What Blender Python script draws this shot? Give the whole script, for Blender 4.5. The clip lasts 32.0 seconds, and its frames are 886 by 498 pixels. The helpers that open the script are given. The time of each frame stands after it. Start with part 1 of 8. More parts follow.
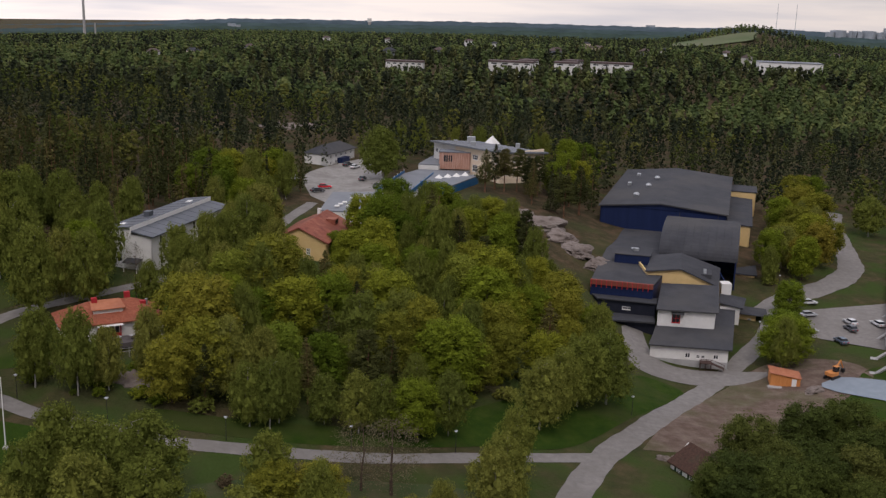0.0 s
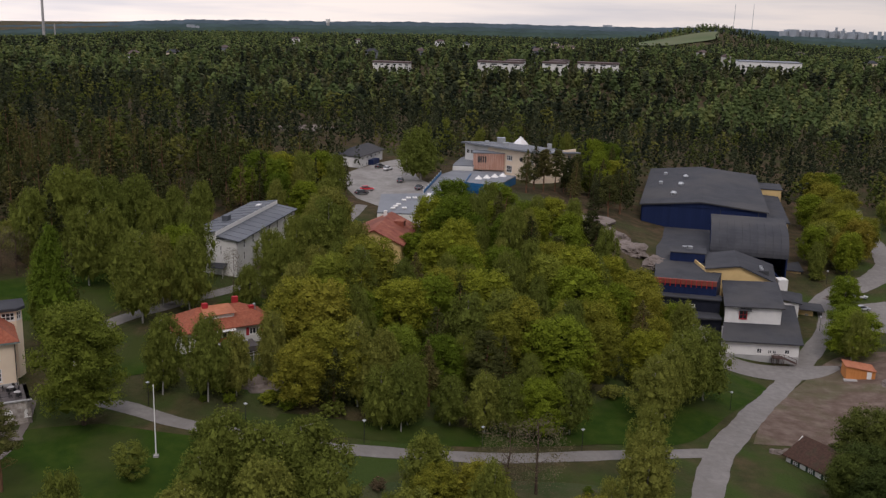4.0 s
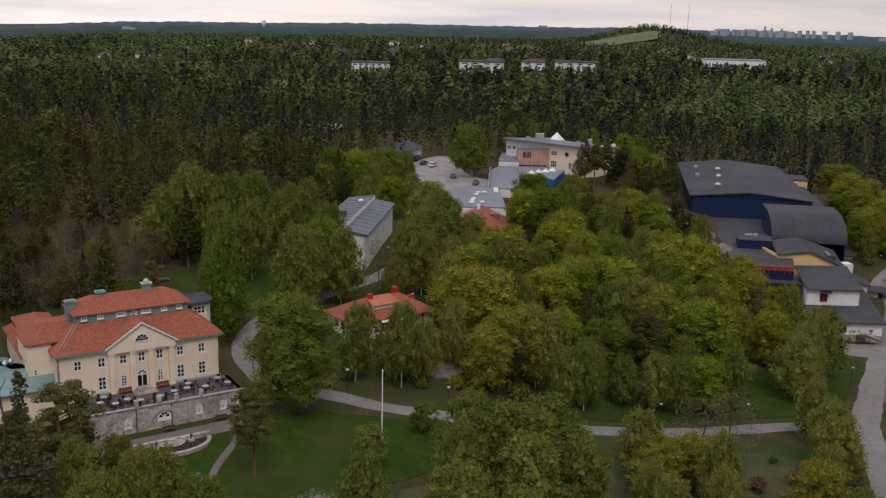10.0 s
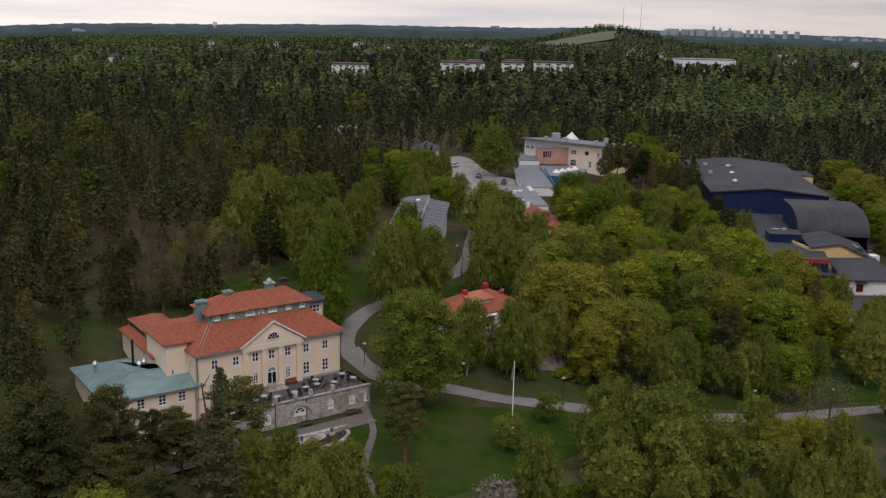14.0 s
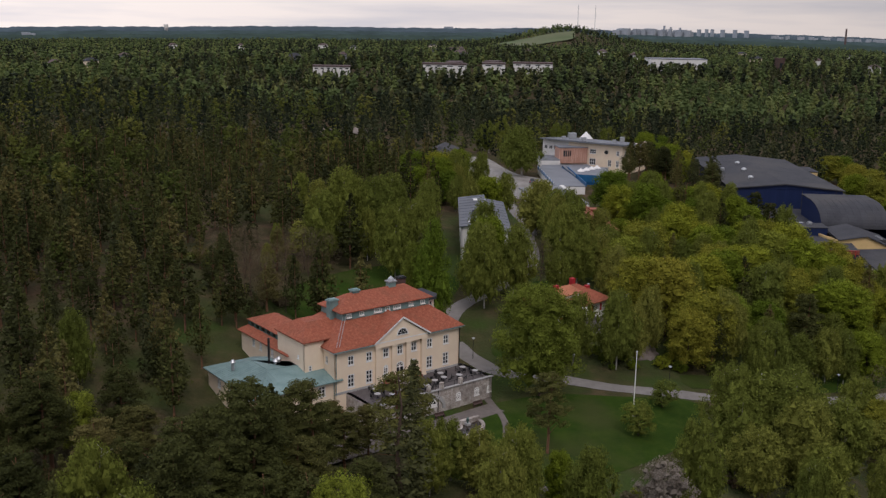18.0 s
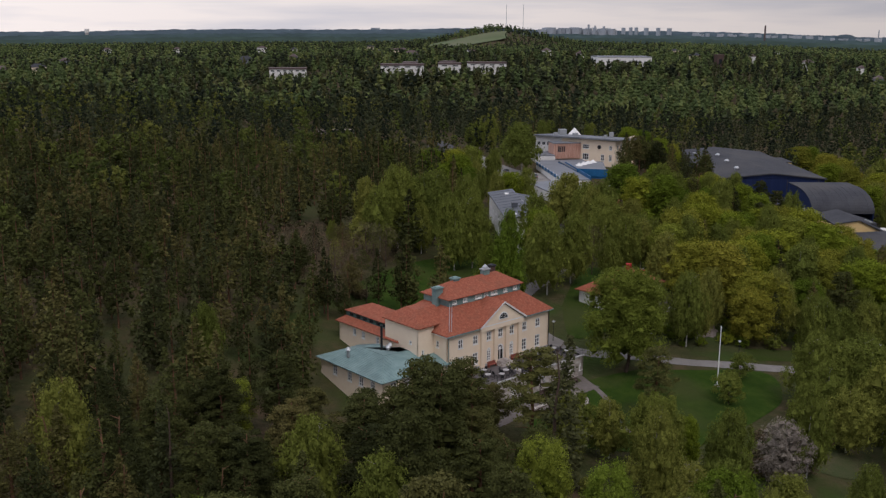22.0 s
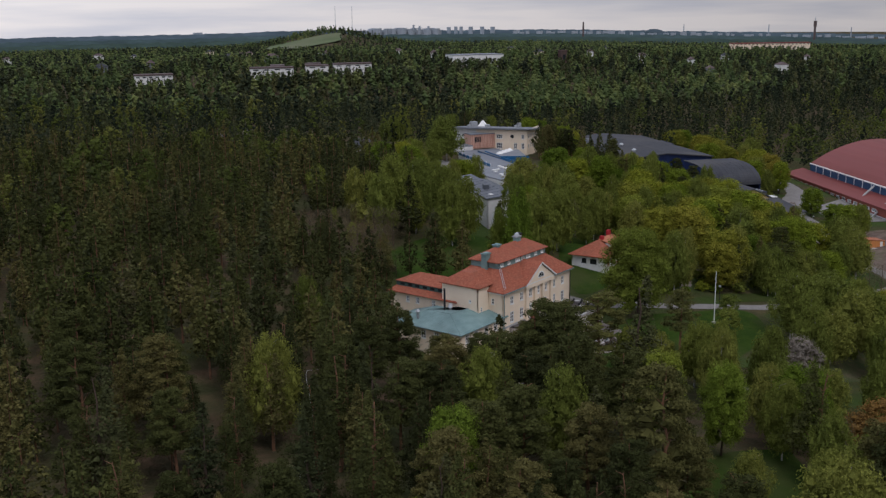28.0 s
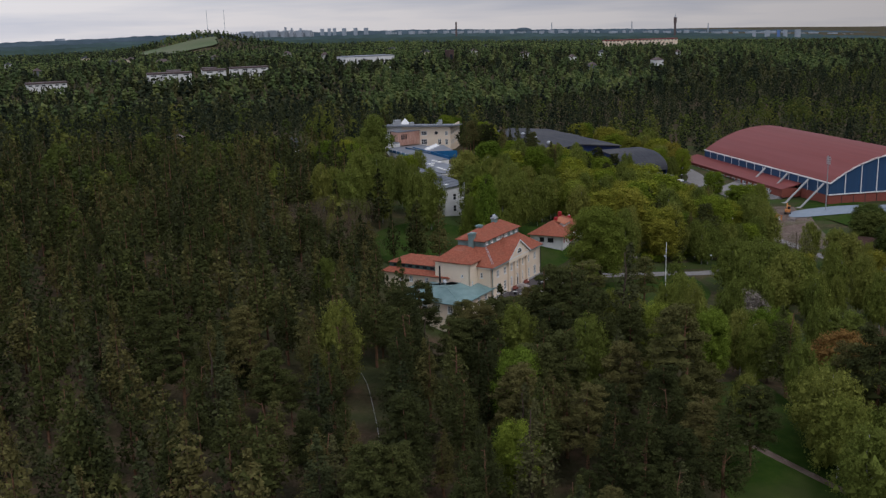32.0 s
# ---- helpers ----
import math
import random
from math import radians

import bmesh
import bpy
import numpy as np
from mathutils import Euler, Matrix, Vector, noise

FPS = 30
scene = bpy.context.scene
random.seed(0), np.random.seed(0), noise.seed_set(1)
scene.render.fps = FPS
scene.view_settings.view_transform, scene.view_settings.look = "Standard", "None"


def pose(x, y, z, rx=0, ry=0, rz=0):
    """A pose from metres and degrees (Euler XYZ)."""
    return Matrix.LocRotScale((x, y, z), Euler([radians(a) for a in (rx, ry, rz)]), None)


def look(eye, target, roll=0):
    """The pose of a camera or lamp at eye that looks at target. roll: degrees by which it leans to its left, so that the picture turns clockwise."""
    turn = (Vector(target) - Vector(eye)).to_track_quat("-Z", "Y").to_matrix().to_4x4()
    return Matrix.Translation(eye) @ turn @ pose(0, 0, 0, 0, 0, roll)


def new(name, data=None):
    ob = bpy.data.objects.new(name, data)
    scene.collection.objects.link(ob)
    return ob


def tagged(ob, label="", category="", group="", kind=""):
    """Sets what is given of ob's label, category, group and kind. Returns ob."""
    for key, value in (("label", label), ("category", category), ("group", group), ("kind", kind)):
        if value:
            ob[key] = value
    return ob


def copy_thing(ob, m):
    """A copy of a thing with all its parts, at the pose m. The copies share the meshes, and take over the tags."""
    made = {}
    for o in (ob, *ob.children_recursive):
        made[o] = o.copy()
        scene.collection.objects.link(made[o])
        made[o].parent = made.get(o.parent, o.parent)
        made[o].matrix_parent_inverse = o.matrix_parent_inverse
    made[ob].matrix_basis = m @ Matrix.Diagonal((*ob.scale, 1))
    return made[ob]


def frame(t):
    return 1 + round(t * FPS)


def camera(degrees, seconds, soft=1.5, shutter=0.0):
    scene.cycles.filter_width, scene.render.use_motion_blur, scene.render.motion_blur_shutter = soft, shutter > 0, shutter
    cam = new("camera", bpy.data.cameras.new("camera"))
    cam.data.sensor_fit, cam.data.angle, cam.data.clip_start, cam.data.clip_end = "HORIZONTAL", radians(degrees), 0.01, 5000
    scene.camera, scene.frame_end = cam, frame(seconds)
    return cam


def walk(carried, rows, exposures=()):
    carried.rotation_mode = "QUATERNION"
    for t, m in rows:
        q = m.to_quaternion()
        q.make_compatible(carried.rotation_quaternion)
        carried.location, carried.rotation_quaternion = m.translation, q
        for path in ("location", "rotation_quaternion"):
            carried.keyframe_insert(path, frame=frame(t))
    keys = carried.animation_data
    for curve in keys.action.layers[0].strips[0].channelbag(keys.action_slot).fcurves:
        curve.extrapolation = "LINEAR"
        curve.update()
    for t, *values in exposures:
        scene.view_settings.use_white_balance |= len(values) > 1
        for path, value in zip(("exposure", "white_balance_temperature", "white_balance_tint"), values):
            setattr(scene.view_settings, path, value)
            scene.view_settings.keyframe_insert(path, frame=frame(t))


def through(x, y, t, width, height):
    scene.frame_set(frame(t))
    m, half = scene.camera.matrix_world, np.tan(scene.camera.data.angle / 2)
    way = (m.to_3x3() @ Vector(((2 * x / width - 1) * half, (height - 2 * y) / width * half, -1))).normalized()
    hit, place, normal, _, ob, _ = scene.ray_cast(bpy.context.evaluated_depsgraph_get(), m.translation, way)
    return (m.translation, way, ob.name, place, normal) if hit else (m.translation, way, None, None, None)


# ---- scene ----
cam = camera(48.0, 32.0, soft=1.35)
# seconds, x, y, z, yaw, pitch, roll
ROWS = [
    (0.0, 0.00, -0.00, 63.49, 0.20, -13.48, -1.74),
    (0.5, -3.47, 0.03, 63.50, -0.13, -13.48, -1.73),
    (1.0, -7.19, 0.05, 63.48, -0.49, -13.46, -1.72),
    (1.5, -10.63, 0.08, 63.44, -0.81, -13.46, -1.69),
    (2.0, -14.39, 0.03, 63.36, -1.17, -13.45, -1.68),
    (2.5, -17.91, -0.01, 63.20, -1.51, -13.44, -1.66),
    (3.0, -21.63, -0.14, 63.12, -1.87, -13.43, -1.65),
    (3.5, -25.02, -0.33, 63.13, -2.20, -13.41, -1.63),
    (5.5, -38.39, -1.24, 62.73, -3.51, -13.33, -1.52),
    (6.0, -42.12, -1.55, 62.36, -3.88, -13.32, -1.50),
    (6.5, -45.56, -1.82, 62.06, -4.21, -13.30, -1.49),
    (7.0, -49.29, -2.18, 61.77, -4.56, -13.29, -1.50),
    (7.5, -52.71, -2.48, 61.63, -4.88, -13.28, -1.49),
    (8.0, -56.34, -2.78, 61.52, -5.23, -13.28, -1.48),
    (8.5, -59.72, -3.09, 61.50, -5.58, -13.27, -1.49),
    (9.0, -63.31, -3.32, 61.39, -5.94, -13.25, -1.48),
    (9.5, -66.58, -3.58, 61.34, -6.27, -13.24, -1.44),
    (10.0, -70.15, -3.94, 61.31, -6.64, -13.22, -1.42),
    (10.5, -73.38, -4.07, 61.26, -7.01, -13.20, -1.41),
    (11.0, -76.91, -4.32, 61.15, -7.39, -13.20, -1.41),
    (11.5, -80.12, -4.54, 61.13, -7.74, -13.17, -1.37),
    (12.0, -83.62, -4.79, 61.13, -8.13, -13.17, -1.33),
    (12.5, -86.90, -4.94, 61.11, -8.49, -13.15, -1.30),
    (13.0, -90.45, -5.12, 61.16, -8.89, -13.14, -1.28),
    (13.5, -93.80, -5.25, 61.23, -9.26, -13.13, -1.26),
    (14.0, -97.44, -5.35, 61.30, -9.67, -13.12, -1.25),
    (14.5, -100.77, -5.49, 61.34, -10.04, -13.12, -1.21),
    (16.5, -114.75, -5.95, 61.49, -11.50, -13.06, -1.08),
    (17.0, -118.39, -6.12, 61.51, -11.89, -13.06, -1.04),
    (17.5, -121.78, -6.26, 61.59, -12.26, -13.03, -0.99),
    (18.0, -125.46, -6.34, 61.67, -12.66, -13.02, -0.93),
    (18.5, -128.96, -6.51, 61.72, -13.05, -12.99, -0.86),
    (19.0, -132.77, -6.68, 61.81, -13.54, -12.98, -0.79),
    (19.5, -136.37, -6.85, 61.86, -14.01, -12.97, -0.72),
    (20.0, -140.25, -7.12, 61.87, -14.60, -12.95, -0.60),
    (20.5, -143.90, -7.34, 61.85, -15.16, -12.94, -0.54),
    (21.0, -147.87, -7.73, 61.78, -15.78, -12.94, -0.45),
    (21.5, -151.66, -8.14, 61.74, -16.44, -12.93, -0.37),
    (22.0, -155.69, -8.58, 61.65, -17.17, -12.93, -0.31),
    (22.5, -159.42, -9.00, 61.64, -17.85, -12.91, -0.22),
    (23.0, -163.46, -9.48, 61.63, -18.57, -12.91, -0.13),
    (23.5, -167.24, -9.99, 61.56, -19.39, -12.91, -0.04),
    (24.0, -171.29, -10.59, 61.50, -20.29, -12.90, 0.04),
    (24.5, -175.04, -11.24, 61.50, -21.15, -12.91, 0.14),
    (25.0, -179.07, -12.04, 61.46, -22.05, -12.91, 0.29),
    (25.5, -182.84, -12.74, 61.48, -22.88, -12.92, 0.34),
    (27.5, -198.26, -16.01, 61.74, -26.53, -12.90, 0.74),
    (28.0, -202.31, -16.94, 61.86, -27.52, -12.90, 0.84),
    (28.5, -206.07, -17.84, 62.00, -28.41, -12.91, 0.94),
    (29.0, -210.10, -18.78, 62.17, -29.38, -12.93, 1.04),
    (29.5, -213.89, -19.70, 62.38, -30.30, -12.94, 1.13),
    (30.0, -217.94, -20.62, 62.62, -31.29, -12.95, 1.25),
    (30.5, -221.83, -21.55, 62.84, -32.19, -12.97, 1.37),
    (31.0, -226.05, -22.50, 63.06, -33.17, -12.98, 1.47),
    (31.5, -230.08, -23.48, 63.31, -34.07, -13.01, 1.58),
    (32.0, -234.41, -24.47, 63.56, -35.03, -13.03, 1.68),
]
walk(cam, [(t, pose(x, y, z, 90 + pitch, roll, yaw)) for t, x, y, z, yaw, pitch, roll in ROWS],
     exposures=[(0.0, 0.05, 6420, 18), (13.0, 0.03, 6380, 18), (23.0, -0.04, 6140, 17), (32.0, -0.10, 5820, 14)])

# ---------------------------------------------------------------- sky and sun
world = bpy.data.worlds.new("overcast_evening")
scene.world = world
world.use_nodes = True
wt = world.node_tree
wt.nodes.clear()
w_out = wt.nodes.new("ShaderNodeOutputWorld")
w_bg = wt.nodes.new("ShaderNodeBackground")
w_sky = wt.nodes.new("ShaderNodeTexSky")
w_sky.sky_type = 'NISHITA'
w_sky.sun_disc = False
w_sky.sun_elevation = radians(54)
w_sky.sun_rotation = radians(173.5)
w_scale = wt.nodes.new("ShaderNodeVectorMath")
w_scale.operation = 'SCALE'
w_scale.inputs[3].default_value = 0.10
wt.links.new(w_sky.outputs[0], w_scale.inputs[0])
w_co = wt.nodes.new("ShaderNodeTexCoord")
w_sep = wt.nodes.new("ShaderNodeSeparateXYZ")
wt.links.new(w_co.outputs["Generated"], w_sep.inputs[0])
# stretched cloud sheets, thin and cream low down, grey blue higher up
w_map = wt.nodes.new("ShaderNodeMapping")
w_map.inputs["Scale"].default_value = (2.0, 2.0, 22.0)
w_map.inputs["Location"].default_value = (0.7, 0.2, 0.35)
wt.links.new(w_co.outputs["Generated"], w_map.inputs[0])
w_noise = wt.nodes.new("ShaderNodeTexNoise")
w_noise.inputs["Scale"].default_value = 2.2
w_noise.inputs["Detail"].default_value = 4.0
wt.links.new(w_map.outputs[0], w_noise.inputs["Vector"])
w_ramp = wt.nodes.new("ShaderNodeValToRGB")
w_ramp.color_ramp.elements[0].position = 0.0
w_ramp.color_ramp.elements[0].color = (0.84, 0.765, 0.69, 1)
w_ramp.color_ramp.elements[1].position = 0.5
w_ramp.color_ramp.elements[1].color = (0.97, 0.99, 1.04, 1)
e = w_ramp.color_ramp.elements.new(0.10)
e.color = (0.64, 0.62, 0.61, 1)
wt.links.new(w_sep.outputs[2], w_ramp.inputs[0])
w_cl = wt.nodes.new("ShaderNodeMapRange")
w_cl.inputs[1].default_value, w_cl.inputs[2].default_value = 0.45, 0.68
w_cl.inputs[3].default_value, w_cl.inputs[4].default_value = 0.0, 0.55
wt.links.new(w_noise.outputs[0], w_cl.inputs[0])
w_mixc = wt.nodes.new("ShaderNodeMix")
w_mixc.data_type = 'RGBA'
w_mixc.inputs[7].default_value = (0.40, 0.43, 0.50, 1)
wt.links.new(w_cl.outputs[0], w_mixc.inputs[0])
wt.links.new(w_ramp.outputs[0], w_mixc.inputs[6])
w_mix = wt.nodes.new("ShaderNodeMix")
w_mix.data_type = 'RGBA'
w_mix.inputs[0].default_value = 0.85
wt.links.new(w_scale.outputs[0], w_mix.inputs[6])
wt.links.new(w_mixc.outputs[2], w_mix.inputs[7])
wt.links.new(w_mix.outputs[2], w_bg.inputs[0])
w_bg.inputs[1].default_value = 1.12
w_side = wt.nodes.new("ShaderNodeVectorMath")
w_side.operation = 'DOT_PRODUCT'
w_side.inputs[1].default_value = (-0.85, 0.52, 0.0)
wt.links.new(w_co.outputs["Generated"], w_side.inputs[0])
w_glow = wt.nodes.new("ShaderNodeMapRange")
w_glow.inputs[1].default_value, w_glow.inputs[2].default_value = -0.5, 0.85
w_glow.inputs[3].default_value, w_glow.inputs[4].default_value = 0.60, 1.42
wt.links.new(w_side.outputs["Value"], w_glow.inputs[0])
wt.links.new(w_glow.outputs[0], w_bg.inputs[1])
wt.links.new(w_bg.outputs[0], w_out.inputs[0])

sun_data = bpy.data.lights.new("sun", 'SUN')
sun_data.energy, sun_data.angle, sun_data.color = 1.2, radians(25), (1.0, 0.95, 0.88)
sun = new("sun", sun_data)
sun.matrix_world = look((0, 0, 300), (-20, 176, 55))
scene.view_settings.exposure = 0.0


# ---------------------------------------------------------------- materials
def material(name, colors, scale=1.0, rough=0.8, metal=0.0, bump=0.0, bump_scale=20.0, stain=None, stain_amount=0.0,
             per_object=0.0, stretch=(1, 1, 1), spec=0.2):
    """Colours mixed by noise at two scales, an optional stain colour in patches, and fine relief."""
    m = bpy.data.materials.new(name)
    m.use_nodes = True
    t = m.node_tree
    b = t.nodes["Principled BSDF"]
    b.inputs["Roughness"].default_value = rough
    b.inputs["Metallic"].default_value = metal
    b.inputs["Specular IOR Level"].default_value = spec
    co = t.nodes.new("ShaderNodeTexCoord")
    mp = t.nodes.new("ShaderNodeMapping")
    mp.inputs["Scale"].default_value = stretch
    t.links.new(co.outputs["Object"], mp.inputs[0])
    n1 = t.nodes.new("ShaderNodeTexNoise")
    n1.inputs["Scale"].default_value = scale
    n1.inputs["Detail"].default_value = 5
    n1.inputs["Roughness"].default_value = 0.65
    t.links.new(mp.outputs[0], n1.inputs["Vector"])
    r = t.nodes.new("ShaderNodeValToRGB")
    r.color_ramp.elements[0].position, r.color_ramp.elements[1].position = 0.3, 0.7
    r.color_ramp.elements[0].color = (*colors[0], 1)
    r.color_ramp.elements[1].color = (*colors[-1], 1)
    for i, c in enumerate(colors[1:-1]):
        el = r.color_ramp.elements.new(0.3 + 0.4 * (i + 1) / (len(colors) - 1))
        el.color = (*c, 1)
    t.links.new(n1.outputs[0], r.inputs[0])
    last = r.outputs[0]
    if stain is not None:
        n2 = t.nodes.new("ShaderNodeTexNoise")
        n2.inputs["Scale"].default_value = scale * 0.22
        n2.inputs["Detail"].default_value = 6
        t.links.new(mp.outputs[0], n2.inputs["Vector"])
        mr = t.nodes.new("ShaderNodeMapRange")
        mr.inputs[1].default_value, mr.inputs[2].default_value = 0.48, 0.66
        mr.inputs[4].default_value = stain_amount
        t.links.new(n2.outputs[0], mr.inputs[0])
        mx = t.nodes.new("ShaderNodeMix")
        mx.data_type = 'RGBA'
        mx.inputs[7].default_value = (*stain, 1)
        t.links.new(mr.outputs[0], mx.inputs[0])
        t.links.new(last, mx.inputs[6])
        last = mx.outputs[2]
    if per_object:
        oi = t.nodes.new("ShaderNodeObjectInfo")
        hs = t.nodes.new("ShaderNodeHueSaturation")
        mr2 = t.nodes.new("ShaderNodeMapRange")
        mr2.inputs[3].default_value, mr2.inputs[4].default_value = 1 - per_object, 1 + per_object
        t.links.new(oi.outputs["Random"], mr2.inputs[0])
        t.links.new(mr2.outputs[0], hs.inputs["Value"])
        t.links.new(last, hs.inputs["Color"])
        last = hs.outputs[0]
    t.links.new(last, b.inputs["Base Color"])
    if bump:
        n3 = t.nodes.new("ShaderNodeTexNoise")
        n3.inputs["Scale"].default_value = bump_scale
        n3.inputs["Detail"].default_value = 4
        t.links.new(mp.outputs[0], n3.inputs["Vector"])
        bp = t.nodes.new("ShaderNodeBump")
        bp.inputs["Strength"].default_value = bump
        bp.inputs["Distance"].default_value = 1.0 / bump_scale
        t.links.new(n3.outputs[0], bp.inputs["Height"])
        t.links.new(bp.outputs[0], b.inputs["Normal"])
    return m


def leaf_material(name, dark, light, warm, through=0.25, speckle=0.35):
    """Foliage: each tree by its tint attribute or its own random number, each leaf clump by its island."""
    m = bpy.data.materials.new(name)
    m.use_nodes = True
    t = m.node_tree
    b = t.nodes["Principled BSDF"]
    b.inputs["Roughness"].default_value = 0.75
    b.inputs["Specular IOR Level"].default_value = 0.05
    at = t.nodes.new("ShaderNodeAttribute")
    at.attribute_name = "tint"
    oi = t.nodes.new("ShaderNodeObjectInfo")
    ge = t.nodes.new("ShaderNodeNewGeometry")
    add = t.nodes.new("ShaderNodeMath")
    t.links.new(at.outputs["Fac"], add.inputs[0])
    t.links.new(oi.outputs["Random"], add.inputs[1])
    fr = t.nodes.new("ShaderNodeMath")
    fr.operation = 'FRACT'
    t.links.new(add.outputs[0], fr.inputs[0])
    r = t.nodes.new("ShaderNodeValToRGB")
    r.color_ramp.elements[0].color, r.color_ramp.elements[1].color = (*dark, 1), (*warm, 1)
    el = r.color_ramp.elements.new(0.62)
    el.color = (*light, 1)
    t.links.new(fr.outputs[0], r.inputs[0])
    hs = t.nodes.new("ShaderNodeHueSaturation")
    mr = t.nodes.new("ShaderNodeMapRange")
    mr.inputs[3].default_value, mr.inputs[4].default_value = 1 - speckle, 1 + speckle
    t.links.new(ge.outputs["Random Per Island"], mr.inputs[0])
    t.links.new(mr.outputs[0], hs.inputs["Value"])
    t.links.new(r.outputs[0], hs.inputs["Color"])
    t.links.new(hs.outputs[0], b.inputs["Base Color"])
    tr = t.nodes.new("ShaderNodeBsdfTranslucent")
    t.links.new(hs.outputs[0], tr.inputs[0])
    mx = t.nodes.new("ShaderNodeMixShader")
    mx.inputs[0].default_value = through
    t.links.new(b.outputs[0], mx.inputs[1])
    t.links.new(tr.outputs[0], mx.inputs[2])
    t.links.new(mx.outputs[0], t.nodes["Material Output"].inputs[0])
    return m


M_FOREST_FLOOR = material("forest_floor", [(0.035, 0.035, 0.018), (0.065, 0.05, 0.028), (0.11, 0.07, 0.045)], 0.25, 1.0, bump=0.6, bump_scale=1.5, stain=(0.045, 0.06, 0.02), stain_amount=0.7, spec=0.05)
# park ground: grass and leaf litter over the forest floor where the ground's grass weight is high
floor_tree = M_FOREST_FLOOR.node_tree
floor_bsdf = floor_tree.nodes["Principled BSDF"]
floor_col = floor_bsdf.inputs["Base Color"].links[0].from_socket
floor_at = floor_tree.nodes.new("ShaderNodeAttribute")
floor_at.attribute_name = "tint"
floor_co = floor_tree.nodes.new("ShaderNodeTexCoord")
floor_n = floor_tree.nodes.new("ShaderNodeTexNoise")
floor_n.inputs["Scale"].default_value = 0.09
floor_n.inputs["Detail"].default_value = 6
floor_tree.links.new(floor_co.outputs["Object"], floor_n.inputs["Vector"])
floor_r = floor_tree.nodes.new("ShaderNodeMapRange")
floor_r.inputs[1].default_value, floor_r.inputs[2].default_value = 0.38, 0.56
floor_r.inputs[3].default_value, floor_r.inputs[4].default_value = 0.95, 0.25
floor_tree.links.new(floor_n.outputs[0], floor_r.inputs[0])
floor_m = floor_tree.nodes.new("ShaderNodeMath")
floor_m.operation = 'MULTIPLY'
floor_tree.links.new(floor_at.outputs["Fac"], floor_m.inputs[0])
floor_tree.links.new(floor_r.outputs[0], floor_m.inputs[1])
floor_g = floor_tree.nodes.new("ShaderNodeMix")
floor_g.data_type = 'RGBA'
floor_g.inputs[7].default_value = (0.042, 0.066, 0.016, 1)
floor_tree.links.new(floor_m.outputs[0], floor_g.inputs[0])
floor_tree.links.new(floor_col, floor_g.inputs[6])
floor_tree.links.new(floor_g.outputs[2], floor_bsdf.inputs["Base Color"])
M_LAWN = material("mown_grass", [(0.019, 0.042, 0.006), (0.028, 0.053, 0.007), (0.041, 0.064, 0.010)], 0.35, 0.95, bump=0.6, bump_scale=5, stain=(0.052, 0.058, 0.019), stain_amount=0.7, spec=0.05)
M_MEADOW = material("rough_grass", [(0.040, 0.060, 0.016), (0.068, 0.068, 0.028), (0.096, 0.076, 0.044)], 0.3, 0.95, bump=0.6, bump_scale=3, stain=(0.032, 0.056, 0.016), stain_amount=0.7)
M_ASPHALT = material("worn_asphalt", [(0.165, 0.153, 0.142), (0.205, 0.19, 0.176), (0.24, 0.223, 0.207)], 0.8, 0.9, bump=0.2, bump_scale=12, stain=(0.17, 0.155, 0.14), stain_amount=0.6)
M_GRAVEL = material("pale_gravel", [(0.20, 0.185, 0.17), (0.26, 0.245, 0.225), (0.31, 0.29, 0.27)], 0.5, 0.95, bump=0.3, bump_scale=10, stain=(0.17, 0.15, 0.135), stain_amount=0.6)
M_EARTH = material("dug_earth", [(0.095, 0.062, 0.047), (0.140, 0.098, 0.076), (0.195, 0.148, 0.118)], 0.35, 0.95, bump=0.8, bump_scale=2.5, stain=(0.075, 0.085, 0.03), stain_amount=0.75)
M_WALK = material("trodden_gravel", [(0.13, 0.11, 0.10), (0.18, 0.155, 0.14)], 0.7, 0.95, bump=0.3, bump_scale=8, stain=(0.10, 0.085, 0.07), stain_amount=0.6)
M_ROCK = material("granite_rock", [(0.11, 0.09, 0.08), (0.19, 0.155, 0.135), (0.28, 0.235, 0.21)], 0.5, 0.9, bump=0.7, bump_scale=2.0, stain=(0.06, 0.06, 0.045), stain_amount=0.7)
M_BARK = material("brown_bark", [(0.05, 0.035, 0.025), (0.11, 0.075, 0.055)], 2.0, 0.95, bump=0.5)
M_PINE_BARK = material("pine_bark", [(0.12, 0.07, 0.045), (0.24, 0.12, 0.065)], 1.2, 0.95, bump=0.5)
M_BIRCH_BARK = material("birch_bark", [(0.084, 0.077, 0.070), (0.385, 0.364, 0.336), (0.434, 0.420, 0.392)], 1.5, 0.9, stretch=(1, 1, 3))
L_PINE = leaf_material("pine_needles", (0.032, 0.037, 0.012), (0.070, 0.076, 0.022), (0.115, 0.100, 0.033), 0.15, 0.3)
L_SPRUCE = leaf_material("spruce_needles", (0.030, 0.036, 0.014), (0.056, 0.063, 0.024), (0.092, 0.088, 0.034), 0.10, 0.25)
# far foliage, bluer than the near greens to put distance haze into the colour
L_FAR = leaf_material("hazed_distant_needles", (0.015, 0.021, 0.013), (0.039, 0.049, 0.025), (0.071, 0.078, 0.037), 0.3, 0.1)
L_FARLEAF = leaf_material("hazed_distant_leaves", (0.064, 0.090, 0.035), (0.113, 0.149, 0.051), (0.177, 0.194, 0.066), 0.3, 0.12)
L_MID = leaf_material("wood_leaves", (0.062, 0.080, 0.019), (0.105, 0.126, 0.026), (0.155, 0.150, 0.036), 0.35, 0.2)
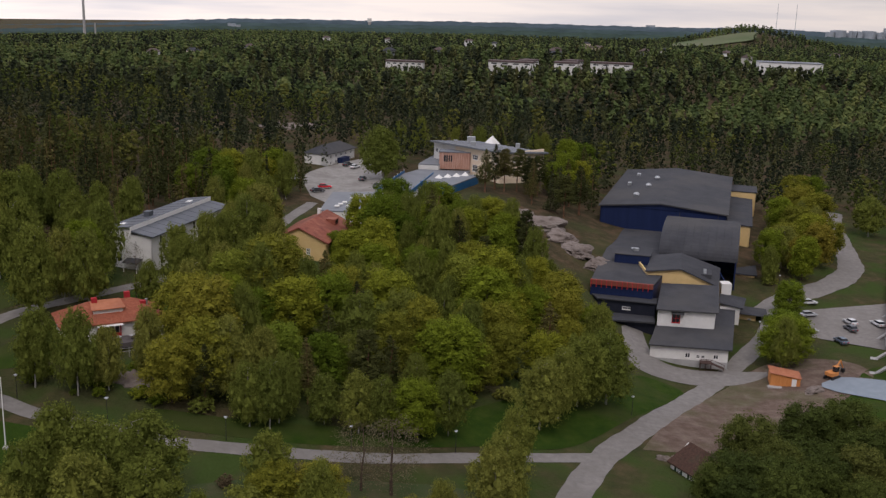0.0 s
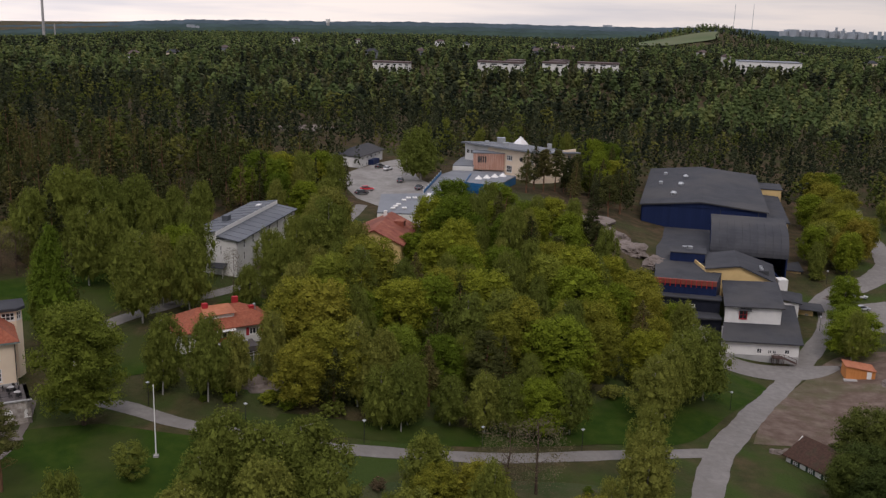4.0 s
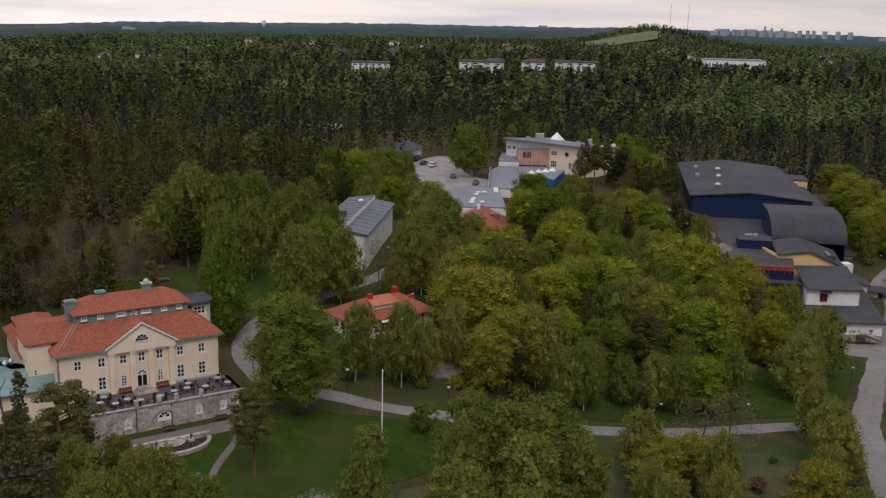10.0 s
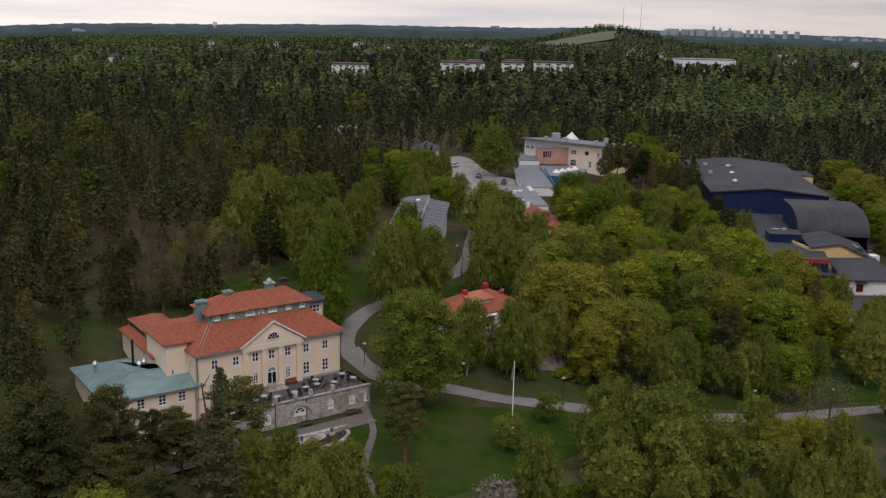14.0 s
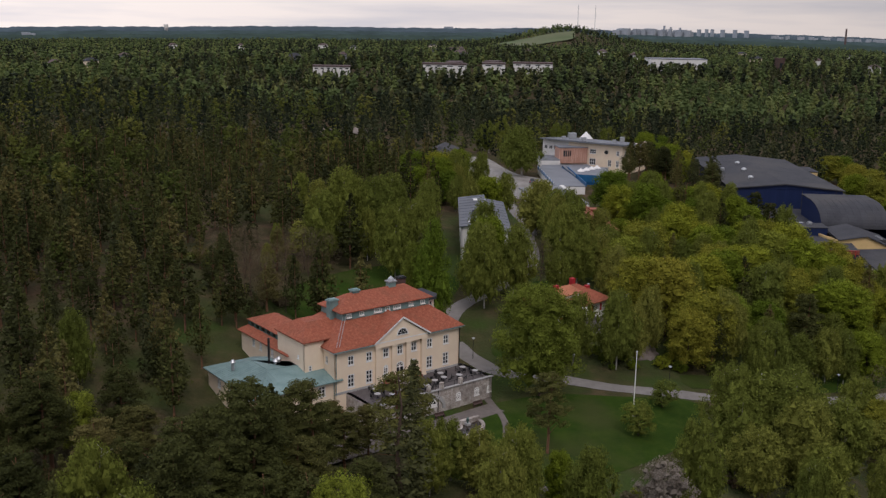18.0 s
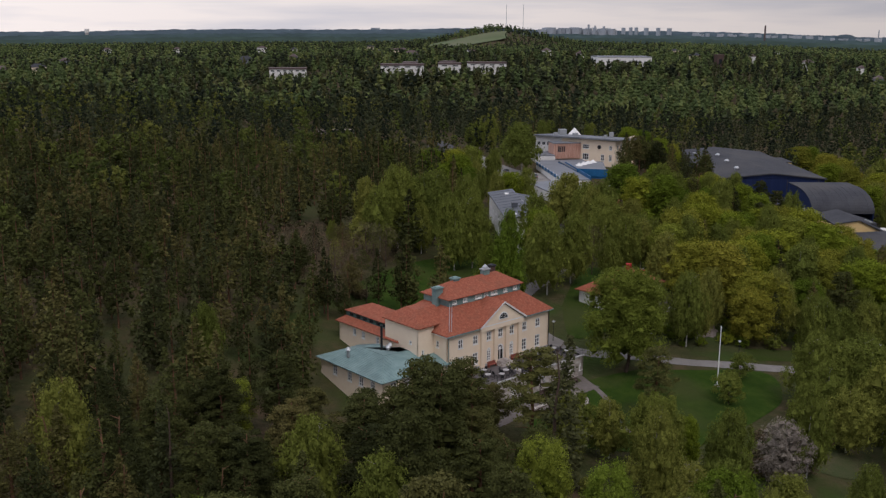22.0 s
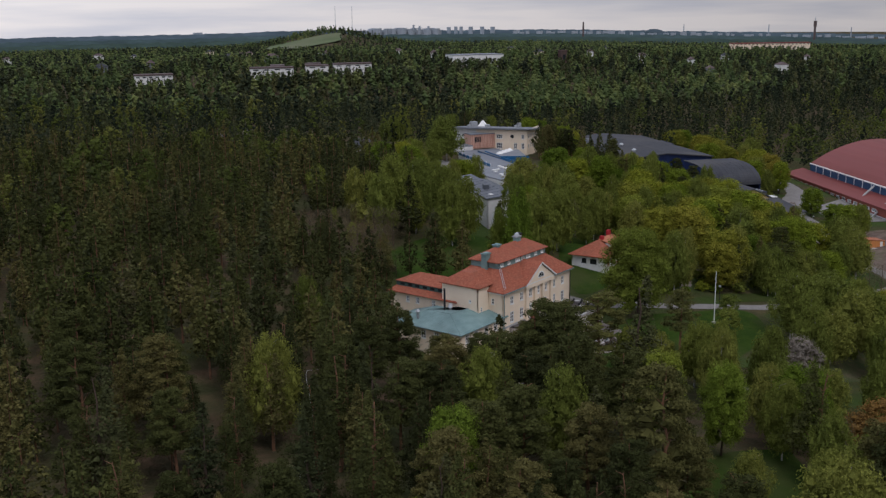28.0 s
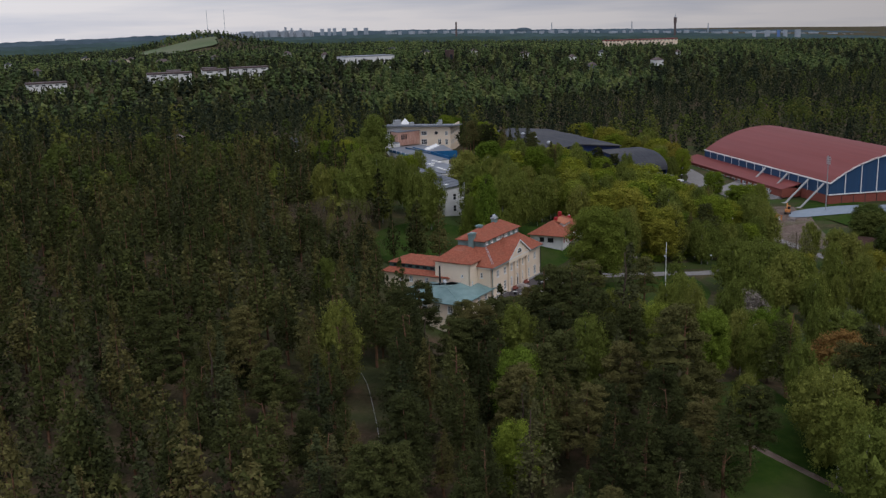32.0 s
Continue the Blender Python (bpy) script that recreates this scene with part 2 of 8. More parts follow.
L_BIRCH = leaf_material("birch_leaves", (0.108, 0.131, 0.025), (0.151, 0.170, 0.031), (0.188, 0.189, 0.040), 0.18)
L_BROAD = leaf_material("broad_leaves", (0.079, 0.118, 0.011), (0.149, 0.185, 0.015), (0.211, 0.214, 0.021), 0.18)
L_OLIVE = leaf_material("olive_leaves", (0.135, 0.144, 0.019), (0.188, 0.186, 0.022), (0.211, 0.172, 0.025), 0.18)
L_ALDER = leaf_material("alder_leaves", (0.044, 0.060, 0.014), (0.070, 0.088, 0.018), (0.098, 0.104, 0.024), 0.18)
L_SCOTS = leaf_material("scots_pine_needles", (0.080, 0.084, 0.026), (0.116, 0.114, 0.033), (0.144, 0.122, 0.040), 0.2)
L_COPPER = leaf_material("copper_leaves", (0.19, 0.115, 0.035), (0.21, 0.12, 0.035), (0.23, 0.14, 0.04), 0.25)
L_BARE = leaf_material("budding_twigs", (0.128, 0.081, 0.051), (0.128, 0.106, 0.060), (0.145, 0.123, 0.076), 0.2)
L_BRIGHT = leaf_material("fresh_leaves", (0.111, 0.157, 0.018), (0.152, 0.195, 0.022), (0.198, 0.217, 0.031), 0.18)
L_BLOSSOM = leaf_material("white_blossom", (0.200, 0.170, 0.140), (0.262, 0.228, 0.186), (0.314, 0.276, 0.226), 0.25)
L_LINDEN = leaf_material("linden_leaves", (0.117, 0.144, 0.022), (0.131, 0.157, 0.023), (0.144, 0.163, 0.026), 0.18)
L_POPLAR = leaf_material("poplar_leaves", (0.096, 0.140, 0.015), (0.116, 0.158, 0.019), (0.144, 0.162, 0.023), 0.18)


# ---------------------------------------------------------------- mesh helpers
def link_mesh(name, verts, faces, mat, parent=None, label="", tint=None):
    """One mesh object from arrays of corners and of equal-sized faces."""
    verts = np.asarray(verts, np.float32)
    faces = np.asarray(faces, np.int32)
    me = bpy.data.meshes.new(name)
    k = faces.shape[1]
    me.vertices.add(len(verts))
    me.vertices.foreach_set("co", verts.ravel())
    me.loops.add(faces.size)
    me.loops.foreach_set("vertex_index", faces.ravel())
    me.polygons.add(len(faces))
    me.polygons.foreach_set("loop_start", np.arange(0, faces.size, k, dtype=np.int32))
    me.update(calc_edges=True)
    if tint is not None:
        at = me.attributes.new("tint", 'FLOAT', 'POINT')
        at.data.foreach_set("value", np.asarray(tint, np.float32))
    me.materials.append(mat)
    ob = new(name, me)
    if parent is not None:
        ob.parent = parent
    if label:
        ob["label"] = label
    return ob


def part(name, bm, mat, parent=None, label="", bevel=0.0, smooth=False):
    """Links a bmesh as one mesh object under a thing or under a part."""
    if bevel:
        bmesh.ops.bevel(bm, geom=list(bm.edges), offset=bevel, segments=1, affect='EDGES', clamp_overlap=True)
    bmesh.ops.recalc_face_normals(bm, faces=list(bm.faces))
    me = bpy.data.meshes.new(name)
    bm.to_mesh(me)
    bm.free()
    if smooth:
        for p in me.polygons:
            p.use_smooth = True
    me.materials.append(mat)
    ob = new(name, me)
    if parent is not None:
        ob.parent = parent
    if label:
        ob["label"] = label
    return ob


def add_box(bm, x0, x1, y0, y1, z0, z1):
    vs = [bm.verts.new(p) for p in ((x0, y0, z0), (x1, y0, z0), (x1, y1, z0), (x0, y1, z0), (x0, y0, z1), (x1, y0, z1), (x1, y1, z1), (x0, y1, z1))]
    for f in ((0, 3, 2, 1), (4, 5, 6, 7), (0, 1, 5, 4), (1, 2, 6, 5), (2, 3, 7, 6), (3, 0, 4, 7)):
        bm.faces.new([vs[i] for i in f])


def box(*a):
    bm = bmesh.new()
    add_box(bm, *a)
    return bm


def add_prism(bm, ring, z0, z1):
    """A solid over a ring of (x, y); z0, z1 numbers or one value a corner."""
    n = len(ring)
    zs0 = z0 if isinstance(z0, (list, tuple)) else [z0] * n
    zs1 = z1 if isinstance(z1, (list, tuple)) else [z1] * n
    lo = [bm.verts.new((x, y, z)) for (x, y), z in zip(ring, zs0)]
    hi = [bm.verts.new((x, y, z)) for (x, y), z in zip(ring, zs1)]
    bm.faces.new(lo[::-1])
    bm.faces.new(hi)
    for i in range(n):
        j = (i + 1) % n
        bm.faces.new((lo[i], lo[j], hi[j], hi[i]))


def prism(ring, z0, z1):
    bm = bmesh.new()
    add_prism(bm, ring, z0, z1)
    return bm


def add_slab(bm, corners, thick):
    """A sloping sheet of that thickness, downwards from its corners."""
    hi = [bm.verts.new(c) for c in corners]
    lo = [bm.verts.new((c[0], c[1], c[2] - thick)) for c in corners]
    n = len(corners)
    bm.faces.new(hi)
    bm.faces.new(lo[::-1])
    for i in range(n):
        j = (i + 1) % n
        bm.faces.new((lo[i], lo[j], hi[j], hi[i]))


def slab(corners, thick):
    bm = bmesh.new()
    add_slab(bm, corners, thick)
    return bm


def add_tube(bm, a, b, r0, r1, sides=8):
    a, b = Vector(a), Vector(b)
    q = (b - a).to_track_quat('Z', 'Y')
    rings = []
    for c, r in ((a, r0), (b, r1)):
        rings.append([bm.verts.new(c + q @ Vector((r * math.cos(i * math.tau / sides), r * math.sin(i * math.tau / sides), 0))) for i in range(sides)])
    for i in range(sides):
        j = (i + 1) % sides
        bm.faces.new((rings[0][i], rings[0][j], rings[1][j], rings[1][i]))
    bm.faces.new(rings[0][::-1])
    bm.faces.new(rings[1])


def tube(a, b, r0, r1=None, sides=8):
    bm = bmesh.new()
    add_tube(bm, a, b, r0, r0 if r1 is None else r1, sides)
    return bm


def thing(name, m, label, category, group="", kind=""):
    ob = new(name)
    ob.matrix_world = m
    return tagged(ob, label, category, group, kind)


# ---------------------------------------------------------------- terrain
PARK = [(-62, 133, 0), (-82, 142, 0.6), (-104, 128, 0.2), (-117, 126, -0.8), (-123, 131, -0.3), (-96, 172, 4.6), (-56, 176, 5.0), (-58, 158, 2.2), (-32, 141, -3.3), (-14, 147, -6.3), (5, 150, -8),
        (24, 132, -9.5), (48, 186, -13), (58, 213, -15.6), (66, 211, -15.4), (76, 204, -14.5), (104, 236, -12.5), (107, 202, -11.6), (52, 268, -4), (46, 240, -9), (20, 240, 2),
        (-66, 200, 6.8), (-25, 258, 6), (-38, 317, 7.0), (-26, 318, 7.0), (-32, 345, 7.4), (-20, 285, 6.2), (12, 352, 7.8), (-120, 168, 6.5), (-150, 165, 12), (-145, 110, 5), (-115, 72, 3.5), (-66, 84, -5), (-30, 104, -7), (20, 96, -10), (70, 130, -13)]
WIDE = [(101, 289, -7.5), (128, 305, -9), (150, 365, -8), (50, 308, 0), (95, 400, -2), (20, 300, 6.5), (160, 250, -11.5), (-110, 310, 14), (-175, 235, 15), (-190, 110, 9), (-230, 40, 4), (-100, 20, -4), (0, 20, -11),
        (-330, 330, 16), (-200, 520, 15), (0, 520, 6), (150, 520, -3), (330, 480, -4), (-60, 820, 13), (100, 790, 20), (280, 868, 18), (40, 660, 2), (180, 660, 0), (-60, 670, 4), (290, 740, 2), (600, 700, 5), (-600, 800, 6), (-500, 200, 18), (700, 300, -8), (300, 100, -14), (500, 1300, 14), (-200, 1300, 4), (0, -200, -10), (-500, -200, 0), (500, -200, -14)]
SPOTS = np.array(PARK + WIDE, float)


def spread(a, b):
    return np.sqrt(((a[:, None, :2] - b[None, :, :2]) ** 2).sum(-1) / 1e4 + 0.02)


n_spots = len(SPOTS)
SPOT_W = np.linalg.solve(np.block([[-spread(SPOTS, SPOTS) + 0.004 * np.eye(n_spots), np.ones((n_spots, 1))], [np.ones((1, n_spots)), np.zeros((1, 1))]]), np.r_[SPOTS[:, 2], 0])


# the skyline: bearing in degrees and height of the furthest ridge
SKY_B = (-46, -30, -22, -18.8, -15, -12.8, -10.3, -6.3, -3.2, 1.4, 5.2, 10, 14, 17, 19, 21, 24.6, 29, 33.8, 39, 43.9, 47, 53, 57.7, 70, 84)
SKY_Z = (-70, -50, -38, -28, -15, -2, 7, 13, 14, 21, 24, 24, 26, 31, 33, 30, 26, 25, 21, 10, 2, -4, -19, -35, -45, -50)


def height(x, y):
    """The ground's height: smooth through the known spots, rolling woods beyond."""
    x, y = np.asarray(x, float), np.asarray(y, float)
    p = np.stack([x.ravel(), y.ravel()], 1)
    near = np.concatenate([-spread(q, SPOTS) @ SPOT_W[:-1] for q in np.array_split(p, max(1, len(p) // 20000))]) + SPOT_W[-1]
    r = np.hypot(p[:, 0] + 60, p[:, 1] - 150)
    f = np.clip((r - 900) / 700, 0, 1)
    f = f * f * (3 - 2 * f)
    b = np.degrees(np.arctan2(p[:, 0] + 110, p[:, 1]))
    top = 62 + 2500 * ((np.interp(b, SKY_B, SKY_Z) - 62) / 4000 - 0.0105) - 13
    far = 8 + (top - 8) * np.clip((r - 1200) / 1300, 0, 1) + 2 * np.sin(p[:, 0] / 310 + 1.2) * np.cos(p[:, 1] / 270)
    far += 37 * np.exp(-(((p[:, 0] - 655) / 120) ** 2 + ((p[:, 1] - 2180) / 200) ** 2))
    return (near * (1 - f) + far * f).reshape(x.shape)


def hz(x, y):
    return float(height(np.array([x]), np.array([y]))[0])


def steps_out(a, b, n, first):
    """Growing steps from a to b."""
    k = np.linspace(0, 1, n + 1)[1:]
    s = k * first * n / abs(b - a)
    return a + (b - a) * (s + (1 - s[-1]) * k ** 3)


gx = np.concatenate([steps_out(-330, -4900, 26, 8)[::-1], np.arange(-330, 261, 3.5), steps_out(261, 4900, 26, 8)])
gy = np.concatenate([steps_out(0, -1500, 12, 12)[::-1], np.arange(0, 430, 3.5), np.arange(430, 1100, 14), steps_out(1100, 4900, 24, 20)])
GX, GY = np.meshgrid(gx, gy)
GZ = height(GX, GY) + 0.0
idx = np.arange(GX.size).reshape(GX.shape)
def inside(ring, x, y):
    """Which of the points lie in the ring."""
    x, y = np.asarray(x), np.asarray(y)
    hit = np.zeros(x.shape, bool)
    for (x0, y0), (x1, y1) in zip(ring, ring[1:] + ring[:1]):
        c = (y0 > y) != (y1 > y)
        with np.errstate(divide='ignore', invalid='ignore'):
            hit ^= c & (x < (x1 - x0) * (y - y0) / (y1 - y0 + 1e-12) + x0)
    return hit


PARK_RING = [(-150, 150), (-128, 176), (-104, 196), (-84, 214), (-60, 262), (-20, 290), (20, 262), (44, 244), (80, 262), (120, 300), (150, 380), (180, 380), (260, 250), (220, 60), (60, 60), (-40, 66), (-84, 98), (-96, 112), (-118, 128)]
GRASSY = inside(PARK_RING, GX, GY).astype(float)
for _ in range(2):
    GRASSY[1:-1, 1:-1] = (GRASSY[1:-1, 1:-1] * 2 + GRASSY[:-2, 1:-1] + GRASSY[2:, 1:-1] + GRASSY[1:-1, :-2] + GRASSY[1:-1, 2:]) / 6
ground = link_mesh("ground", np.stack([GX, GY, GZ], -1).reshape(-1, 3), np.stack([idx[:-1, :-1], idx[:-1, 1:], idx[1:, 1:], idx[1:, :-1]], -1).reshape(-1, 4), M_FOREST_FLOOR, tint=GRASSY.ravel())
for p in ground.data.polygons:
    p.use_smooth = True
tagged(ground, "brown and green forest floor over rolling hills", "ground", kind="structure")


def smooth_line(pts, step=2.0):
    """Points along a Catmull-Rom curve through pts."""
    p = np.array([pts[0], *pts, pts[-1]], float)
    out = []
    for i in range(1, len(p) - 2):
        n = max(2, int(np.linalg.norm(p[i + 1] - p[i]) / step))
        for t in np.arange(n) / n:
            out.append(0.5 * (2 * p[i] + (p[i + 1] - p[i - 1]) * t + (2 * p[i - 1] - 5 * p[i] + 4 * p[i + 1] - p[i + 2]) * t * t + (3 * p[i] - p[i - 1] - 3 * p[i + 1] + p[i + 2]) * t ** 3))
    out.append(p[-2])
    return np.array(out)


FOREST_LINE = smooth_line([(-147.5, 130.5), (-151.5, 130.3), (-155.1, 119.5), (-158.6, 108.5), (-164.5, 96), (-171, 83.3), (-178, 70)], 2.0)
CLEAR = []   # rings where no tree of the woods stands
LANES = [(FOREST_LINE, 2.0)]   # (line, half width) kept free as well


def lane(name, pts, width, mat, label, lift=0.16, cross=4):
    line = smooth_line(pts)
    d = np.gradient(line, axis=0)
    d /= np.linalg.norm(d, axis=1)[:, None]
    nrm = np.stack([-d[:, 1], d[:, 0]], 1)
    wob = 1 + 0.05 * np.sin(np.arange(len(line)) * 0.7) + 0.04 * np.sin(np.arange(len(line)) * 1.9)
    cols = []
    for k in np.linspace(-0.5, 0.5, cross + 1):
        q = line + nrm * (k * width * wob)[:, None]
        cols.append(np.column_stack([q, height(q[:, 0], q[:, 1]) + lift - (0.1 if abs(k) > 0.49 else 0)]))
    v = np.stack(cols, 1)
    i = np.arange(v.shape[0] * v.shape[1]).reshape(v.shape[:2])
    f = np.stack([i[:-1, :-1], i[:-1, 1:], i[1:, 1:], i[1:, :-1]], -1).reshape(-1, 4)[:, ::-1]
    ob = link_mesh(name, v.reshape(-1, 3), f, mat)
    LANES.append((line, width / 2 + 0.8))
    return tagged(ob, label, name.split("_")[0], kind="structure")


def patch(name, ring, mat, label, lift=0.08, step=3.0, clear=True, round_off=True):
    """A surface laid on the ground inside a ring."""
    rng = np.random.default_rng(len(name))
    edge = smooth_line([*ring, ring[0]], step * 0.6)[:-1] if round_off else np.array(ring, float)
    lo, hi = edge.min(0), edge.max(0)
    qx, qy = np.meshgrid(np.arange(lo[0], hi[0], step), np.arange(lo[1], hi[1], step))
    q = np.stack([qx.ravel(), qy.ravel()], 1) + rng.uniform(-0.3, 0.3, (qx.size, 2)) * step
    ring2 = [tuple(p) for p in edge]
    q = q[inside(ring2, q[:, 0], q[:, 1])]
    far = np.min(np.linalg.norm(q[:, None] - edge[None], axis=2), axis=1) > step * 0.5 if len(q) else []
    q = q[far] if len(q) else q
    pts = [Vector(p) for p in np.concatenate([edge, q])]
    from mathutils import geometry
    vo, _, fo, *_ = geometry.delaunay_2d_cdt(pts, [], [list(range(len(edge)))], 1, 1e-4)
    vo = np.array([tuple(p) for p in vo])
    z = height(vo[:, 0], vo[:, 1]) + lift
    ob = link_mesh(name, np.column_stack([vo, z]), [f for f in fo if len(f) == 3], mat)
    if clear:
        CLEAR.append(ring2)
    return tagged(ob, label, name.split("_")[-1], kind="structure")

# ---------------------------------------------------------------- roads, lawns, yards
lane("path_park", [(-84, 164), (-80, 153), (-69, 147.5), (-61, 143.4), (-52, 141.6), (-42, 140.7), (-32, 142.2), (-20, 145.2), (-6, 148.4), (8, 151.8), (20, 154.6), (28, 157)], 3.2, M_ASPHALT, "grey asphalt park path curving past the lawn")
lane("road_entrance", [(9, 108), (20, 136.5), (28.5, 156), (37.5, 170.5), (50, 190), (62, 208.5), (74, 225), (84, 240), (89, 256)], 5.0, M_ASPHALT, "pale worn asphalt entrance road")
lane("road_bend", [(86, 250), (96, 262), (106, 269.5), (116, 279), (126, 295), (133, 320), (141, 350), (150, 375)], 7.5, M_ASPHALT, "broad asphalt road bending beside the sports halls", lift=0.2)
lane("road_upper", [(-80, 153), (-84.5, 163), (-84, 171), (-79.5, 179.5), (-70.5, 188), (-60.5, 199.5), (-53.5, 213), (-48.5, 232), (-43.5, 250), (-41.5, 266), (-38, 290)], 3.5, M_ASPHALT, "grey asphalt road climbing to the school")
lane("footpath_lawn", [(-85, 150), (-83.5, 142), (-83, 134), (-85.2, 124), (-84.5, 116), (-80, 104)], 1.2, M_WALK, "narrow gravel footpath across the lawn")
lane("footpath_wood", [(-106, 112), (-118, 98), (-124.5, 85), (-125.8, 78), (-124.5, 60), (-124, 50), (-122, 30)], 1.7, M_EARTH, "narrow gravel footpath under pine trees")
patch("front_lawn", [(-72, 142.5), (-62, 140), (-48, 138), (-52, 128), (-60, 122), (-70, 117), (-82, 113), (-94, 116), (-100, 124), (-96, 131), (-84, 140)], M_LAWN, "mown green lawn in front of the mansion")
patch("path_verge", [(-46, 144), (-30, 146), (-10, 151), (8, 156), (2, 160), (-14, 156), (-32, 151), (-46, 149)], M_LAWN, "mown grass strip beside the park path")
patch("slope_lawn", [(-10, 153), (10, 156), (24, 160), (38, 178), (53, 199), (46, 206), (40, 200), (26, 186), (10, 172)], M_LAWN, "mown lawn below the white hall building")
patch("courtyard_lawn", [(-74, 172), (-66, 184), (-58, 194), (-50, 190), (-46, 178), (-60, 168), (-68, 160), (-78, 158)], M_LAWN, "grass round the small red roofed villa")
patch("back_lawn", [(-112, 172), (-96, 178), (-82, 182), (-76, 196), (-84, 206), (-100, 200), (-114, 186)], M_LAWN, "shaded lawn behind the mansion")
patch("meadow", [(-60, 120), (-40, 128), (-20, 138), (4, 141), (14, 132), (0, 112), (-30, 104), (-60, 104)], M_MEADOW, "rough brownish grass bank below the path", clear=False)
patch("wood_glade", [(-96, 80), (-110, 56), (-122, 38), (-140, 43), (-134, 60), (-114, 78)], M_LAWN, "open grass glade beside the footpath in the wood")
patch("kitchen_yard", [(-119, 121), (-105, 127), (-100, 132), (-105, 137), (-120, 130)], M_WALK, "dark asphalt yard before the kitchen wing", round_off=False)
patch("earth_site", [(37, 163), (43, 175), (55, 194), (65, 207), (75, 218), (86, 222), (96, 218), (97, 208), (88, 198), (80, 190), (70, 180), (60, 170), (52, 166), (45, 164)], M_EARTH, "reddish bare earth of a building site")
patch("site_lawn", [(84, 196), (92, 206), (100, 214), (112, 212), (120, 200), (108, 186), (92, 184)], M_LAWN, "grass beside the playing field")
patch("car_park", [(93, 236), (98, 254), (124, 262), (130, 236), (108, 226)], M_ASPHALT, "grey asphalt car park", round_off=False)
patch("plaza", [(-40, 300), (-46, 338), (-30, 372), (-22, 372), (-20, 336), (-8, 312), (-18, 300), (-28, 286)], M_GRAVEL, "pale gravel parking yard beside the school")
patch("hall_yard", [(45, 232), (44, 212), (54, 207), (68, 208), (76, 214), (68, 216), (52, 219), (50, 236)], M_ASPHALT, "asphalt yard round the white building", lift=0.12)

# ---------------------------------------------------------------- building materials
M_CREAM = material("cream_render", [(0.78, 0.63, 0.47), (0.84, 0.70, 0.53)], 0.6, 0.9, stain=(0.70, 0.57, 0.43), stain_amount=0.5)
M_WHITE = material("white_render", [(0.66, 0.64, 0.61), (0.76, 0.74, 0.71)], 0.6, 0.9, stain=(0.52, 0.50, 0.46), stain_amount=0.5)
M_TRIM = material("white_paint", [(0.70, 0.68, 0.65), (0.80, 0.78, 0.75)], 1.5, 0.6)
M_TILE = material("red_clay_tiles", [(0.22, 0.062, 0.036), (0.29, 0.088, 0.05), (0.36, 0.13, 0.075)], 2.5, 0.85, bump=0.5, bump_scale=5, stain=(0.17, 0.075, 0.045), stain_amount=0.35)
M_NAVY = material("navy_sheet", [(0.009, 0.017, 0.058), (0.014, 0.025, 0.078)], 0.4, 0.5, stretch=(3, 3, 0.1))
M_FELT = material("dark_roof_felt", [(0.040, 0.041, 0.047), (0.060, 0.061, 0.067)], 0.25, 0.9, bump=0.2, bump_scale=4, stain=(0.085, 0.08, 0.075), stain_amount=0.5)
M_GREYROOF = material("grey_sheet_roof", [(0.145, 0.154, 0.170), (0.195, 0.204, 0.220)], 0.25, 0.55, stain=(0.13, 0.14, 0.155), stain_amount=0.6)
M_SLATE = material("slate_blue_sheet_roof", [(0.082, 0.089, 0.102), (0.118, 0.126, 0.140)], 0.25, 0.5, stain=(0.075, 0.082, 0.095), stain_amount=0.6)
M_RUST = material("rust_red_sheet", [(0.17, 0.045, 0.032), (0.26, 0.08, 0.05), (0.33, 0.13, 0.075)], 0.5, 0.75, stain=(0.14, 0.05, 0.035), stain_amount=0.6)
M_COPPER = material("verdigris_sheet", [(0.125, 0.195, 0.190), (0.165, 0.245, 0.235), (0.21, 0.295, 0.28)], 0.4, 0.6, stain=(0.10, 0.135, 0.135), stain_amount=0.7)
M_DARKCOPPER = material("dark_verdigris_sheet", [(0.05, 0.095, 0.088), (0.085, 0.15, 0.135)], 0.8, 0.6, stain=(0.035, 0.05, 0.05), stain_amount=0.6)
M_OCHRE = material("ochre_panel", [(0.66, 0.46, 0.20), (0.74, 0.53, 0.25)], 0.5, 0.8, stain=(0.55, 0.40, 0.20), stain_amount=0.4)
M_REDSHEET = material("red_sheet_roof", [(0.155, 0.036, 0.030), (0.195, 0.049, 0.041)], 0.12, 0.6, stain=(0.20, 0.06, 0.055), stain_amount=0.6, stretch=(0.15, 3, 1))
M_REDWOOD = material("red_brown_boards", [(0.19, 0.055, 0.04), (0.26, 0.08, 0.055)], 1.0, 0.85, stretch=(4, 4, 0.4))
M_ORANGEROOF = material("orange_tile", [(0.36, 0.13, 0.065), (0.45, 0.18, 0.10)], 1.2, 0.85, bump=0.4, bump_scale=5, stain=(0.28, 0.10, 0.06), stain_amount=0.5)
M_BRIGHTBLUE = material("bright_blue_sheet", [(0.012, 0.085, 0.20), (0.02, 0.12, 0.27)], 0.6, 0.5)
M_PINKPANEL = material("weathered_pink_sheet", [(0.42, 0.22, 0.16), (0.55, 0.32, 0.24), (0.62, 0.42, 0.34)], 0.8, 0.7, stretch=(3, 3, 0.3))
M_STONE = material("terrace_stone", [(0.24, 0.20, 0.17), (0.42, 0.37, 0.33), (0.62, 0.58, 0.53)], 1.3, 0.9, bump=0.7, bump_scale=3, stain=(0.16, 0.135, 0.12), stain_amount=0.5)
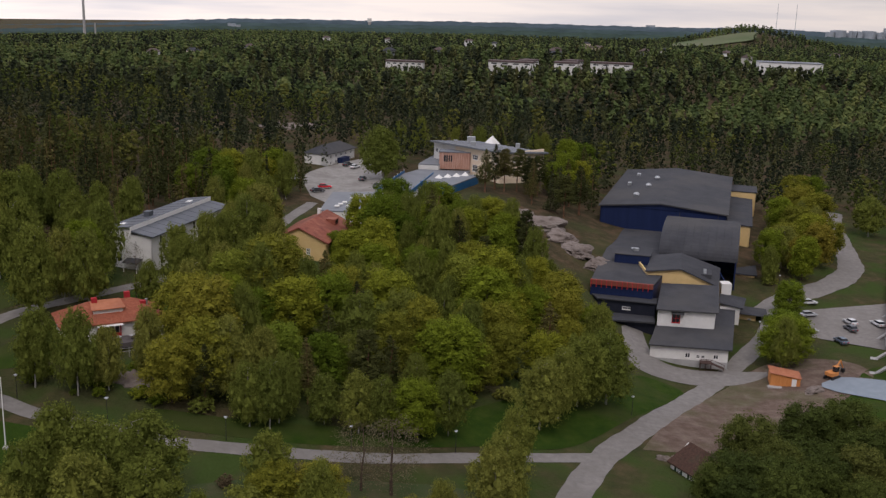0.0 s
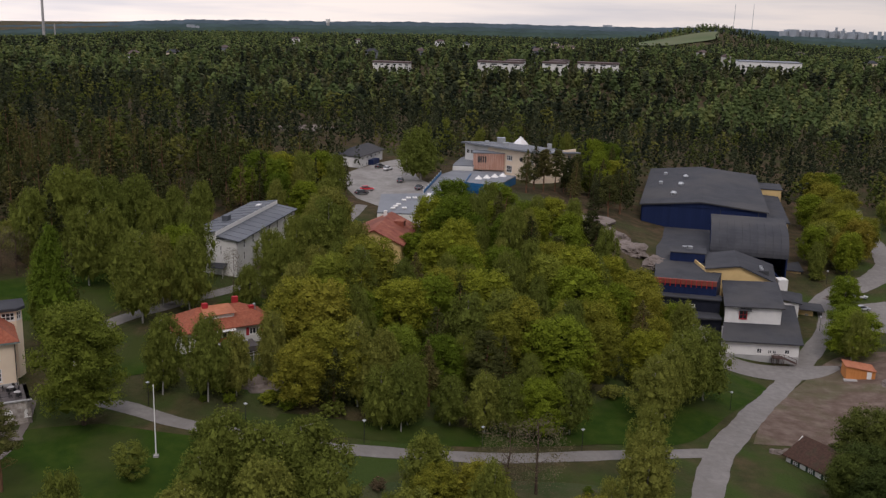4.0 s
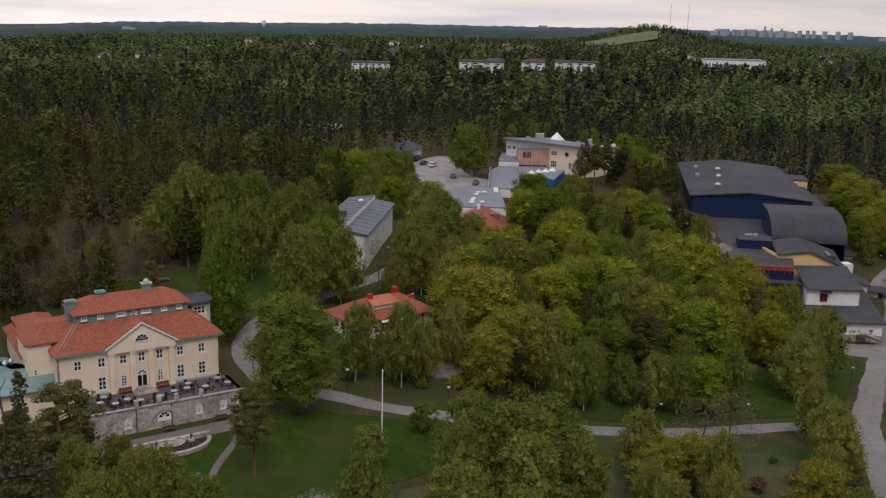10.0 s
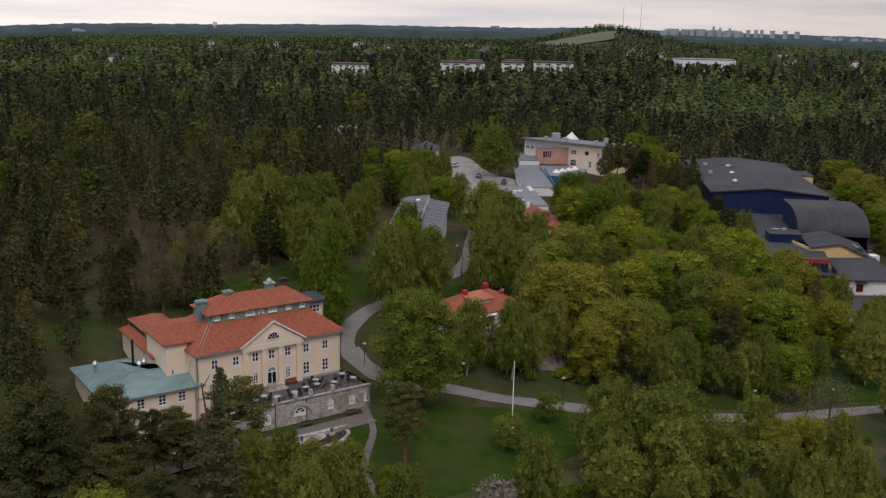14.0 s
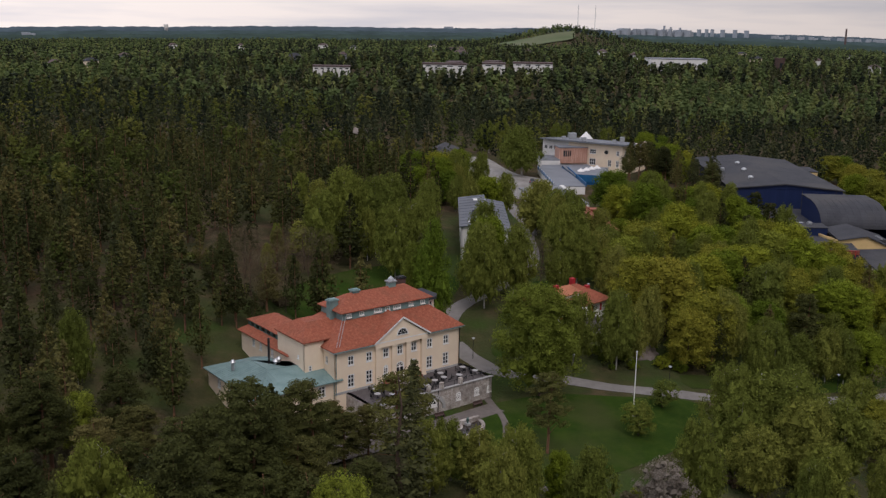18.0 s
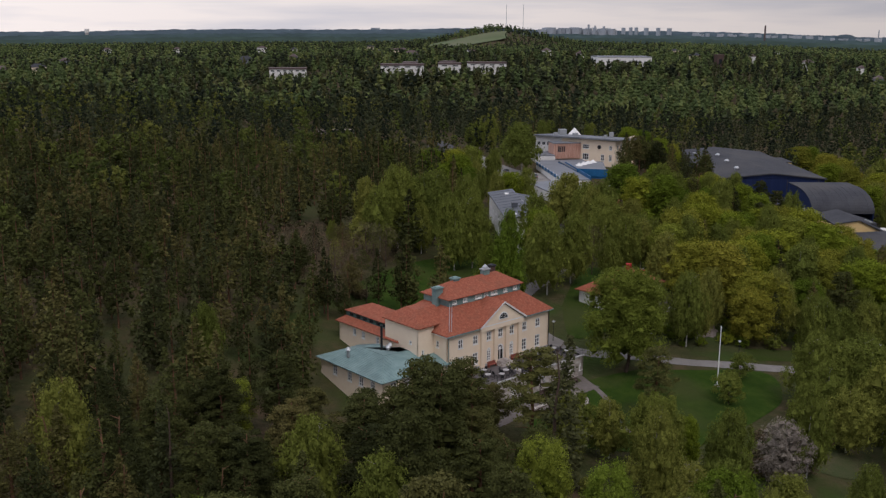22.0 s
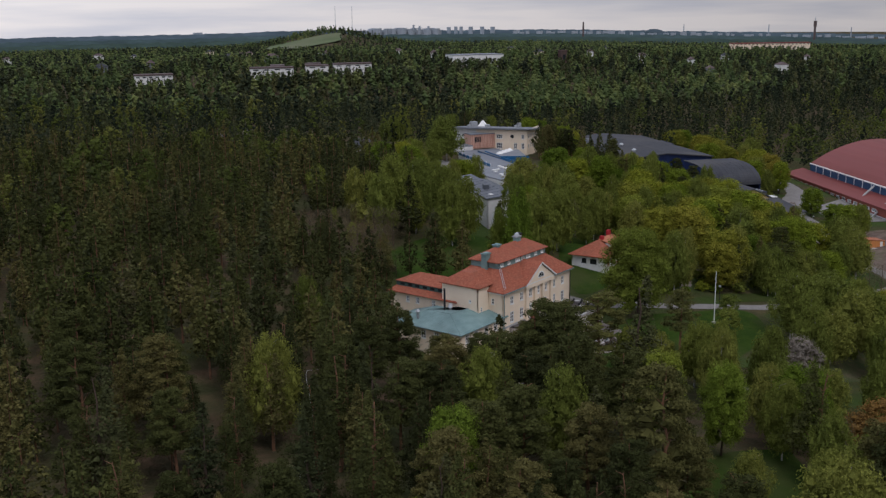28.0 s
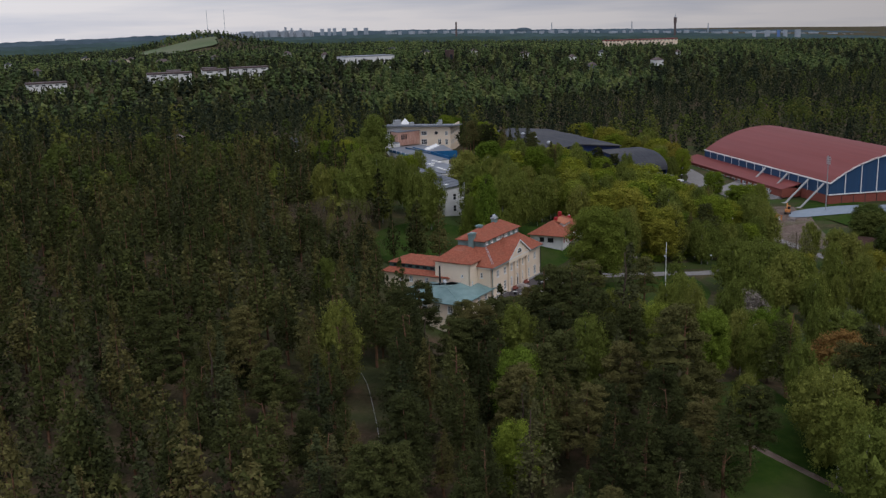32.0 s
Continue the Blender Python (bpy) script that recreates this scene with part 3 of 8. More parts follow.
M_PAVING = material("terrace_paving", [(0.085, 0.075, 0.075), (0.13, 0.115, 0.11)], 0.9, 0.9, stain=(0.07, 0.06, 0.06), stain_amount=0.5)
M_TABLE = material("worn_table_top", [(0.34, 0.33, 0.33), (0.46, 0.45, 0.44)], 1.0, 0.5)
M_GLASS = material("dark_window_glass", [(0.012, 0.014, 0.017), (0.03, 0.034, 0.04)], 0.8, 0.06, spec=0.6)
M_REDPAINT = material("red_paint", [(0.34, 0.025, 0.03), (0.42, 0.035, 0.04)], 1.0, 0.6)
M_BLACK = material("black_metal", [(0.012, 0.012, 0.013), (0.03, 0.03, 0.032)], 2.0, 0.5)
M_STEEL = material("galvanised_steel", [(0.36, 0.37, 0.38), (0.5, 0.51, 0.52)], 1.5, 0.4, metal=0.6)
M_CONCRETE = material("pale_concrete", [(0.33, 0.32, 0.31), (0.43, 0.42, 0.41)], 0.5, 0.9, stain=(0.25, 0.24, 0.23), stain_amount=0.6)
M_WOOD = material("orange_wood", [(0.52, 0.20, 0.06), (0.62, 0.26, 0.085)], 1.0, 0.8, stretch=(4, 4, 0.4))
M_WATER = material("pond_water", [(0.018, 0.013, 0.008), (0.03, 0.02, 0.012)], 0.8, 0.08, bump=0.1, bump_scale=3, spec=0.5)
M_BRICK = material("dark_brick", [(0.07, 0.045, 0.04), (0.11, 0.07, 0.06)], 3.0, 0.9)

# ---------------------------------------------------------------- building parts
WINDOWS = {}


def window(parent, m, w, h, cols=2, rows=3, arch=False, trim=M_TRIM, name="window", bar=0.15):
    """A framed window in an opening: frame and glazing bars with a sunk pane. Alike ones share their meshes."""
    key = (round(w, 2), round(h, 2), cols, rows, arch, trim.name, bar)
    if key not in WINDOWS:
        bm = bmesh.new()
        top = h
        add_box(bm, -w / 2, -w / 2 + bar, 0, 0.12, 0, top)
        add_box(bm, w / 2 - bar, w / 2, 0, 0.12, 0, top)
        add_box(bm, -w / 2 + bar, w / 2 - bar, 0, 0.12, 0, bar)
        add_box(bm, -w / 2 + bar, w / 2 - bar, 0, 0.12, top - bar, top)
        for i in range(1, cols):
            x = -w / 2 + w * i / cols
            add_box(bm, x - bar * 0.4, x + bar * 0.4, 0.0, 0.1, bar, top - bar)
        for i in range(1, rows):
            z = h * i / rows
            add_box(bm, -w / 2 + bar, w / 2 - bar, 0.01, 0.09, z - bar * 0.32, z + bar * 0.32)
        add_box(bm, -w / 2 - 0.08, w / 2 + 0.08, -0.1, 0.1, -0.1, 0)
        if arch:
            n = 10
            for i in range(n):
                a0, a1 = math.pi * i / n, math.pi * (i + 1) / n
                ro, ri = w / 2, w / 2 - bar * 1.4
                ring = [(ro * math.cos(a0), ro * math.sin(a0)), (ro * math.cos(a1), ro * math.sin(a1)), (ri * math.cos(a1), ri * math.sin(a1)), (ri * math.cos(a0), ri * math.sin(a0))]
                f = [bm.verts.new((px, 0.0, h + pz)) for px, pz in ring]
                g = [bm.verts.new((px, 0.12, h + pz)) for px, pz in ring]
                bm.faces.new(f)
                for k in range(4):
                    bm.faces.new((f[k], f[(k + 1) % 4], g[(k + 1) % 4], g[k]))
            for a in (0.25, 0.5, 0.75):
                add_tube(bm, (0, 0.06, h), (w * 0.48 * math.cos(a * math.pi), 0.06, h + w * 0.48 * math.sin(a * math.pi)), bar * 0.4, bar * 0.4, 4)
        frame_me = part("window", bm, trim)
        bm = bmesh.new()
        if arch:
            n = 10
            vs = [bm.verts.new((-w / 2 + 0.03, 0.13, 0.02)), bm.verts.new((w / 2 - 0.03, 0.13, 0.02))] + [bm.verts.new(((w / 2 - 0.03) * math.cos(math.pi * i / n), 0.13, h + (w / 2 - 0.03) * math.sin(math.pi * i / n))) for i in range(n + 1)]
            bm.faces.new(vs)
            bmesh.ops.solidify(bm, geom=list(bm.faces), thickness=0.02)
        else:
            add_box(bm, -w / 2 + 0.02, w / 2 - 0.02, 0.13, 0.15, 0.02, h - 0.02)
        pane_me = part("pane", bm, M_GLASS)
        WINDOWS[key] = (frame_me.data, pane_me.data)
        bpy.data.objects.remove(frame_me)
        bpy.data.objects.remove(pane_me)
    fr, pn = WINDOWS[key]
    ob = new(name, fr)
    ob.parent = parent
    ob.matrix_basis = m
    pane = new("pane", pn)
    pane.parent = ob
    return ob


def wall(parent, p0, p1, z0, z1, mat, openings=(), thick=0.35, name="wall", trim=M_TRIM, label=""):
    """A wall from p0 to p1 with its outside on the right-hand side; openings (x, sill, width, height, columns, rows, arched) go through it and hold windows."""
    d = Vector((p1[0] - p0[0], p1[1] - p0[1], 0))
    length = d.length
    m = Matrix.Translation((p0[0], p0[1], 0)) @ Matrix.Rotation(math.atan2(d.y, d.x), 4, 'Z')
    cuts = sorted({0.0, length, *[round(o[0] - o[2] / 2, 4) for o in openings], *[round(o[0] + o[2] / 2, 4) for o in openings]})
    bm = bmesh.new()
    for a, b in zip(cuts, cuts[1:]):
        mid = (a + b) / 2
        holes = sorted((o[1], o[1] + o[3] + (o[2] / 2 if len(o) > 6 and o[6] else 0)) for o in openings if abs(o[0] - mid) < o[2] / 2)
        z = z0
        for lo, hi in holes:
            if lo > z:
                add_box(bm, a, b, 0, thick, z, lo)
            z = hi
        if z < z1:
            add_box(bm, a, b, 0, thick, z, z1)
    # the spandrels beside round heads
    for o in openings:
        if len(o) > 6 and o[6]:
            n, r = 6, o[2] / 2
            for sgn in (-1, 1):
                for i in range(n):
                    a0, a1 = math.pi / 2 * i / n, math.pi / 2 * (i + 1) / n
                    q = [(r * math.cos(a0), r * math.sin(a0)), (r, r * math.sin(a0)), (r, r * math.sin(a1)), (r * math.cos(a1), r * math.sin(a1))]
                    f = [bm.verts.new((o[0] + sgn * px, 0.002, o[1] + o[3] + pz)) for px, pz in q]
                    g = [bm.verts.new((o[0] + sgn * px, thick - 0.002, o[1] + o[3] + pz)) for px, pz in q]
                    bm.faces.new(f)
                    bm.faces.new(g[::-1])
                    bm.faces.new((f[0], f[3], g[3], g[0]))
    bmesh.ops.remove_doubles(bm, verts=list(bm.verts), dist=1e-4)
    bmesh.ops.dissolve_degenerate(bm, edges=list(bm.edges), dist=1e-4)
    ob = part(name, bm, mat, parent, label)
    ob.matrix_basis = m
    for o in openings:
        window(parent, m @ Matrix.Translation((o[0], 0.03, o[1])), o[2], o[3], *(o[4:6] if len(o) > 5 else (2, 3)), arch=len(o) > 6 and bool(o[6]), trim=trim)
    return ob


def hip_roof(parent, x0, x1, y0, y1, z0, rise, mat, inset=None, thick=0.25, name="roof", top=0.0, label=""):
    """A hipped roof over a rectangle; top > 0 leaves a flat rectangle inset by that run."""
    bm = bmesh.new()
    run = inset if inset is not None else min(x1 - x0, y1 - y0) / 2
    if top:
        run = top
    X0, X1, Y0, Y1 = x0 + run, x1 - run, y0 + run, y1 - run
    if X1 - X0 < 1e-3:
        X0 = X1 = (x0 + x1) / 2
    if Y1 - Y0 < 1e-3:
        Y0 = Y1 = (y0 + y1) / 2
    if not top and inset is not None:
        if (x1 - x0) >= (y1 - y0):
            Y0 = Y1 = (y0 + y1) / 2
        else:
            X0 = X1 = (x0 + x1) / 2
    lo = [(x0, y0, z0), (x1, y0, z0), (x1, y1, z0), (x0, y1, z0)]
    hi = [(X0, Y0, z0 + rise), (X1, Y0, z0 + rise), (X1, Y1, z0 + rise), (X0, Y1, z0 + rise)]
    a = [bm.verts.new(p) for p in lo]
    b = [bm.verts.new(p) for p in hi]
    c = [bm.verts.new((p[0], p[1], p[2] - thick)) for p in lo]
    for i in range(4):
        j = (i + 1) % 4
        bm.faces.new((a[i], a[j], b[j], b[i]))
        bm.faces.new((c[i], c[j], a[j], a[i]))
    bm.faces.new(b)
    bm.faces.new(c[::-1])
    bmesh.ops.remove_doubles(bm, verts=list(bm.verts), dist=1e-3)
    return part(name, bm, mat, parent, label)


# ---------------------------------------------------------------- mansion
mansion = thing("mansion", pose(-109, 139, 4.4, 0, 0, 24.9), "cream rendered mansion with red tiled hip roofs and white windows", "mansion")
UP, LO = 4.35, 0.75
BAYS = (2.9, 6.3, 9.5, 12.25, 15.0, 18.2, 21.6)
front = [(x, UP, 1.15, 1.6, 2, 2) for x in BAYS]
front += [(x, LO, 1.25, 2.15, 2, 3) for x in (BAYS[0], BAYS[1], BAYS[5], BAYS[6])]
front += [(BAYS[2], LO, 0.95, 1.9, 2, 4, True), (BAYS[4], LO, 0.95, 1.9, 2, 4, True), (BAYS[3], 0.0, 1.7, 2.35, 2, 1, True)]
wall(mansion, (0, 0), (24.5, 0), -4.6, 7.05, M_CREAM, front)
wall(mansion, (24.5, 0), (24.5, 14), -4.6, 7.05, M_CREAM, [(x, z, 1.15, 1.6, 2, 2) for x in (3, 7) for z in (0.9, UP)])
wall(mansion, (24.5, 14), (0, 14), -4.6, 7.05, M_CREAM, [(x, UP, 1.15, 1.6, 2, 2) for x in (3, 7, 11, 15, 19, 22)])
wall(mansion, (0, 14), (0, 0), -4.6, 7.05, M_CREAM, [(11.5, UP + 0.2, 0.7, 1.2, 1, 2)])
part("door_leaf", box(12.3, 12.85, 0.25, 0.32, 0.05, 2.2), M_TRIM, mansion, "open white glazed door leaf")
part("cornice", prism([(-0.28, -0.28), (24.78, -0.28), (24.78, 14.28), (-0.28, 14.28)], 6.75, 7.05), M_TRIM, mansion, "white moulded cornice")
part("plinth", box(-0.06, 24.56, -0.07, 0, -0.02, 0.35), M_CONCRETE, mansion)
hip_roof(mansion, -0.55, 25.05, -0.55, 14.55, 7.22, 3.35, M_TILE, thick=0.16, top=4.4)
part("clerestory", box(3.75, 20.75, 3.75, 10.25, 10.3, 11.75), M_COPPER, mansion, "verdigris copper clad clerestory band")
for x, w in ((4.9, 0.75), (7.3, 0.75), (10.4, 1.25), (12.3, 0.75), (14.2, 1.25), (17.0, 0.75), (19.4, 0.75)):
    window(mansion, pose(x, 3.64, 10.85), w * 1.15, 0.62, 2 if w < 1 else 4, 1, bar=0.09)
hip_roof(mansion, 3.2, 21.3, 3.35, 10.65, 11.85, 2.0, M_TILE, thick=0.14, inset=3.4, label="red tiled upper roof")
part("gutter", box(-0.6, 7.0, -0.72, -0.58, 7.02, 7.14), M_COPPER, mansion)
part("gutter", box(17.4, 25.1, -0.72, -0.58, 7.02, 7.14), M_COPPER, mansion)
# temple front: four pilasters, entablature and pediment
for x in (7.75, 10.85, 13.65, 16.75):
    bm = box(x - 0.42, x + 0.42, -0.45, -0.01, -0.02, 6.15)
    add_box(bm, x - 0.52, x + 0.52, -0.55, -0.01, 6.15, 6.4)
    add_box(bm, x - 0.5, x + 0.5, -0.53, -0.01, -0.02, 0.3)
    part("pilaster", bm, M_CREAM, mansion, "cream pilaster with a moulded capital")
part("entablature", box(7.1, 17.4, -0.6, -0.3, 6.4, 7.12), M_CREAM, mansion)
part("pediment", prism([(7.0, -0.62), (17.5, -0.62), (17.5, -0.5), (7.0, -0.5)], 7.12, 7.3), M_TRIM, mansion)
bm = bmesh.new()
for y in (-0.6, -0.3):
    bm.verts.new((7.3, y, 7.3)), bm.verts.new((17.2, y, 7.3)), bm.verts.new((12.25, y, 10.55))
bm.verts.ensure_lookup_table()
for f in ((0, 1, 2), (5, 4, 3), (0, 3, 4, 1), (1, 4, 5, 2), (2, 5, 3, 0)):
    bm.faces.new([bm.verts[i] for i in f])
part("gable", bm, M_CREAM, mansion)
part("lunette_glass", prism([(0.98 * math.cos(math.pi * i / 12), 0.98 * math.sin(math.pi * i / 12)) for i in range(13)], 0.0, 0.04), M_GLASS, mansion, "half round dark pediment window").matrix_basis = pose(12.25, -0.61, 7.95, 90)
bm = bmesh.new()
for i in range(12):
    a0, a1 = math.pi * i / 12, math.pi * (i + 1) / 12
    add_prism(bm, [(1.12 * math.cos(a0), 1.12 * math.sin(a0)), (1.12 * math.cos(a1), 1.12 * math.sin(a1)), (0.96 * math.cos(a1), 0.96 * math.sin(a1)), (0.96 * math.cos(a0), 0.96 * math.sin(a0))], 0.0, 0.1)
for i in range(1, 5):
    a = math.pi * i / 5
    add_tube(bm, (0.3 * math.cos(a), 0.3 * math.sin(a), 0.06), (0.98 * math.cos(a), 0.98 * math.sin(a), 0.06), 0.035, 0.035, 4)
add_box(bm, -1.15, 1.15, -0.1, 0.0, 0.0, 0.12)
part("lunette_grille", bm, M_TRIM, mansion, "white bars of the pediment window").matrix_basis = pose(12.25, -0.61, 7.95, 90)
for s in (-1, 1):
    part("raking_cornice", slab([(12.25, -0.95, 10.95), (12.25 + s * 5.55, -0.95, 7.35), (12.25 + s * 5.55, -0.55, 7.35), (12.25, -0.55, 10.95)][::s], 0.28), M_TRIM, mansion)
    part("porch_roof", slab([(12.25, -0.9, 11.0), (12.25 + s * 5.6, -0.9, 7.38), (12.25 + s * 5.6, 0.0, 7.38), (12.25, 4.3, 11.0)][::s], 0.12), M_TILE, mansion, "red tiled roof behind the pediment")
# entrance steps
bm = bmesh.new()
for i in range(4):
    add_box(bm, 12.25 - 1.15 - 0.2 * i, 12.25 + 1.15 + 0.2 * i, -1.5 - 0.3 * i, -0.02, 0.52 - 0.17 * (i + 1), 0.52 - 0.17 * i)
part("entrance_steps", bm, M_STONE, mansion)


def chimney(x, y, z0, z1, w, d, body, cap, label, round_cap=False):
    bm = box(x - w / 2, x + w / 2, y - d / 2, y + d / 2, z0, z1)
    ch = part("chimney", bm, body, mansion, label)
    bm = box(x - w / 2 - 0.15, x + w / 2 + 0.15, y - d / 2 - 0.15, y + d / 2 + 0.15, z1, z1 + 0.22)
    if round_cap:
        add_tube(bm, (x, y, z1 + 0.22), (x, y, z1 + 0.55), w * 0.42, w * 0.36, 10)
        add_tube(bm, (x, y, z1 + 0.55), (x, y, z1 + 0.95), w * 0.36, 0.08, 10)
    else:
        add_box(bm, x - w / 2 + 0.1, x + w / 2 - 0.1, y - d / 2 + 0.1, y + d / 2 - 0.1, z1 + 0.22, z1 + 0.34)
    part("cap", bm, cap, ch)


chimney(15.3, 7.1, 12.8, 14.5, 1.35, 1.0, M_COPPER, M_STEEL, "pale green sheet clad chimney with a domed cap", True)
chimney(8.2, 7.2, 12.8, 14.0, 1.25, 1.0, M_COPPER, M_COPPER, "verdigris copper clad chimney")
chimney(3.6, 6.6, 9.5, 13.2, 1.5, 1.1, M_COPPER, M_COPPER, "tall verdigris copper clad chimney")
chimney(18.7, 9.0, 12.0, 14.2, 1.3, 0.9, M_BRICK, M_BLACK, "dark brick chimney")
# roof ladder on the hip
for s in (0, 0.5):
    part("ladder_rail", tube((0.3 + s, 0.0, 7.75), (3.7 + s, 3.6, 11.1), 0.04, 0.04, 4), M_STEEL, mansion)
# small glazed tower at the east end
wall(mansion, (23.0, 8.6), (25.4, 8.6), -4.6, 9.6, M_CREAM, [(1.2, 7.9, 2.0, 1.4, 3, 2)])
wall(mansion, (25.4, 8.6), (26.4, 9.8), -4.6, 9.6, M_CREAM, [(0.78, 7.9, 1.2, 1.4, 2, 2)])
wall(mansion, (26.4, 9.8), (26.4, 13.6), -4.6, 9.6, M_CREAM, [(1.9, 7.9, 3.2, 1.4, 5, 2)])
wall(mansion, (26.4, 13.6), (23.0, 13.6), -4.6, 9.6, M_CREAM)
part("tower_roof", prism([(21.5, 8.1), (25.6, 8.1), (26.9, 9.6), (26.9, 14.0), (21.5, 14.0)], 9.6, 10.05), M_FELT, mansion, "dark flat felt roof of the glazed tower")
# link and long red roofed wing on the west side
wall(mansion, (-3.4, 3.4), (0, 3.4), -4.6, 8.3, M_CREAM, [(1.0, 3.4, 0.6, 1.0, 1, 2)])
wall(mansion, (-3.4, 12), (-3.4, 3.4), -4.6, 8.3, M_CREAM, [(6.6, 5.2, 0.6, 0.6, 1, 1)])
part("link_roof", slab([(-3.8, 3.0, 8.4), (3.3, 3.0, 8.4), (3.3, 6.4, 10.5), (-1.4, 6.4, 10.5)], 0.2), M_TILE, mansion)
part("link_roof", slab([(-3.8, 12.4, 8.4), (-3.8, 3.0, 8.4), (-1.4, 6.4, 10.5), (-1.4, 9.0, 10.5)], 0.2), M_TILE, mansion)
part("link_roof", slab([(3.3, 12.4, 8.4), (-3.8, 12.4, 8.4), (-1.4, 9.0, 10.5), (3.3, 9.0, 10.5)], 0.2), M_TILE, mansion)
part("link_roof", slab([(-1.4, 6.4, 10.5), (3.3, 6.4, 10.5), (3.3, 9.0, 10.5), (-1.4, 9.0, 10.5)], 0.2), M_TILE, mansion)
wall(mansion, (-3.2, 8.8), (0.0, 8.8), -4.6, 4.6, M_CREAM, [(1.4, 3.4, 0.7, 0.4, 1, 1)])
wall(mansion, (-3.2, 25.4), (-3.2, 8.8), -4.6, 4.6, M_CREAM, [(x, 2.9, 0.9, 1.3, 2, 2) for x in (4.5, 7, 11)])
wall(mansion, (4.2, 25.4), (-3.2, 25.4), -4.6, 4.6, M_CREAM)
wall(mansion, (4.2, 14), (4.2, 25.4), -4.6, 4.6, M_CREAM)
hip_roof(mansion, -3.7, 4.6, 8.4, 25.9, 4.75, 0.95, M_TILE, thick=0.15, top=1.35, label="red tiled lower skirt roof of the wing")
part("green_band", box(-2.3, 3.3, 9.8, 24.5, 5.5, 6.6), M_DARKCOPPER, mansion, "dark green sheet band between the roofs")
for i in range(7):
    part("band_window", box(-2.36, -2.28, 11.0 + 1.9 * i, 12.0 + 1.9 * i, 5.9, 6.4), M_GLASS, mansion)
part("gutter", box(-2.5, 3.5, 9.6, 24.7, 6.6, 6.7), M_COPPER, mansion)
hip_roof(mansion, -2.5, 3.5, 9.6, 24.7, 6.7, 1.6, M_TILE, thick=0.12, inset=4.2, label="red tiled upper roof of the wing")
part("vent_box", box(-2.0, -0.6, 10.3, 11.9, 6.7, 7.9), M_DARKCOPPER, mansion)
# green sheet roofed kitchen wing
wing_w = [(x, 0.2, 1.3, 1.7, 2, 3) for x in (2.2, 5.0, 8.2, 11.2)] + [(x, -3.2, 1.2, 1.3, 2, 2) for x in (2.2, 5.0, 8.2, 11.2)]
wall(mansion, (-13.4, 0.3), (0.6, 0.3), -4.6, 2.3, M_CREAM, wing_w)
wall(mansion, (-13.4, 16.8), (-13.4, 0.3), -4.6, 2.3, M_CREAM, [(x, 0.2, 1.2, 1.7, 2, 3) for x in (4, 8, 11, 14)])
wall(mansion, (-5, 16.8), (-13.4, 16.8), -4.6, 2.3, M_CREAM)
bm = bmesh.new()
for c in ([(-14, -0.3, 2.45), (1.3, -0.3, 2.45), (-0.2, 5.4, 4.0), (-8.2, 6.4, 4.0)], [(-14, 17.4, 2.45), (-14, -0.3, 2.45), (-8.2, 6.4, 4.0), (-8.2, 12.0, 4.0)], [(-5, 17.4, 2.45), (-14, 17.4, 2.45), (-8.2, 12.0, 4.0), (-5, 12, 4.0)], [(-8.2, 6.4, 4.0), (-0.2, 5.4, 4.0), (-5, 6, 4.0), (-5, 12, 4.0), (-8.2, 12, 4.0)]):
    add_slab(bm, c, 0.15)
part("wing_roof", bm, M_COPPER, mansion, "verdigris green sheet metal roof")
for i in range(24):
    x = -13.4 + 0.62 * i
    up = (x + 14) / 5.8 if x < -8.2 else 1.0 - 0.019 * (x + 8.2)
    part("roof_seam", tube((x, -0.28, 2.49), (x, -0.3 + 6.7 * up, 2.49 + 1.55 * up), 0.035, 0.035, 4), M_COPPER, mansion)
for i in range(27):
    y = 0.4 + 0.62 * i
    up = min(1.0, (y + 0.3) / 6.7, (17.4 - y) / 5.4)
    part("roof_seam", tube((-13.98, y, 2.49), (-14 + 5.8 * up, y, 2.49 + 1.55 * up), 0.035, 0.035, 4), M_COPPER, mansion)
part("ridge", tube((-8.2, 12.0, 4.02), (-8.2, 6.4, 4.02), 0.07, 0.07, 5), M_COPPER, mansion)
part("ridge", tube((-8.2, 6.4, 4.02), (-0.2, 5.4, 4.02), 0.07, 0.07, 5), M_COPPER, mansion)
part("hip", tube((-14, -0.3, 2.47), (-8.2, 6.4, 4.02), 0.07, 0.07, 5), M_COPPER, mansion)
part("flue_pipe", tube((-6.6, 9.0, 4.0), (-6.6, 9.0, 8.2), 0.2, 0.2, 8), M_BLACK, mansion, "tall black flue pipe")
for x, y in ((-11.6, 11.5), (-5.9, 8.2), (-5.0, 8.8)):
    bm = tube((x, y, 3.2), (x, y, 4.5), 0.28, 0.28, 8)
    add_tube(bm, (x, y, 4.5), (x, y, 4.9), 0.5, 0.2, 8)
    part("roof_fan", bm, M_STEEL, mansion, "galvanised roof fan")
for x in (-0.3, 0.1, 24.35):
    part("downpipe", tube((x, -0.16, -0.0 if x > 0 else -4.3), (x, -0.16, 6.8 if x > 0 else 2.3), 0.06, 0.06, 6), M_COPPER if x < 20 else M_BLACK, mansion)

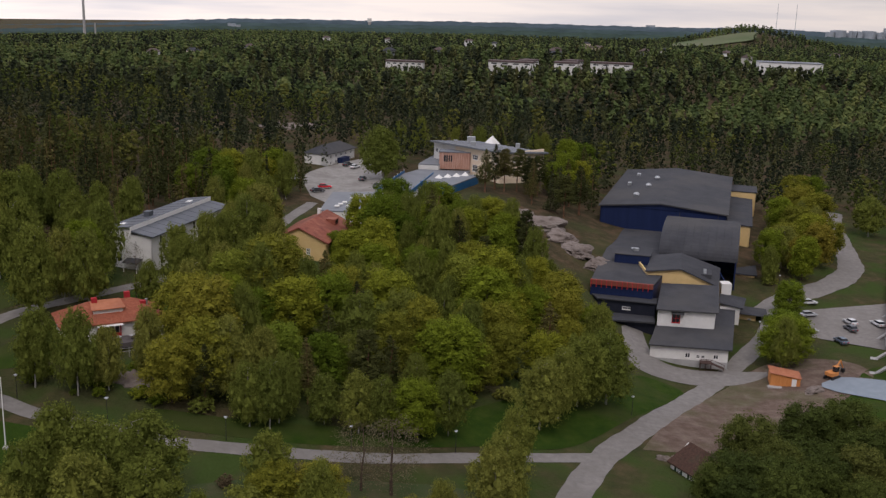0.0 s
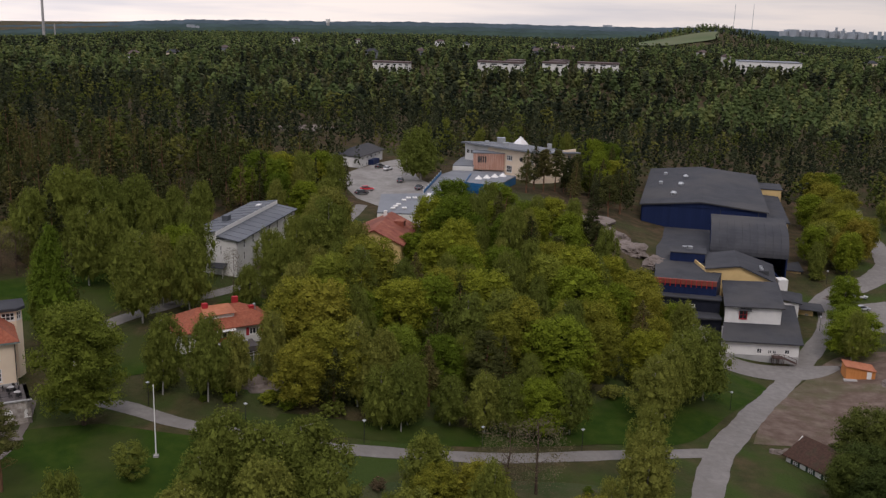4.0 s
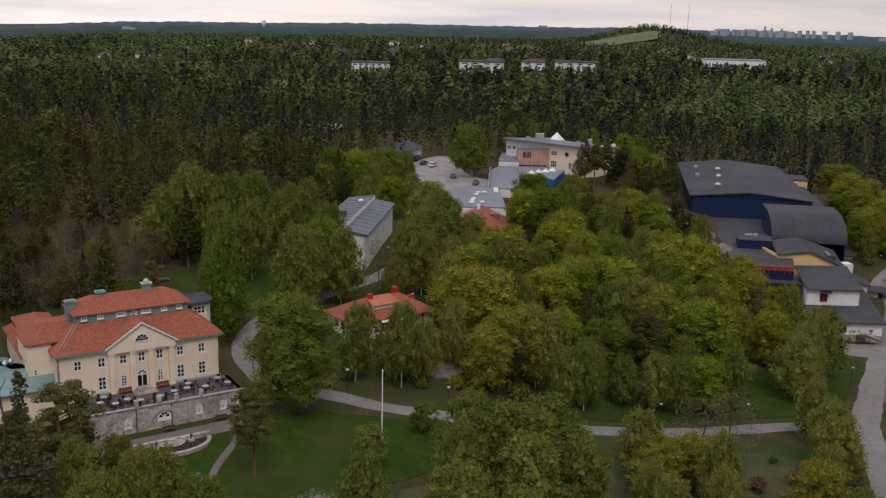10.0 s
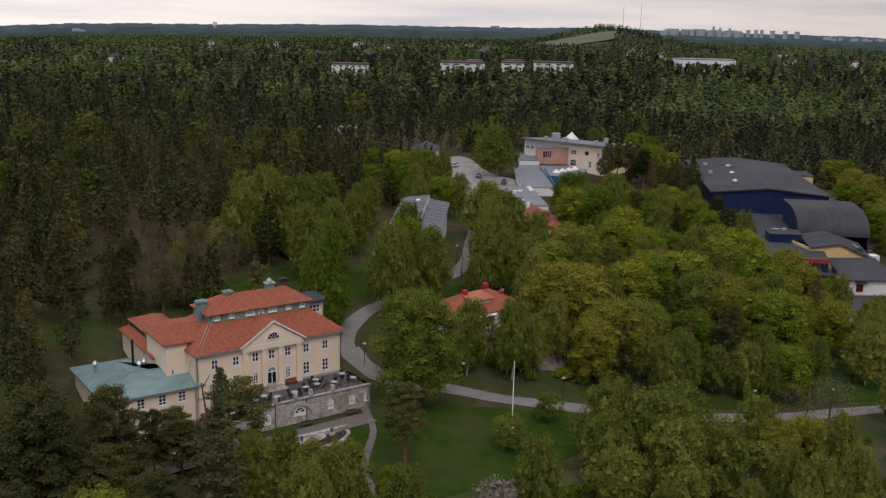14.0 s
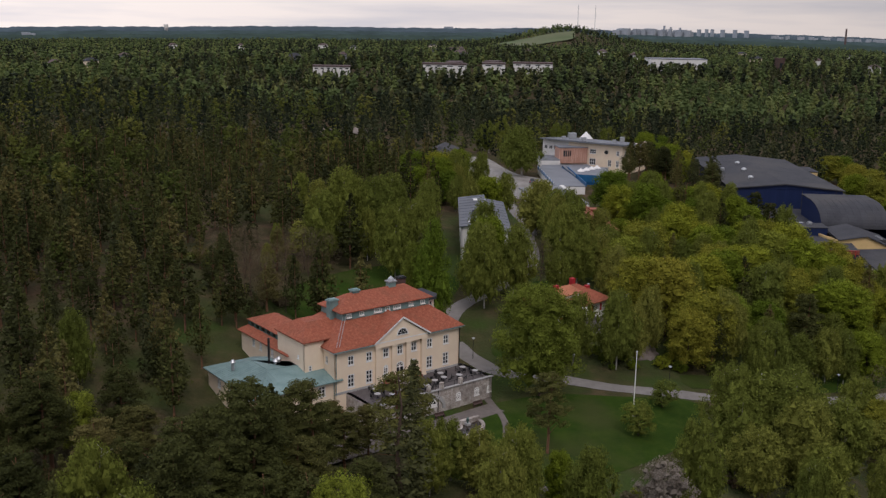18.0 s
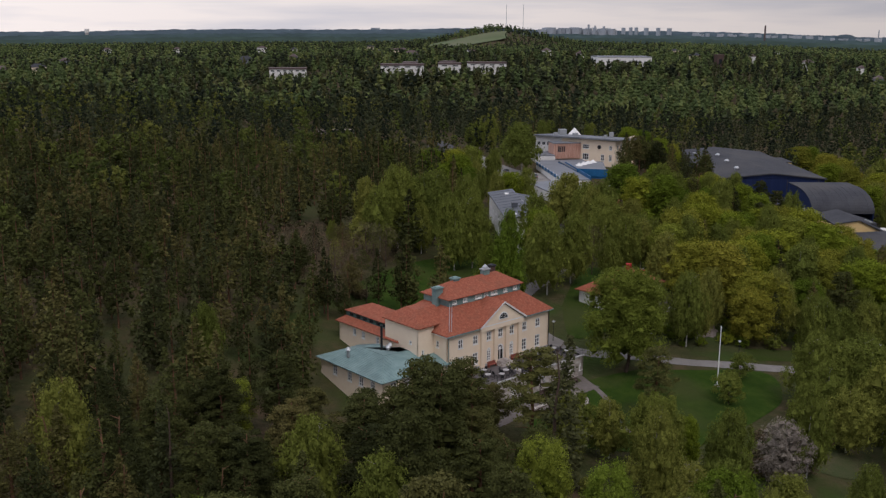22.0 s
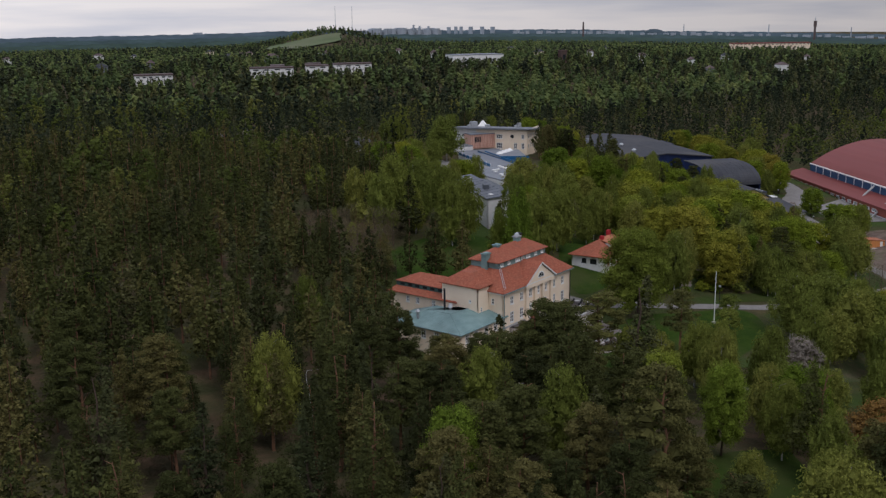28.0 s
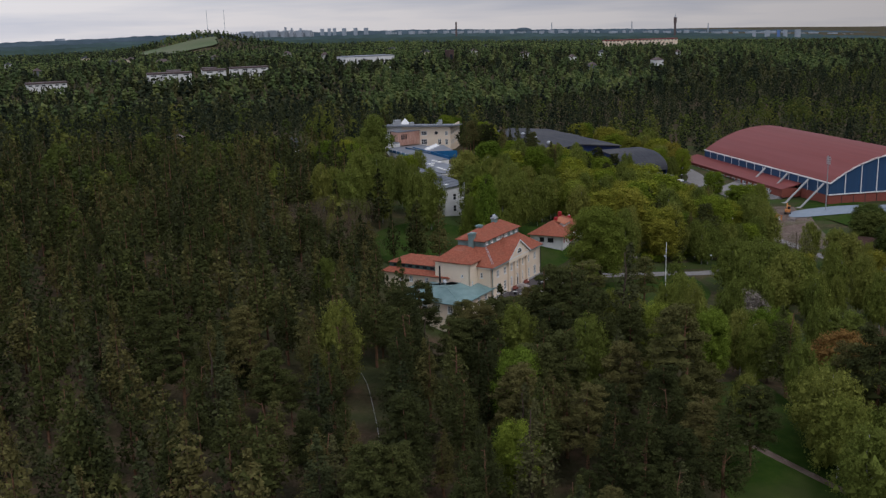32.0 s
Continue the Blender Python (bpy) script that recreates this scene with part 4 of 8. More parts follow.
# ---------------------------------------------------------------- terrace, pond and garden furniture
TER = pose(-109, 139, 4.4, 0, 0, 24.9)
terrace = thing("terrace", TER, "raised terrace with a rough grey stone front wall", "terrace", kind="structure")
wall(terrace, (2.0, -7.4), (25.6, -7.4), -4.6, 0.0, M_STONE, [(6.0, -2.9, 1.1, 1.0, 3, 3, True), (11.3, -2.6, 2.0, 0.4, 6, 2, True), (16.6, -2.6, 1.1, 0.9, 3, 3, True), (20.4, -2.6, 1.1, 0.9, 3, 3, True), (23.0, -2.6, 0.9, 0.8, 3, 3, True)], name="front_wall", thick=0.6)
wall(terrace, (25.6, -7.4), (25.6, 0.0), -4.6, 0.0, M_STONE, name="side_wall", thick=0.6)
wall(terrace, (2.0, 0.0), (2.0, -7.4), -4.6, 0.0, M_STONE, name="side_wall", thick=0.6)
part("paving", box(2.0, 25.6, -7.4, -0.08, -0.04, 0.0), M_PAVING, terrace, "dark grey paving")
part("coping", box(1.9, 25.75, -7.6, -7.1, 0.0, 0.12), M_CONCRETE, terrace)
bm = bmesh.new()
for i in range(14):
    a0, a1 = math.pi * i / 14, math.pi * (i + 1) / 14
    add_prism(bm, [(2.6 * math.cos(a0), 2.6 * math.sin(a0)), (2.6 * math.cos(a1), 2.6 * math.sin(a1)), (2.05 * math.cos(a1), 2.05 * math.sin(a1)), (2.05 * math.cos(a0), 2.05 * math.sin(a0))], 0.0, 0.18)
part("arch_surround", bm, M_CONCRETE, terrace, "pale stone arch in the terrace wall").matrix_basis = pose(13.3, -7.41, -3.1, 90)
for i in range(13):
    x = 2.3 + i * 1.93
    part("rail_post", tube((x, -7.35, 0.1), (x, -7.35, 1.0), 0.03, 0.03, 6), M_BLACK, terrace)
part("rail", tube((2.0, -7.35, 1.0), (25.5, -7.35, 1.0), 0.03, 0.03, 6), M_BLACK, terrace)
for x in (9.3, 12.6, 15.2, 19.0):
    part("pillar", box(x - 0.3, x + 0.3, -7.6, -7.0, 0.12, 1.15), M_STONE, terrace, bevel=0.04)
for x in (9.2, 14.4):
    part("drain_pipe", tube((x, -7.52, -4.0), (x, -7.52, 0.0), 0.06, 0.06, 6), M_BLACK, terrace)
patch("terrace_walk", [(-107, 130), (-84, 140.5), (-82, 137.5), (-105, 126.5)], M_WALK, "dark gravel walk below the terrace wall", lift=0.1, round_off=False, clear=False)
pond = thing("garden_pond", TER @ pose(12.6, -13.6, -4.0), "half round garden pond with a low stone rim", "pond")
bm = bmesh.new()
N = 22
for i in range(N):
    a0, a1 = math.pi + math.pi * i / N, math.pi + math.pi * (i + 1) / N
    add_prism(bm, [(5.6 * math.cos(a0), 3.9 * math.sin(a0)), (5.6 * math.cos(a1), 3.9 * math.sin(a1)), (5.0 * math.cos(a1), 3.3 * math.sin(a1)), (5.0 * math.cos(a0), 3.3 * math.sin(a0))], -0.6, 0.38)
part("rim", bm, M_STONE, pond, "curved grey stone rim")
part("water", prism([(5.1 * math.cos(math.pi + math.pi * i / N), 3.4 * math.sin(math.pi + math.pi * i / N)) for i in range(N + 1)], -0.5, 0.24), M_WATER, pond, "dark brown still water")
bm = bmesh.new()
for i in range(4):
    r = 1.9 - 0.38 * i
    add_prism(bm, [(r * math.cos(math.pi + math.pi * k / 12), 0.3 + 0.8 * r * math.sin(math.pi + math.pi * k / 12)) for k in range(13)], -0.4 + 0.2 * i + (0 if i == 0 else 0.0), -0.2 + 0.2 * i + 0.45)
part("step", bm, M_STONE, pond, "half round stone steps")
part("back_wall", box(-5.6, 5.6, 0.3, 0.9, -0.6, 0.75), M_STONE, pond)


def ornament(m, foot, wide, tall):
    """A squat stone foot with a turned dark bronze vessel on it."""
    ob = thing("garden_urn", m, "small dark bronze urn on a pale stone foot", "ornament", "urns by the pond")
    part("foot", box(-wide, wide, -wide, wide, -0.3, foot), M_CONCRETE, ob, "pale stone foot", bevel=0.03)
    bm = bmesh.new()
    ring = ((0.0, 0.5), (0.12, 0.28), (0.3, 0.3), (0.55, 0.62), (0.85, 0.5), (1.0, 0.66))
    for (z0, r0), (z1, r1) in zip(ring, ring[1:]):
        add_tube(bm, (0, 0, foot + z0 * tall), (0, 0, foot + z1 * tall), r0 * wide, r1 * wide, 10)
    part("vessel", bm, M_DARKCOPPER, ob, "dark bronze vessel")


ornament(TER @ pose(10.0, -14.6, -3.75), 0.35, 0.38, 0.8)
ornament(TER @ pose(15.2, -14.0, -3.75), 0.35, 0.38, 0.8)
ornament(pose(-86.9, 120.5, hz(-86.9, 120.5)), 0.5, 0.6, 1.1)


def cafe_table(m):
    ob = thing("cafe_table", m, "round pale grey cafe table on a dark foot", "table", "tables on the terrace")
    bm = tube((0, 0, 0.70), (0, 0, 0.74), 0.52, 0.52, 18)
    part("tabletop", bm, M_TABLE, ob)
    part("stem", tube((0, 0, 0.03), (0, 0, 0.70), 0.04, 0.04, 8), M_BLACK, ob)
    part("foot", tube((0, 0, 0), (0, 0, 0.03), 0.26, 0.26, 12), M_BLACK, ob)
    return ob


def cafe_chair(m):
    ob = thing("cafe_chair", m, "black metal cafe chair", "chair", "chairs on the terrace")
    part("seat", box(-0.24, 0.24, -0.24, 0.24, 0.42, 0.47), M_BLACK, ob, bevel=0.01)
    part("backrest", box(-0.24, 0.24, 0.2, 0.25, 0.47, 0.9), M_BLACK, ob, bevel=0.01)
    for x in (-0.2, 0.2):
        for y in (-0.2, 0.2):
            part("leg", tube((x, y, 0), (x, y, 0.42), 0.022, 0.022, 5), M_BLACK, ob)
    return ob


t0 = c0 = None
for i, (x, y) in enumerate([(4.8, -4.6), (6.7, -5.9), (8.6, -5.0), (10.2, -6.2), (13.2, -5.9), (15.6, -4.9), (17.7, -4.6), (18.4, -2.8), (20.4, -5.2), (23.9, -5.1), (23.2, -2.6), (5.8, -2.6)]):
    m = TER @ pose(x, y, 0.0, 0, 0, i * 37)
    if t0 is None:
        t0 = cafe_table(m)
        t0.matrix_world = m
    else:
        copy_thing(t0, Matrix.Identity(4)).matrix_world = m
    for k in range(4 if i % 3 else 3):
        a = i * 0.9 + k * math.tau / 4
        m = TER @ pose(x + 1.0 * math.cos(a), y + 1.0 * math.sin(a), 0.0, 0, 0, math.degrees(a) - 90)
        if c0 is None:
            c0 = cafe_chair(m)
        else:
            copy_thing(c0, Matrix.Identity(4)).matrix_world = m
for x in (9.4, 15.1):
    bench = thing("garden_bench", TER @ pose(x, -1.0, 0), "brownish red garden bench against the facade", "bench", "benches by the door")
    part("seat", box(-0.95, 0.95, -0.25, 0.25, 0.40, 0.46), M_REDWOOD, bench)
    part("backrest", box(-0.95, 0.95, 0.22, 0.28, 0.46, 0.95), M_REDWOOD, bench)
    for sx in (-0.85, 0.85):
        part("leg", box(sx - 0.05, sx + 0.05, -0.22, 0.25, 0, 0.40), M_REDWOOD, bench)
for x, y, z in ((13.5, -9.2, -4.1), (21.5, -8.9, -4.1)):
    bench = thing("stone_bench", TER @ pose(x, y, 0) @ pose(0, 0, hz(*(TER @ Vector((x, y, 0))).xy) - 4.4 + 0.1), "dark wooden bench below the terrace wall", "bench")
    part("seat", box(-0.9, 0.9, -0.22, 0.22, 0.40, 0.46), M_BRICK, bench)
    part("backrest", box(-0.9, 0.9, 0.2, 0.26, 0.46, 0.85), M_BRICK, bench)
    for sx in (-0.8, 0.8):
        part("leg", box(sx - 0.05, sx + 0.05, -0.2, 0.2, 0, 0.40), M_BRICK, bench)

# ---------------------------------------------------------------- villa
villa = thing("villa", pose(-67.7, 164.2, 4.9, 0, 0, 29), "white villa with a red tiled hip roof and red shutters", "villa")
wall(villa, (2.8, 0), (20.2, 0), -1.2, 2.6, M_WHITE, [(2.2, 0.8, 1.5, 1.2, 3, 1), (7.8, 0.05, 3.6, 2.1, 4, 1), (13.8, 0.7, 1.9, 1.3, 3, 1)])
wall(villa, (20.2, 0), (20.2, 8.9), -1.2, 2.6, M_WHITE, [(4.5, 0.8, 1.4, 1.2, 2, 1)])
wall(villa, (20.2, 8.9), (2.8, 8.9), -1.2, 2.6, M_WHITE, [(5, 0.8, 1.4, 1.2, 2, 1), (13, 0.8, 1.4, 1.2, 2, 1)])
wall(villa, (2.8, 8.9), (2.8, 0), -1.2, 2.6, M_WHITE, [(3.2, 0.9, 1.2, 1.1, 2, 1), (5.6, 0.9, 1.6, 1.1, 3, 1)], trim=M_BLACK)
hip_roof(villa, 2.1, 20.9, -0.7, 9.6, 2.75, 2.9, M_TILE, thick=0.18, inset=5.5)
for x in (3.9, 6.1, 15.3, 17.9):
    part("shutter", box(x - 0.27, x + 0.27, -0.07, 0.0, 0.65, 2.1), M_REDPAINT, villa, "red painted shutter")
part("door_frame", prism([(8.6, -0.12), (8.8, -0.12), (8.8, 0.1), (8.6, 0.1)], 0, 2.2), M_REDPAINT, villa)
part("door_frame", prism([(12.4, -0.12), (12.6, -0.12), (12.6, 0.1), (12.4, 0.1)], 0, 2.2), M_REDPAINT, villa)
part("door_panel", box(8.8, 12.4, -0.06, 0.0, 0.0, 0.7), M_REDPAINT, villa, "red lower panels of the glazed doors")
part("awning", slab([(8.4, -1.2, 2.35), (12.8, -1.2, 2.35), (12.8, 0, 2.65), (8.4, 0, 2.65)], 0.08), M_TRIM, villa)
dormer = part("dormer", box(8.2, 13.4, 1.6, 4.4, 3.4, 4.75), M_TRIM, villa, "white boarded dormer")
window(dormer, pose(9.6, 1.52, 3.85), 1.9, 0.7, 2, 1)
window(dormer, pose(12.0, 1.52, 3.85), 1.9, 0.7, 2, 1)
part("dormer_roof", slab([(7.8, 1.2, 4.85), (13.8, 1.2, 4.85), (13.4, 4.5, 5.75), (8.2, 4.5, 5.75)], 0.12), M_ORANGEROOF, villa, "patchy rust red dormer roof")
for x, y, z in ((14.8, 5.0, 6.7), (8.8, 4.0, 6.4), (17.2, 3.2, 5.2)):
    part("chimney", box(x - 0.5, x + 0.5, y - 0.4, y + 0.4, 3.6, z), M_REDPAINT, villa, "red sheet clad chimney", bevel=0.03)
part("roof_vent", tube((17.9, 3.4, 4.0), (17.9, 3.4, 5.4), 0.25, 0.25, 8), M_STEEL, villa)
patio = thing("patio", pose(-67.7, 164.2, 4.9, 0, 0, 29), "small paved patio in front of the villa", "patio", kind="structure")
part("paving", box(7.6, 16.0, -4.2, -0.1, -0.9, -0.04), M_PAVING, patio)
for x, y in ((9.2, -2.6), (11.6, -2.7), (13.9, -2.5)):
    copy_thing(t0, Matrix.Identity(4)).matrix_world = pose(-67.7, 164.2, 4.86, 0, 0, 29) @ pose(x, y, 0)
fence = thing("timber_fence", pose(-67.7, 164.2, 3.6, 0, 0, 29), "low weathered timber fence along the rock edge", "fence")
for i in range(14):
    a = -0.5 + i * 0.19
    x, y = 12 + 7.5 * math.sin(a), -3.0 - 3.6 * math.cos(a)
    part("post", tube((x, y, -1.5), (x, y, 1.2), 0.06, 0.05, 5), M_CONCRETE, fence)
    x2, y2 = 12 + 7.5 * math.sin(a + 0.19), -3.0 - 3.6 * math.cos(a + 0.19)
    if i < 13:
        for z in (0.5, 1.05):
            part("rail", tube((x, y, z), (x2, y2, z), 0.045, 0.045, 4), M_CONCRETE, fence)


def rock(name, x, y, z, sx, sy, sz, seed, label, rz=0.0):
    bm = bmesh.new()
    bmesh.ops.create_icosphere(bm, subdivisions=4, radius=1)
    for v in bm.verts:
        p = v.co.copy()
        n = noise.fractal(p * 1.4 + Vector((seed * 7.1, seed * 3.3, 0)), 0.9, 2.1, 5)
        s = noise.cell(p * 2.2 + Vector((seed, 0, 0))) * 0.12
        v.co = p * (1 + 0.32 * n + s)
        v.co.z *= 1.0 if v.co.z > 0 else 0.5
    ob = part(name, bm, M_ROCK)
    ob.matrix_world = pose(x, y, z, 0, 0, rz) @ Matrix.Diagonal((sx, sy, sz, 1))
    return tagged(ob, label, "rock")


rock("rock_face", -50.5, 157.0, -0.8, 4.6, 2.2, 3.4, 1, "reddish brown granite rock face below the villa", 20)
rock("rock_face", -55.0, 158.0, 0.4, 3.4, 2.0, 2.2, 2, "reddish brown granite rock face below the villa", 10)

M_ARENABLUE = material("weathered_blue_sheet", [(0.020, 0.052, 0.115), (0.032, 0.070, 0.14)], 0.3, 0.6, stretch=(3, 3, 0.1), stain=(0.03, 0.06, 0.11), stain_amount=0.5)
def add_vault(bm, profile, x0, x1, thick):
    """A curved sheet with thickness over a profile of (y, z), from x0 to x1."""
    rows = []
    for x, dz in ((x0, 0), (x1, 0), (x1, -thick), (x0, -thick)):
        rows.append([bm.verts.new((x, y, z + dz)) for y, z in profile])
    for a, b in zip(rows, rows[1:] + rows[:1]):
        for i in range(len(profile) - 1):
            bm.faces.new((a[i], a[i + 1], b[i + 1], b[i]))
    for i in (0, -1):
        bm.faces.new([r[i] for r in rows])


# ---------------------------------------------------------------- long white house
lodge = thing("long_house", pose(-72, 209, 6.2, 0, 0, -13), "white three storey house with grey split shed roofs", "house")
W1 = [(3.2, 5.8, 1.2, 2.0, 1, 2), (3.2, 2.4, 1.2, 2.0, 1, 2)]
wall(lodge, (0, 0), (6.1, 0), -2, 9.6, M_WHITE, W1)
wall(lodge, (6.1, 0), (10.9, 0), -2, 8.6, M_WHITE, [(1.0, 5.0, 0.5, 2.4, 1, 2)])
side = [(4 + 5.2 * i, z, 1.2, 1.9, 1, 2) for i in range(7) for z in (0.8, 3.6, 6.2)]
wall(lodge, (10.9, 0), (10.9, 37), -2, 8.6, M_WHITE, side)
wall(lodge, (10.9, 37), (0, 37), -2, 8.6, M_WHITE)
wall(lodge, (0, 37), (0, 0), -2, 9.6, M_WHITE, [(4 + 5.2 * i, z, 1.2, 1.6, 2, 2) for i in range(7) for z in (3.6, 6.2)])
part("roof", slab([(-0.5, -0.5, 9.6), (6.3, -0.5, 10.5), (6.3, 37.5, 10.5), (-0.5, 37.5, 9.6)], 0.25), M_SLATE, lodge, "grey sheet metal shed roof")
part("roof", slab([(6.3, -0.5, 9.5), (11.5, -0.5, 8.6), (11.5, 37.5, 8.6), (6.3, 37.5, 9.5)], 0.25), M_SLATE, lodge, "grey sheet metal shed roof")
part("upstand", box(6.1, 6.35, -0.5, 37.5, 8.9, 10.45), M_TRIM, lodge, "white boarded upstand between the roofs")
part("gable_wall", prism([(0, 0.02), (6.1, 0.02), (6.1, 0.3), (0, 0.3)], 9.5, [9.5, 10.3, 10.3, 9.5]), M_WHITE, lodge)
part("roof_fan", box(2.6, 4.0, 11.5, 13.4, 9.9, 11.3), M_SLATE, lodge, "boxed grey roof fan", bevel=0.05)
part("skylight", box(1.6, 2.6, 3.0, 4.6, 9.7, 10.05), M_TRIM, lodge)
part("skylight", box(3.4, 4.4, 30, 32, 10.0, 10.35), M_TRIM, lodge)
part("porch_roof", slab([(5.0, -2.4, 3.0), (8.6, -2.4, 3.0), (8.6, 0, 3.5), (5.0, 0, 3.5)], 0.15), M_FELT, lodge)
for x in (5.3, 8.3):
    part("porch_post", box(x - 0.08, x + 0.08, -2.3, -2.14, -1, 2.9), M_TRIM, lodge)
part("porch_step", box(5.0, 8.6, -2.4, 0, -1.5, 0.1), M_CONCRETE, lodge)
for i in range(10):
    part("roof_seam", tube((-0.4, 2 + i * 3.7, 9.64), (6.2, 2 + i * 3.7, 10.54), 0.04, 0.04, 4), M_SLATE, lodge)
    part("roof_seam", tube((6.5, 2 + i * 3.7, 9.5), (11.4, 2 + i * 3.7, 8.64), 0.04, 0.04, 4), M_SLATE, lodge)

# ---------------------------------------------------------------- sports halls beside the road
hall = thing("sports_hall", pose(50.5, 309, -3, 0, 0, -16.6), "large navy blue sports hall with a dark low gable roof", "hall")
for a, b in (((0, 0), (38.4, 0)), ((38.4, 0), (38.4, 78)), ((38.4, 78), (0, 78)), ((0, 78), (0, 0))):
    wall(hall, a, b, -4, 8.4, M_NAVY, name="wall")
for y0, y1 in ((0, 0.3), (77.7, 78)):
    part("gable", prism([(0, y0), (38.4, y0), (38.4, y1), (0, y1)], 8.2, 8.4), M_NAVY, hall)
bm = bmesh.new()
add_slab(bm, [(-0.6, -0.6, 8.5), (18.5, -0.6, 10.4), (18.5, 78.6, 10.4), (-0.6, 78.6, 8.5)], 0.4)
part("roof", bm, M_FELT, hall, "dark grey felt roof")
part("roof", slab([(18.5, -0.6, 10.4), (39.0, -0.6, 8.5), (39.0, 78.6, 8.5), (18.5, 78.6, 10.4)], 0.4), M_FELT, hall, "dark grey felt roof")
bm = bmesh.new()
for y in (0.0, 0.3):
    for p in ((0, y, 8.1), (38.4, y, 8.1), (18.5, y, 10.05)):
        bm.verts.new(p)
bm.verts.ensure_lookup_table()
for f in ((0, 1, 2), (5, 4, 3), (0, 3, 4, 1), (1, 4, 5, 2), (2, 5, 3, 0)):
    bm.faces.new([bm.verts[i] for i in f])
part("gable", bm, M_NAVY, hall)
for x, y in ((9.6, 14), (11.6, 34), (13.0, 52)):
    bm = tube((x, y, 9.2), (x, y, 10.3), 0.7, 0.7, 10)
    add_tube(bm, (x, y, 10.3), (x, y, 10.9), 1.1, 0.5, 10)
    part("roof_fan", bm, M_STEEL, hall, "galvanised roof fan")
for x, y in ((4.0, 38), (15.5, 60), (5, 60)):
    part("roof_hatch", box(x, x + 1.2, y, y + 2.2, 8.9, 9.9), M_STEEL, hall)
for x in (24.5, 36.0):
    part("downpipe", tube((x, -0.12, -2), (x, -0.12, 8.2), 0.1, 0.1, 6), M_FELT, hall)
lean = thing("side_building", pose(50.5, 309, -3, 0, 0, -16.6), "low ochre building behind the sports hall", "building")
wall(lean, (38.6, 10), (46, 10), -5, 3.6, M_OCHRE)
wall(lean, (46, 10), (46, 60), -5, 3.6, M_NAVY)
part("roof", slab([(38.6, 9.6, 4.2), (46.5, 9.6, 3.7), (46.5, 60.4, 3.7), (38.6, 60.4, 4.2)], 0.3), M_FELT, lean)
wall(lean, (38.6, 60.4), (47.5, 60.4), -5, 6.0, M_OCHRE)
wall(lean, (47.5, 60.4), (47.5, 74), -5, 6.0, M_OCHRE)
part("roof", box(38.6, 47.9, 60.2, 74.4, 6.0, 6.3), M_FELT, lean)

# half barrel vault leaning on the hall, blue gable to the west
vault = thing("vaulted_hall", pose(61.5, 270, -1, 0, 0, -16.6), "dark vaulted hall with bright navy gable ends", "hall")
N = 12
arc = [(15.5 * (1 - math.cos(math.pi / 2 * i / N)), 6.6 * math.sin(math.pi / 2 * i / N)) for i in range(N + 1)]
bm = bmesh.new()
add_vault(bm, arc, -0.3, 21.0, 0.3)
part("roof", bm, M_FELT, vault, "curved dark roof sheets", smooth=False)
for x in (0.0, 20.4):
    bm = bmesh.new()
    f = [bm.verts.new((x, y, z - 0.15)) for y, z in arc] + [bm.verts.new((x, 15.5, -9)), bm.verts.new((x, 0, -9))]
    g = [bm.verts.new((x + 0.35, v.co.y, v.co.z)) for v in f]
    bm.faces.new(f)
    bm.faces.new(g[::-1])
    for i in range(len(f)):
        j = (i + 1) % len(f)
        bm.faces.new((f[i], f[j], g[j], g[i]))
    part("gable", bm, M_NAVY, vault, "navy blue gable end")
part("wall", box(0, 20.7, 15.2, 24, -9, 6.3), M_NAVY, vault)
part("back_roof", box(-0.3, 21.0, 15.5, 24.5, 6.3, 6.6), M_FELT, vault)
for i in range(1, 10):
    bm = bmesh.new()
    for (y0, z0), (y1, z1) in zip(arc, arc[1:]):
        add_tube(bm, (i * 2.1, y0, z0 + 0.02), (i * 2.1, y1, z1 + 0.02), 0.05, 0.05, 4)
    part("roof_seam", bm, M_FELT, vault)

flat = thing("flat_roofed_hall", pose(0, 0, 0), "low hall with a wide dark flat roof", "hall")
ring = [(38.6, 243.2), (53.6, 239.2), (80, 300), (57, 312)]
for a, b in zip(ring, ring[1:] + ring[:1]):
    wall(flat, a, b, -10, -2.2, M_NAVY)
part("roof", prism(ring, -2.2, -1.5), M_FELT, flat, "wide dark felt roof")
part("parapet", prism([(38.4, 242.9), (53.5, 238.9), (53.7, 239.5), (38.8, 243.6)], -2.6, -1.35), M_REDWOOD, flat, "rust red slatted parapet")
for i in range(12):
    t = i / 12
    x, y = 38.6 + 15.0 * t, 242.8 - 4.0 * t
    part("parapet_post", box(x - 0.08, x + 0.08, y - 0.2, y, -3.2, -1.3), M_REDPAINT, flat)
part("roof_box", prism([(47.6, 262), (56.5, 259.5), (58.5, 266), (49.6, 268.5)], -1.5, 0.9), M_NAVY, flat, "navy plant room on the roof")
part("roof_box_top", prism([(47.4, 261.8), (56.7, 259.3), (58.8, 266.2), (49.4, 268.8)], 0.9, 1.1), M_FELT, flat)
for x, y, s in ((51, 270.5, 1.1), (54.0, 271.5, 1.5), (53.2, 265.0, 1.0)):
    part("roof_unit", box(x, x + s * 1.4, y, y + s, -1.5 if y > 269 else 1.1, 0.2 if y > 269 else 1.8), M_STEEL, flat, "galvanised ventilation unit")

